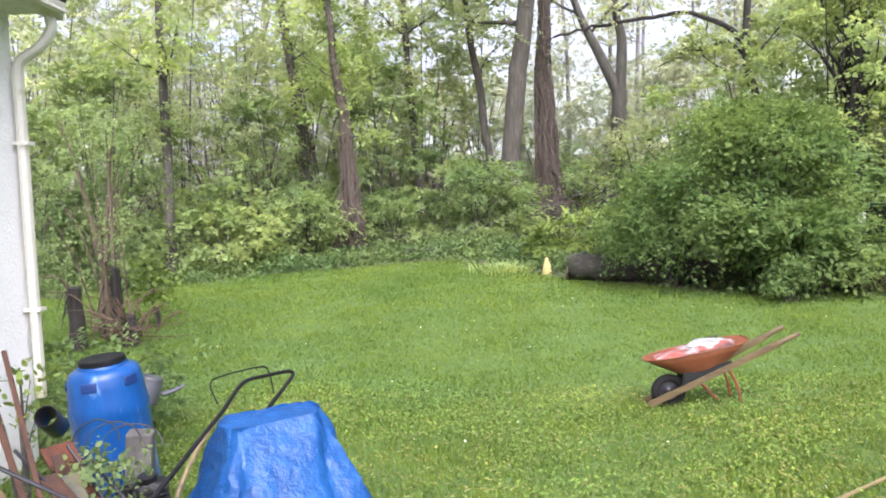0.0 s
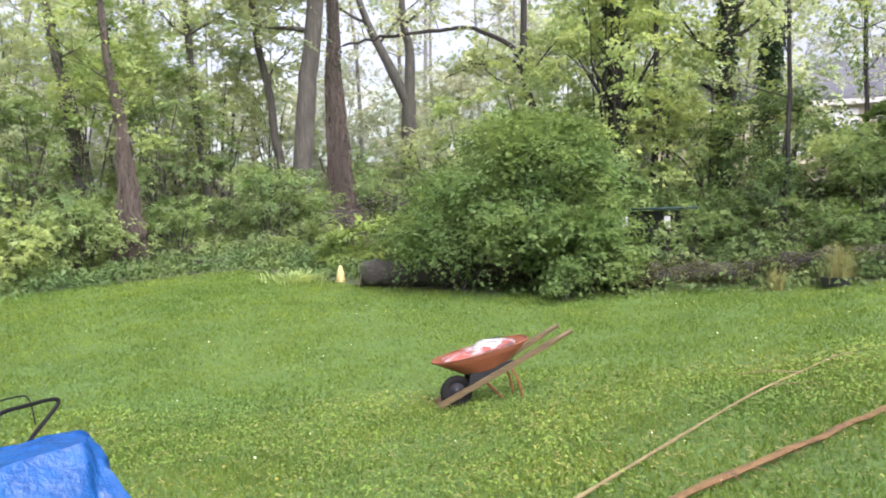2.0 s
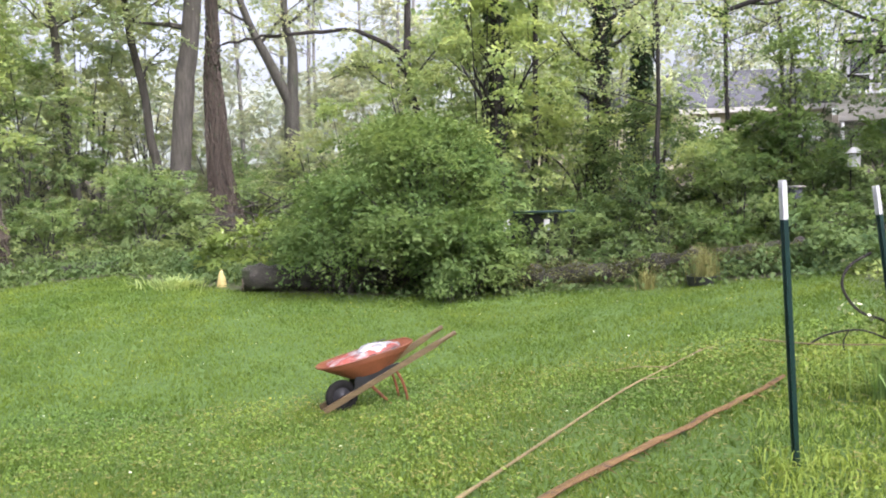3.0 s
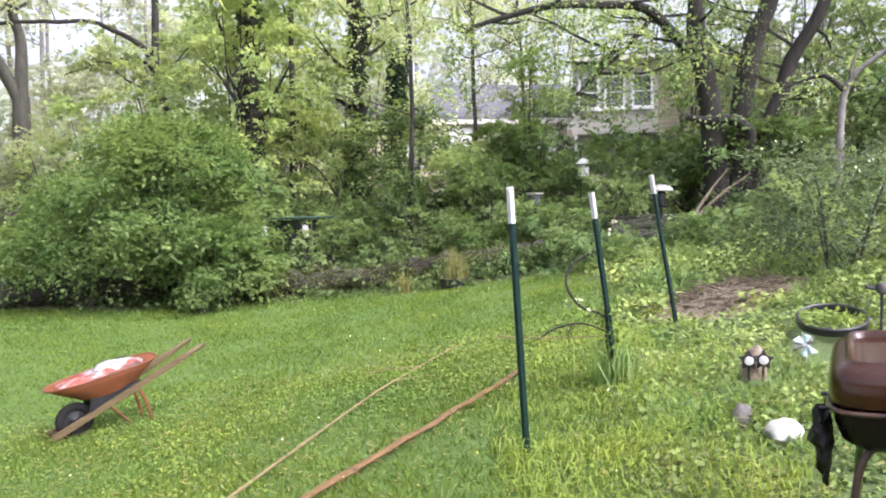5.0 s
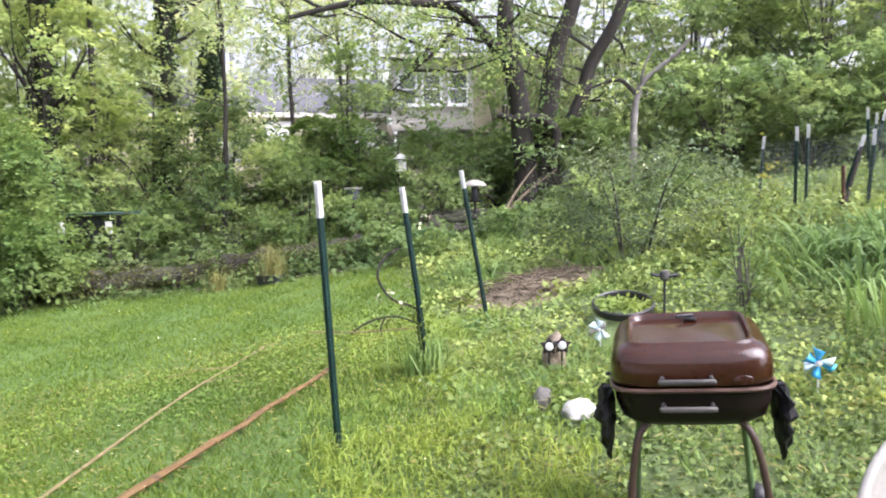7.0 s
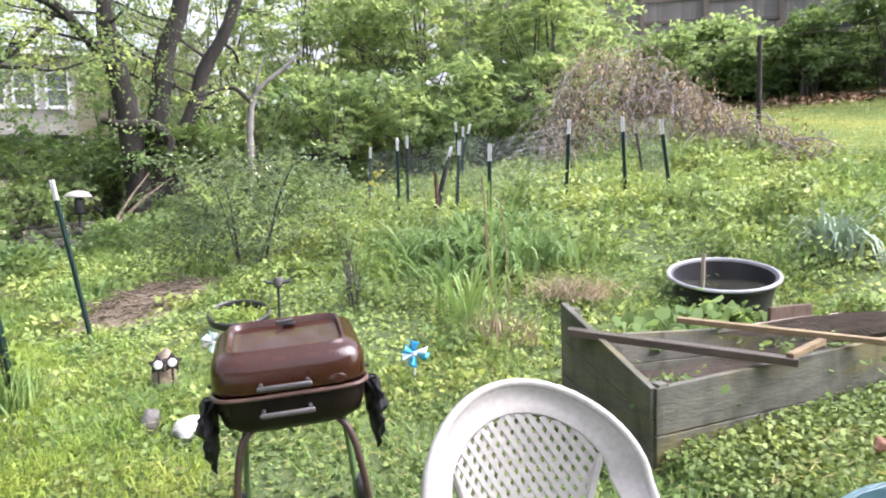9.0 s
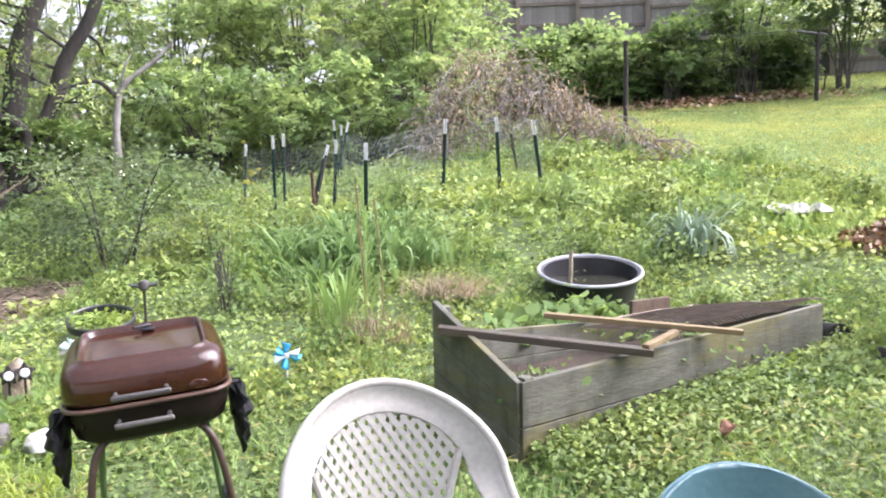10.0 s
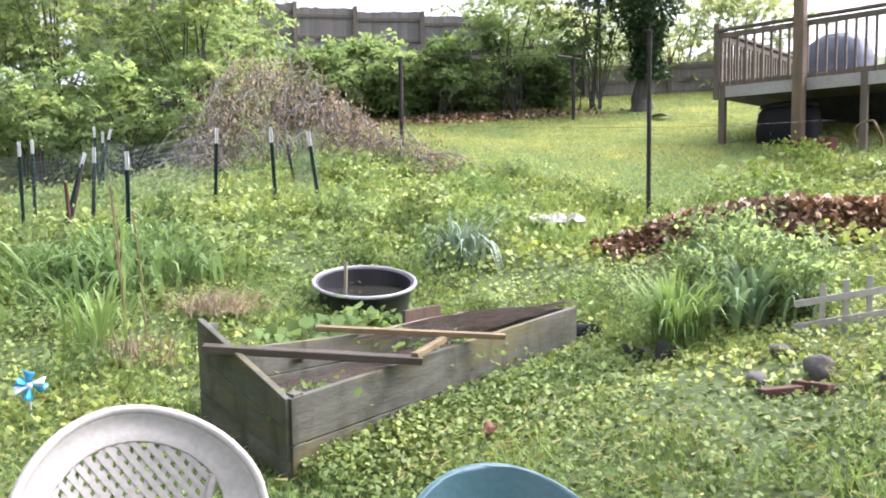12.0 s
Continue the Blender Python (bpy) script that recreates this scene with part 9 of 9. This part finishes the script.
# low growth along the wood's edge
edge = cover("edge_growth", "low leafy growth along the edge of the wood", "undergrowth")
path = [(-12, 14.2), (-7.6, 16.3), (-5.6, 18.1), (-3.0, 19.7), (0.2, 20.9), (2.0, 18.5), (3.2, 16.2), (5.2, 14.2), (6.6, 13.3), (7.8, 12.3), (9.0, 10.2), (9.7, 8.4), (10.4, 6.6), (11.5, 5.8), (13.5, 4.5)]
seg = rng.integers(0, len(path) - 1, 60000)
f = rng.uniform(0, 1, 60000)
pa = np.array(path)
q = pa[seg] * (1 - f[:, None]) + pa[seg + 1] * f[:, None] + rng.normal(0, 0.55, (60000, 2)) + np.array([0.25, 0.5])
hh = 0.5 * patchy(q[:, 0], q[:, 1], 1.4, 8) * rng.uniform(0, 1, 60000)
# The darker leaf colour here carries the shade under the trees.
leaf_cloud("leaf_mass", np.stack([q[:, 0], q[:, 1], ground_z(q[:, 0], q[:, 1]) + hh], 1), 0.085, LEAF_DEEP, edge, simple=True)
# thin bramble shoots that creep over the logs
BRAMBLE = leaf_mat("bramble_leaf", (0.1, 0.075, 0.045), (0.14, 0.165, 0.07), (0.24, 0.27, 0.12), 0.3, 0.5, 0.6)
run = np.array([(4.9, 14.35), (6.4, 13.45), (7.3, 12.75), (8.1, 11.85), (8.7, 11.0), (9.2, 10.0), (9.7, 8.9)])
seg = rng.uniform(0, 5.99, 620)
i = seg.astype(int)
q = run[i] + (run[i + 1] - run[i]) * (seg - i)[:, None] + rng.normal(0, 0.16, (620, 2)) - np.array([0.16, 0.14])
way = np.stack([rng.normal(-0.2, 0.6, 620), rng.normal(-0.2, 0.6, 620), rng.uniform(0.1, 0.9, 620)], 1)
spray_cloud("bramble_mass", np.stack([q[:, 0], q[:, 1], ground_z(q[:, 0], q[:, 1]) + rng.uniform(0.02, 0.42, 620)], 1), way, 10, 0.34, 0.05, BRAMBLE, edge, 0.4)
x, y = rng.uniform(-16, 16, 28000), rng.uniform(17, 34, 28000)
k = ~inside(x, y, LAWN)
leaf_cloud("floor_mass", np.stack([x[k], y[k], ground_z(x[k], y[k]) + rng.uniform(0, 0.7, k.sum()) * patchy(x[k], y[k], 0.8, 2)], 1), 0.12, LEAF_MID, edge, simple=True)

fl = thing("fallen_leaf", "curled orange-brown dead leaf on the weeds", "leaf", (3.84, -1.13, gz(3.84, -1.13) + 0.09), 30)
part("blade", Geo().sheet(lambda u, v: (0.055 * (u - 0.5) * (1 - abs(2 * v - 1) ** 2) * 1.6, 0.075 * (v - 0.5), 0.02 * (2 * u - 1) ** 2 + 0.02 * math.sin(5 * v)), 6, 8), surface("orange_leaf", (0.12, 0.055, 0.025), (0.22, 0.10, 0.045), 0.6, 12, 60, 0.4), fl, solid=0.003)
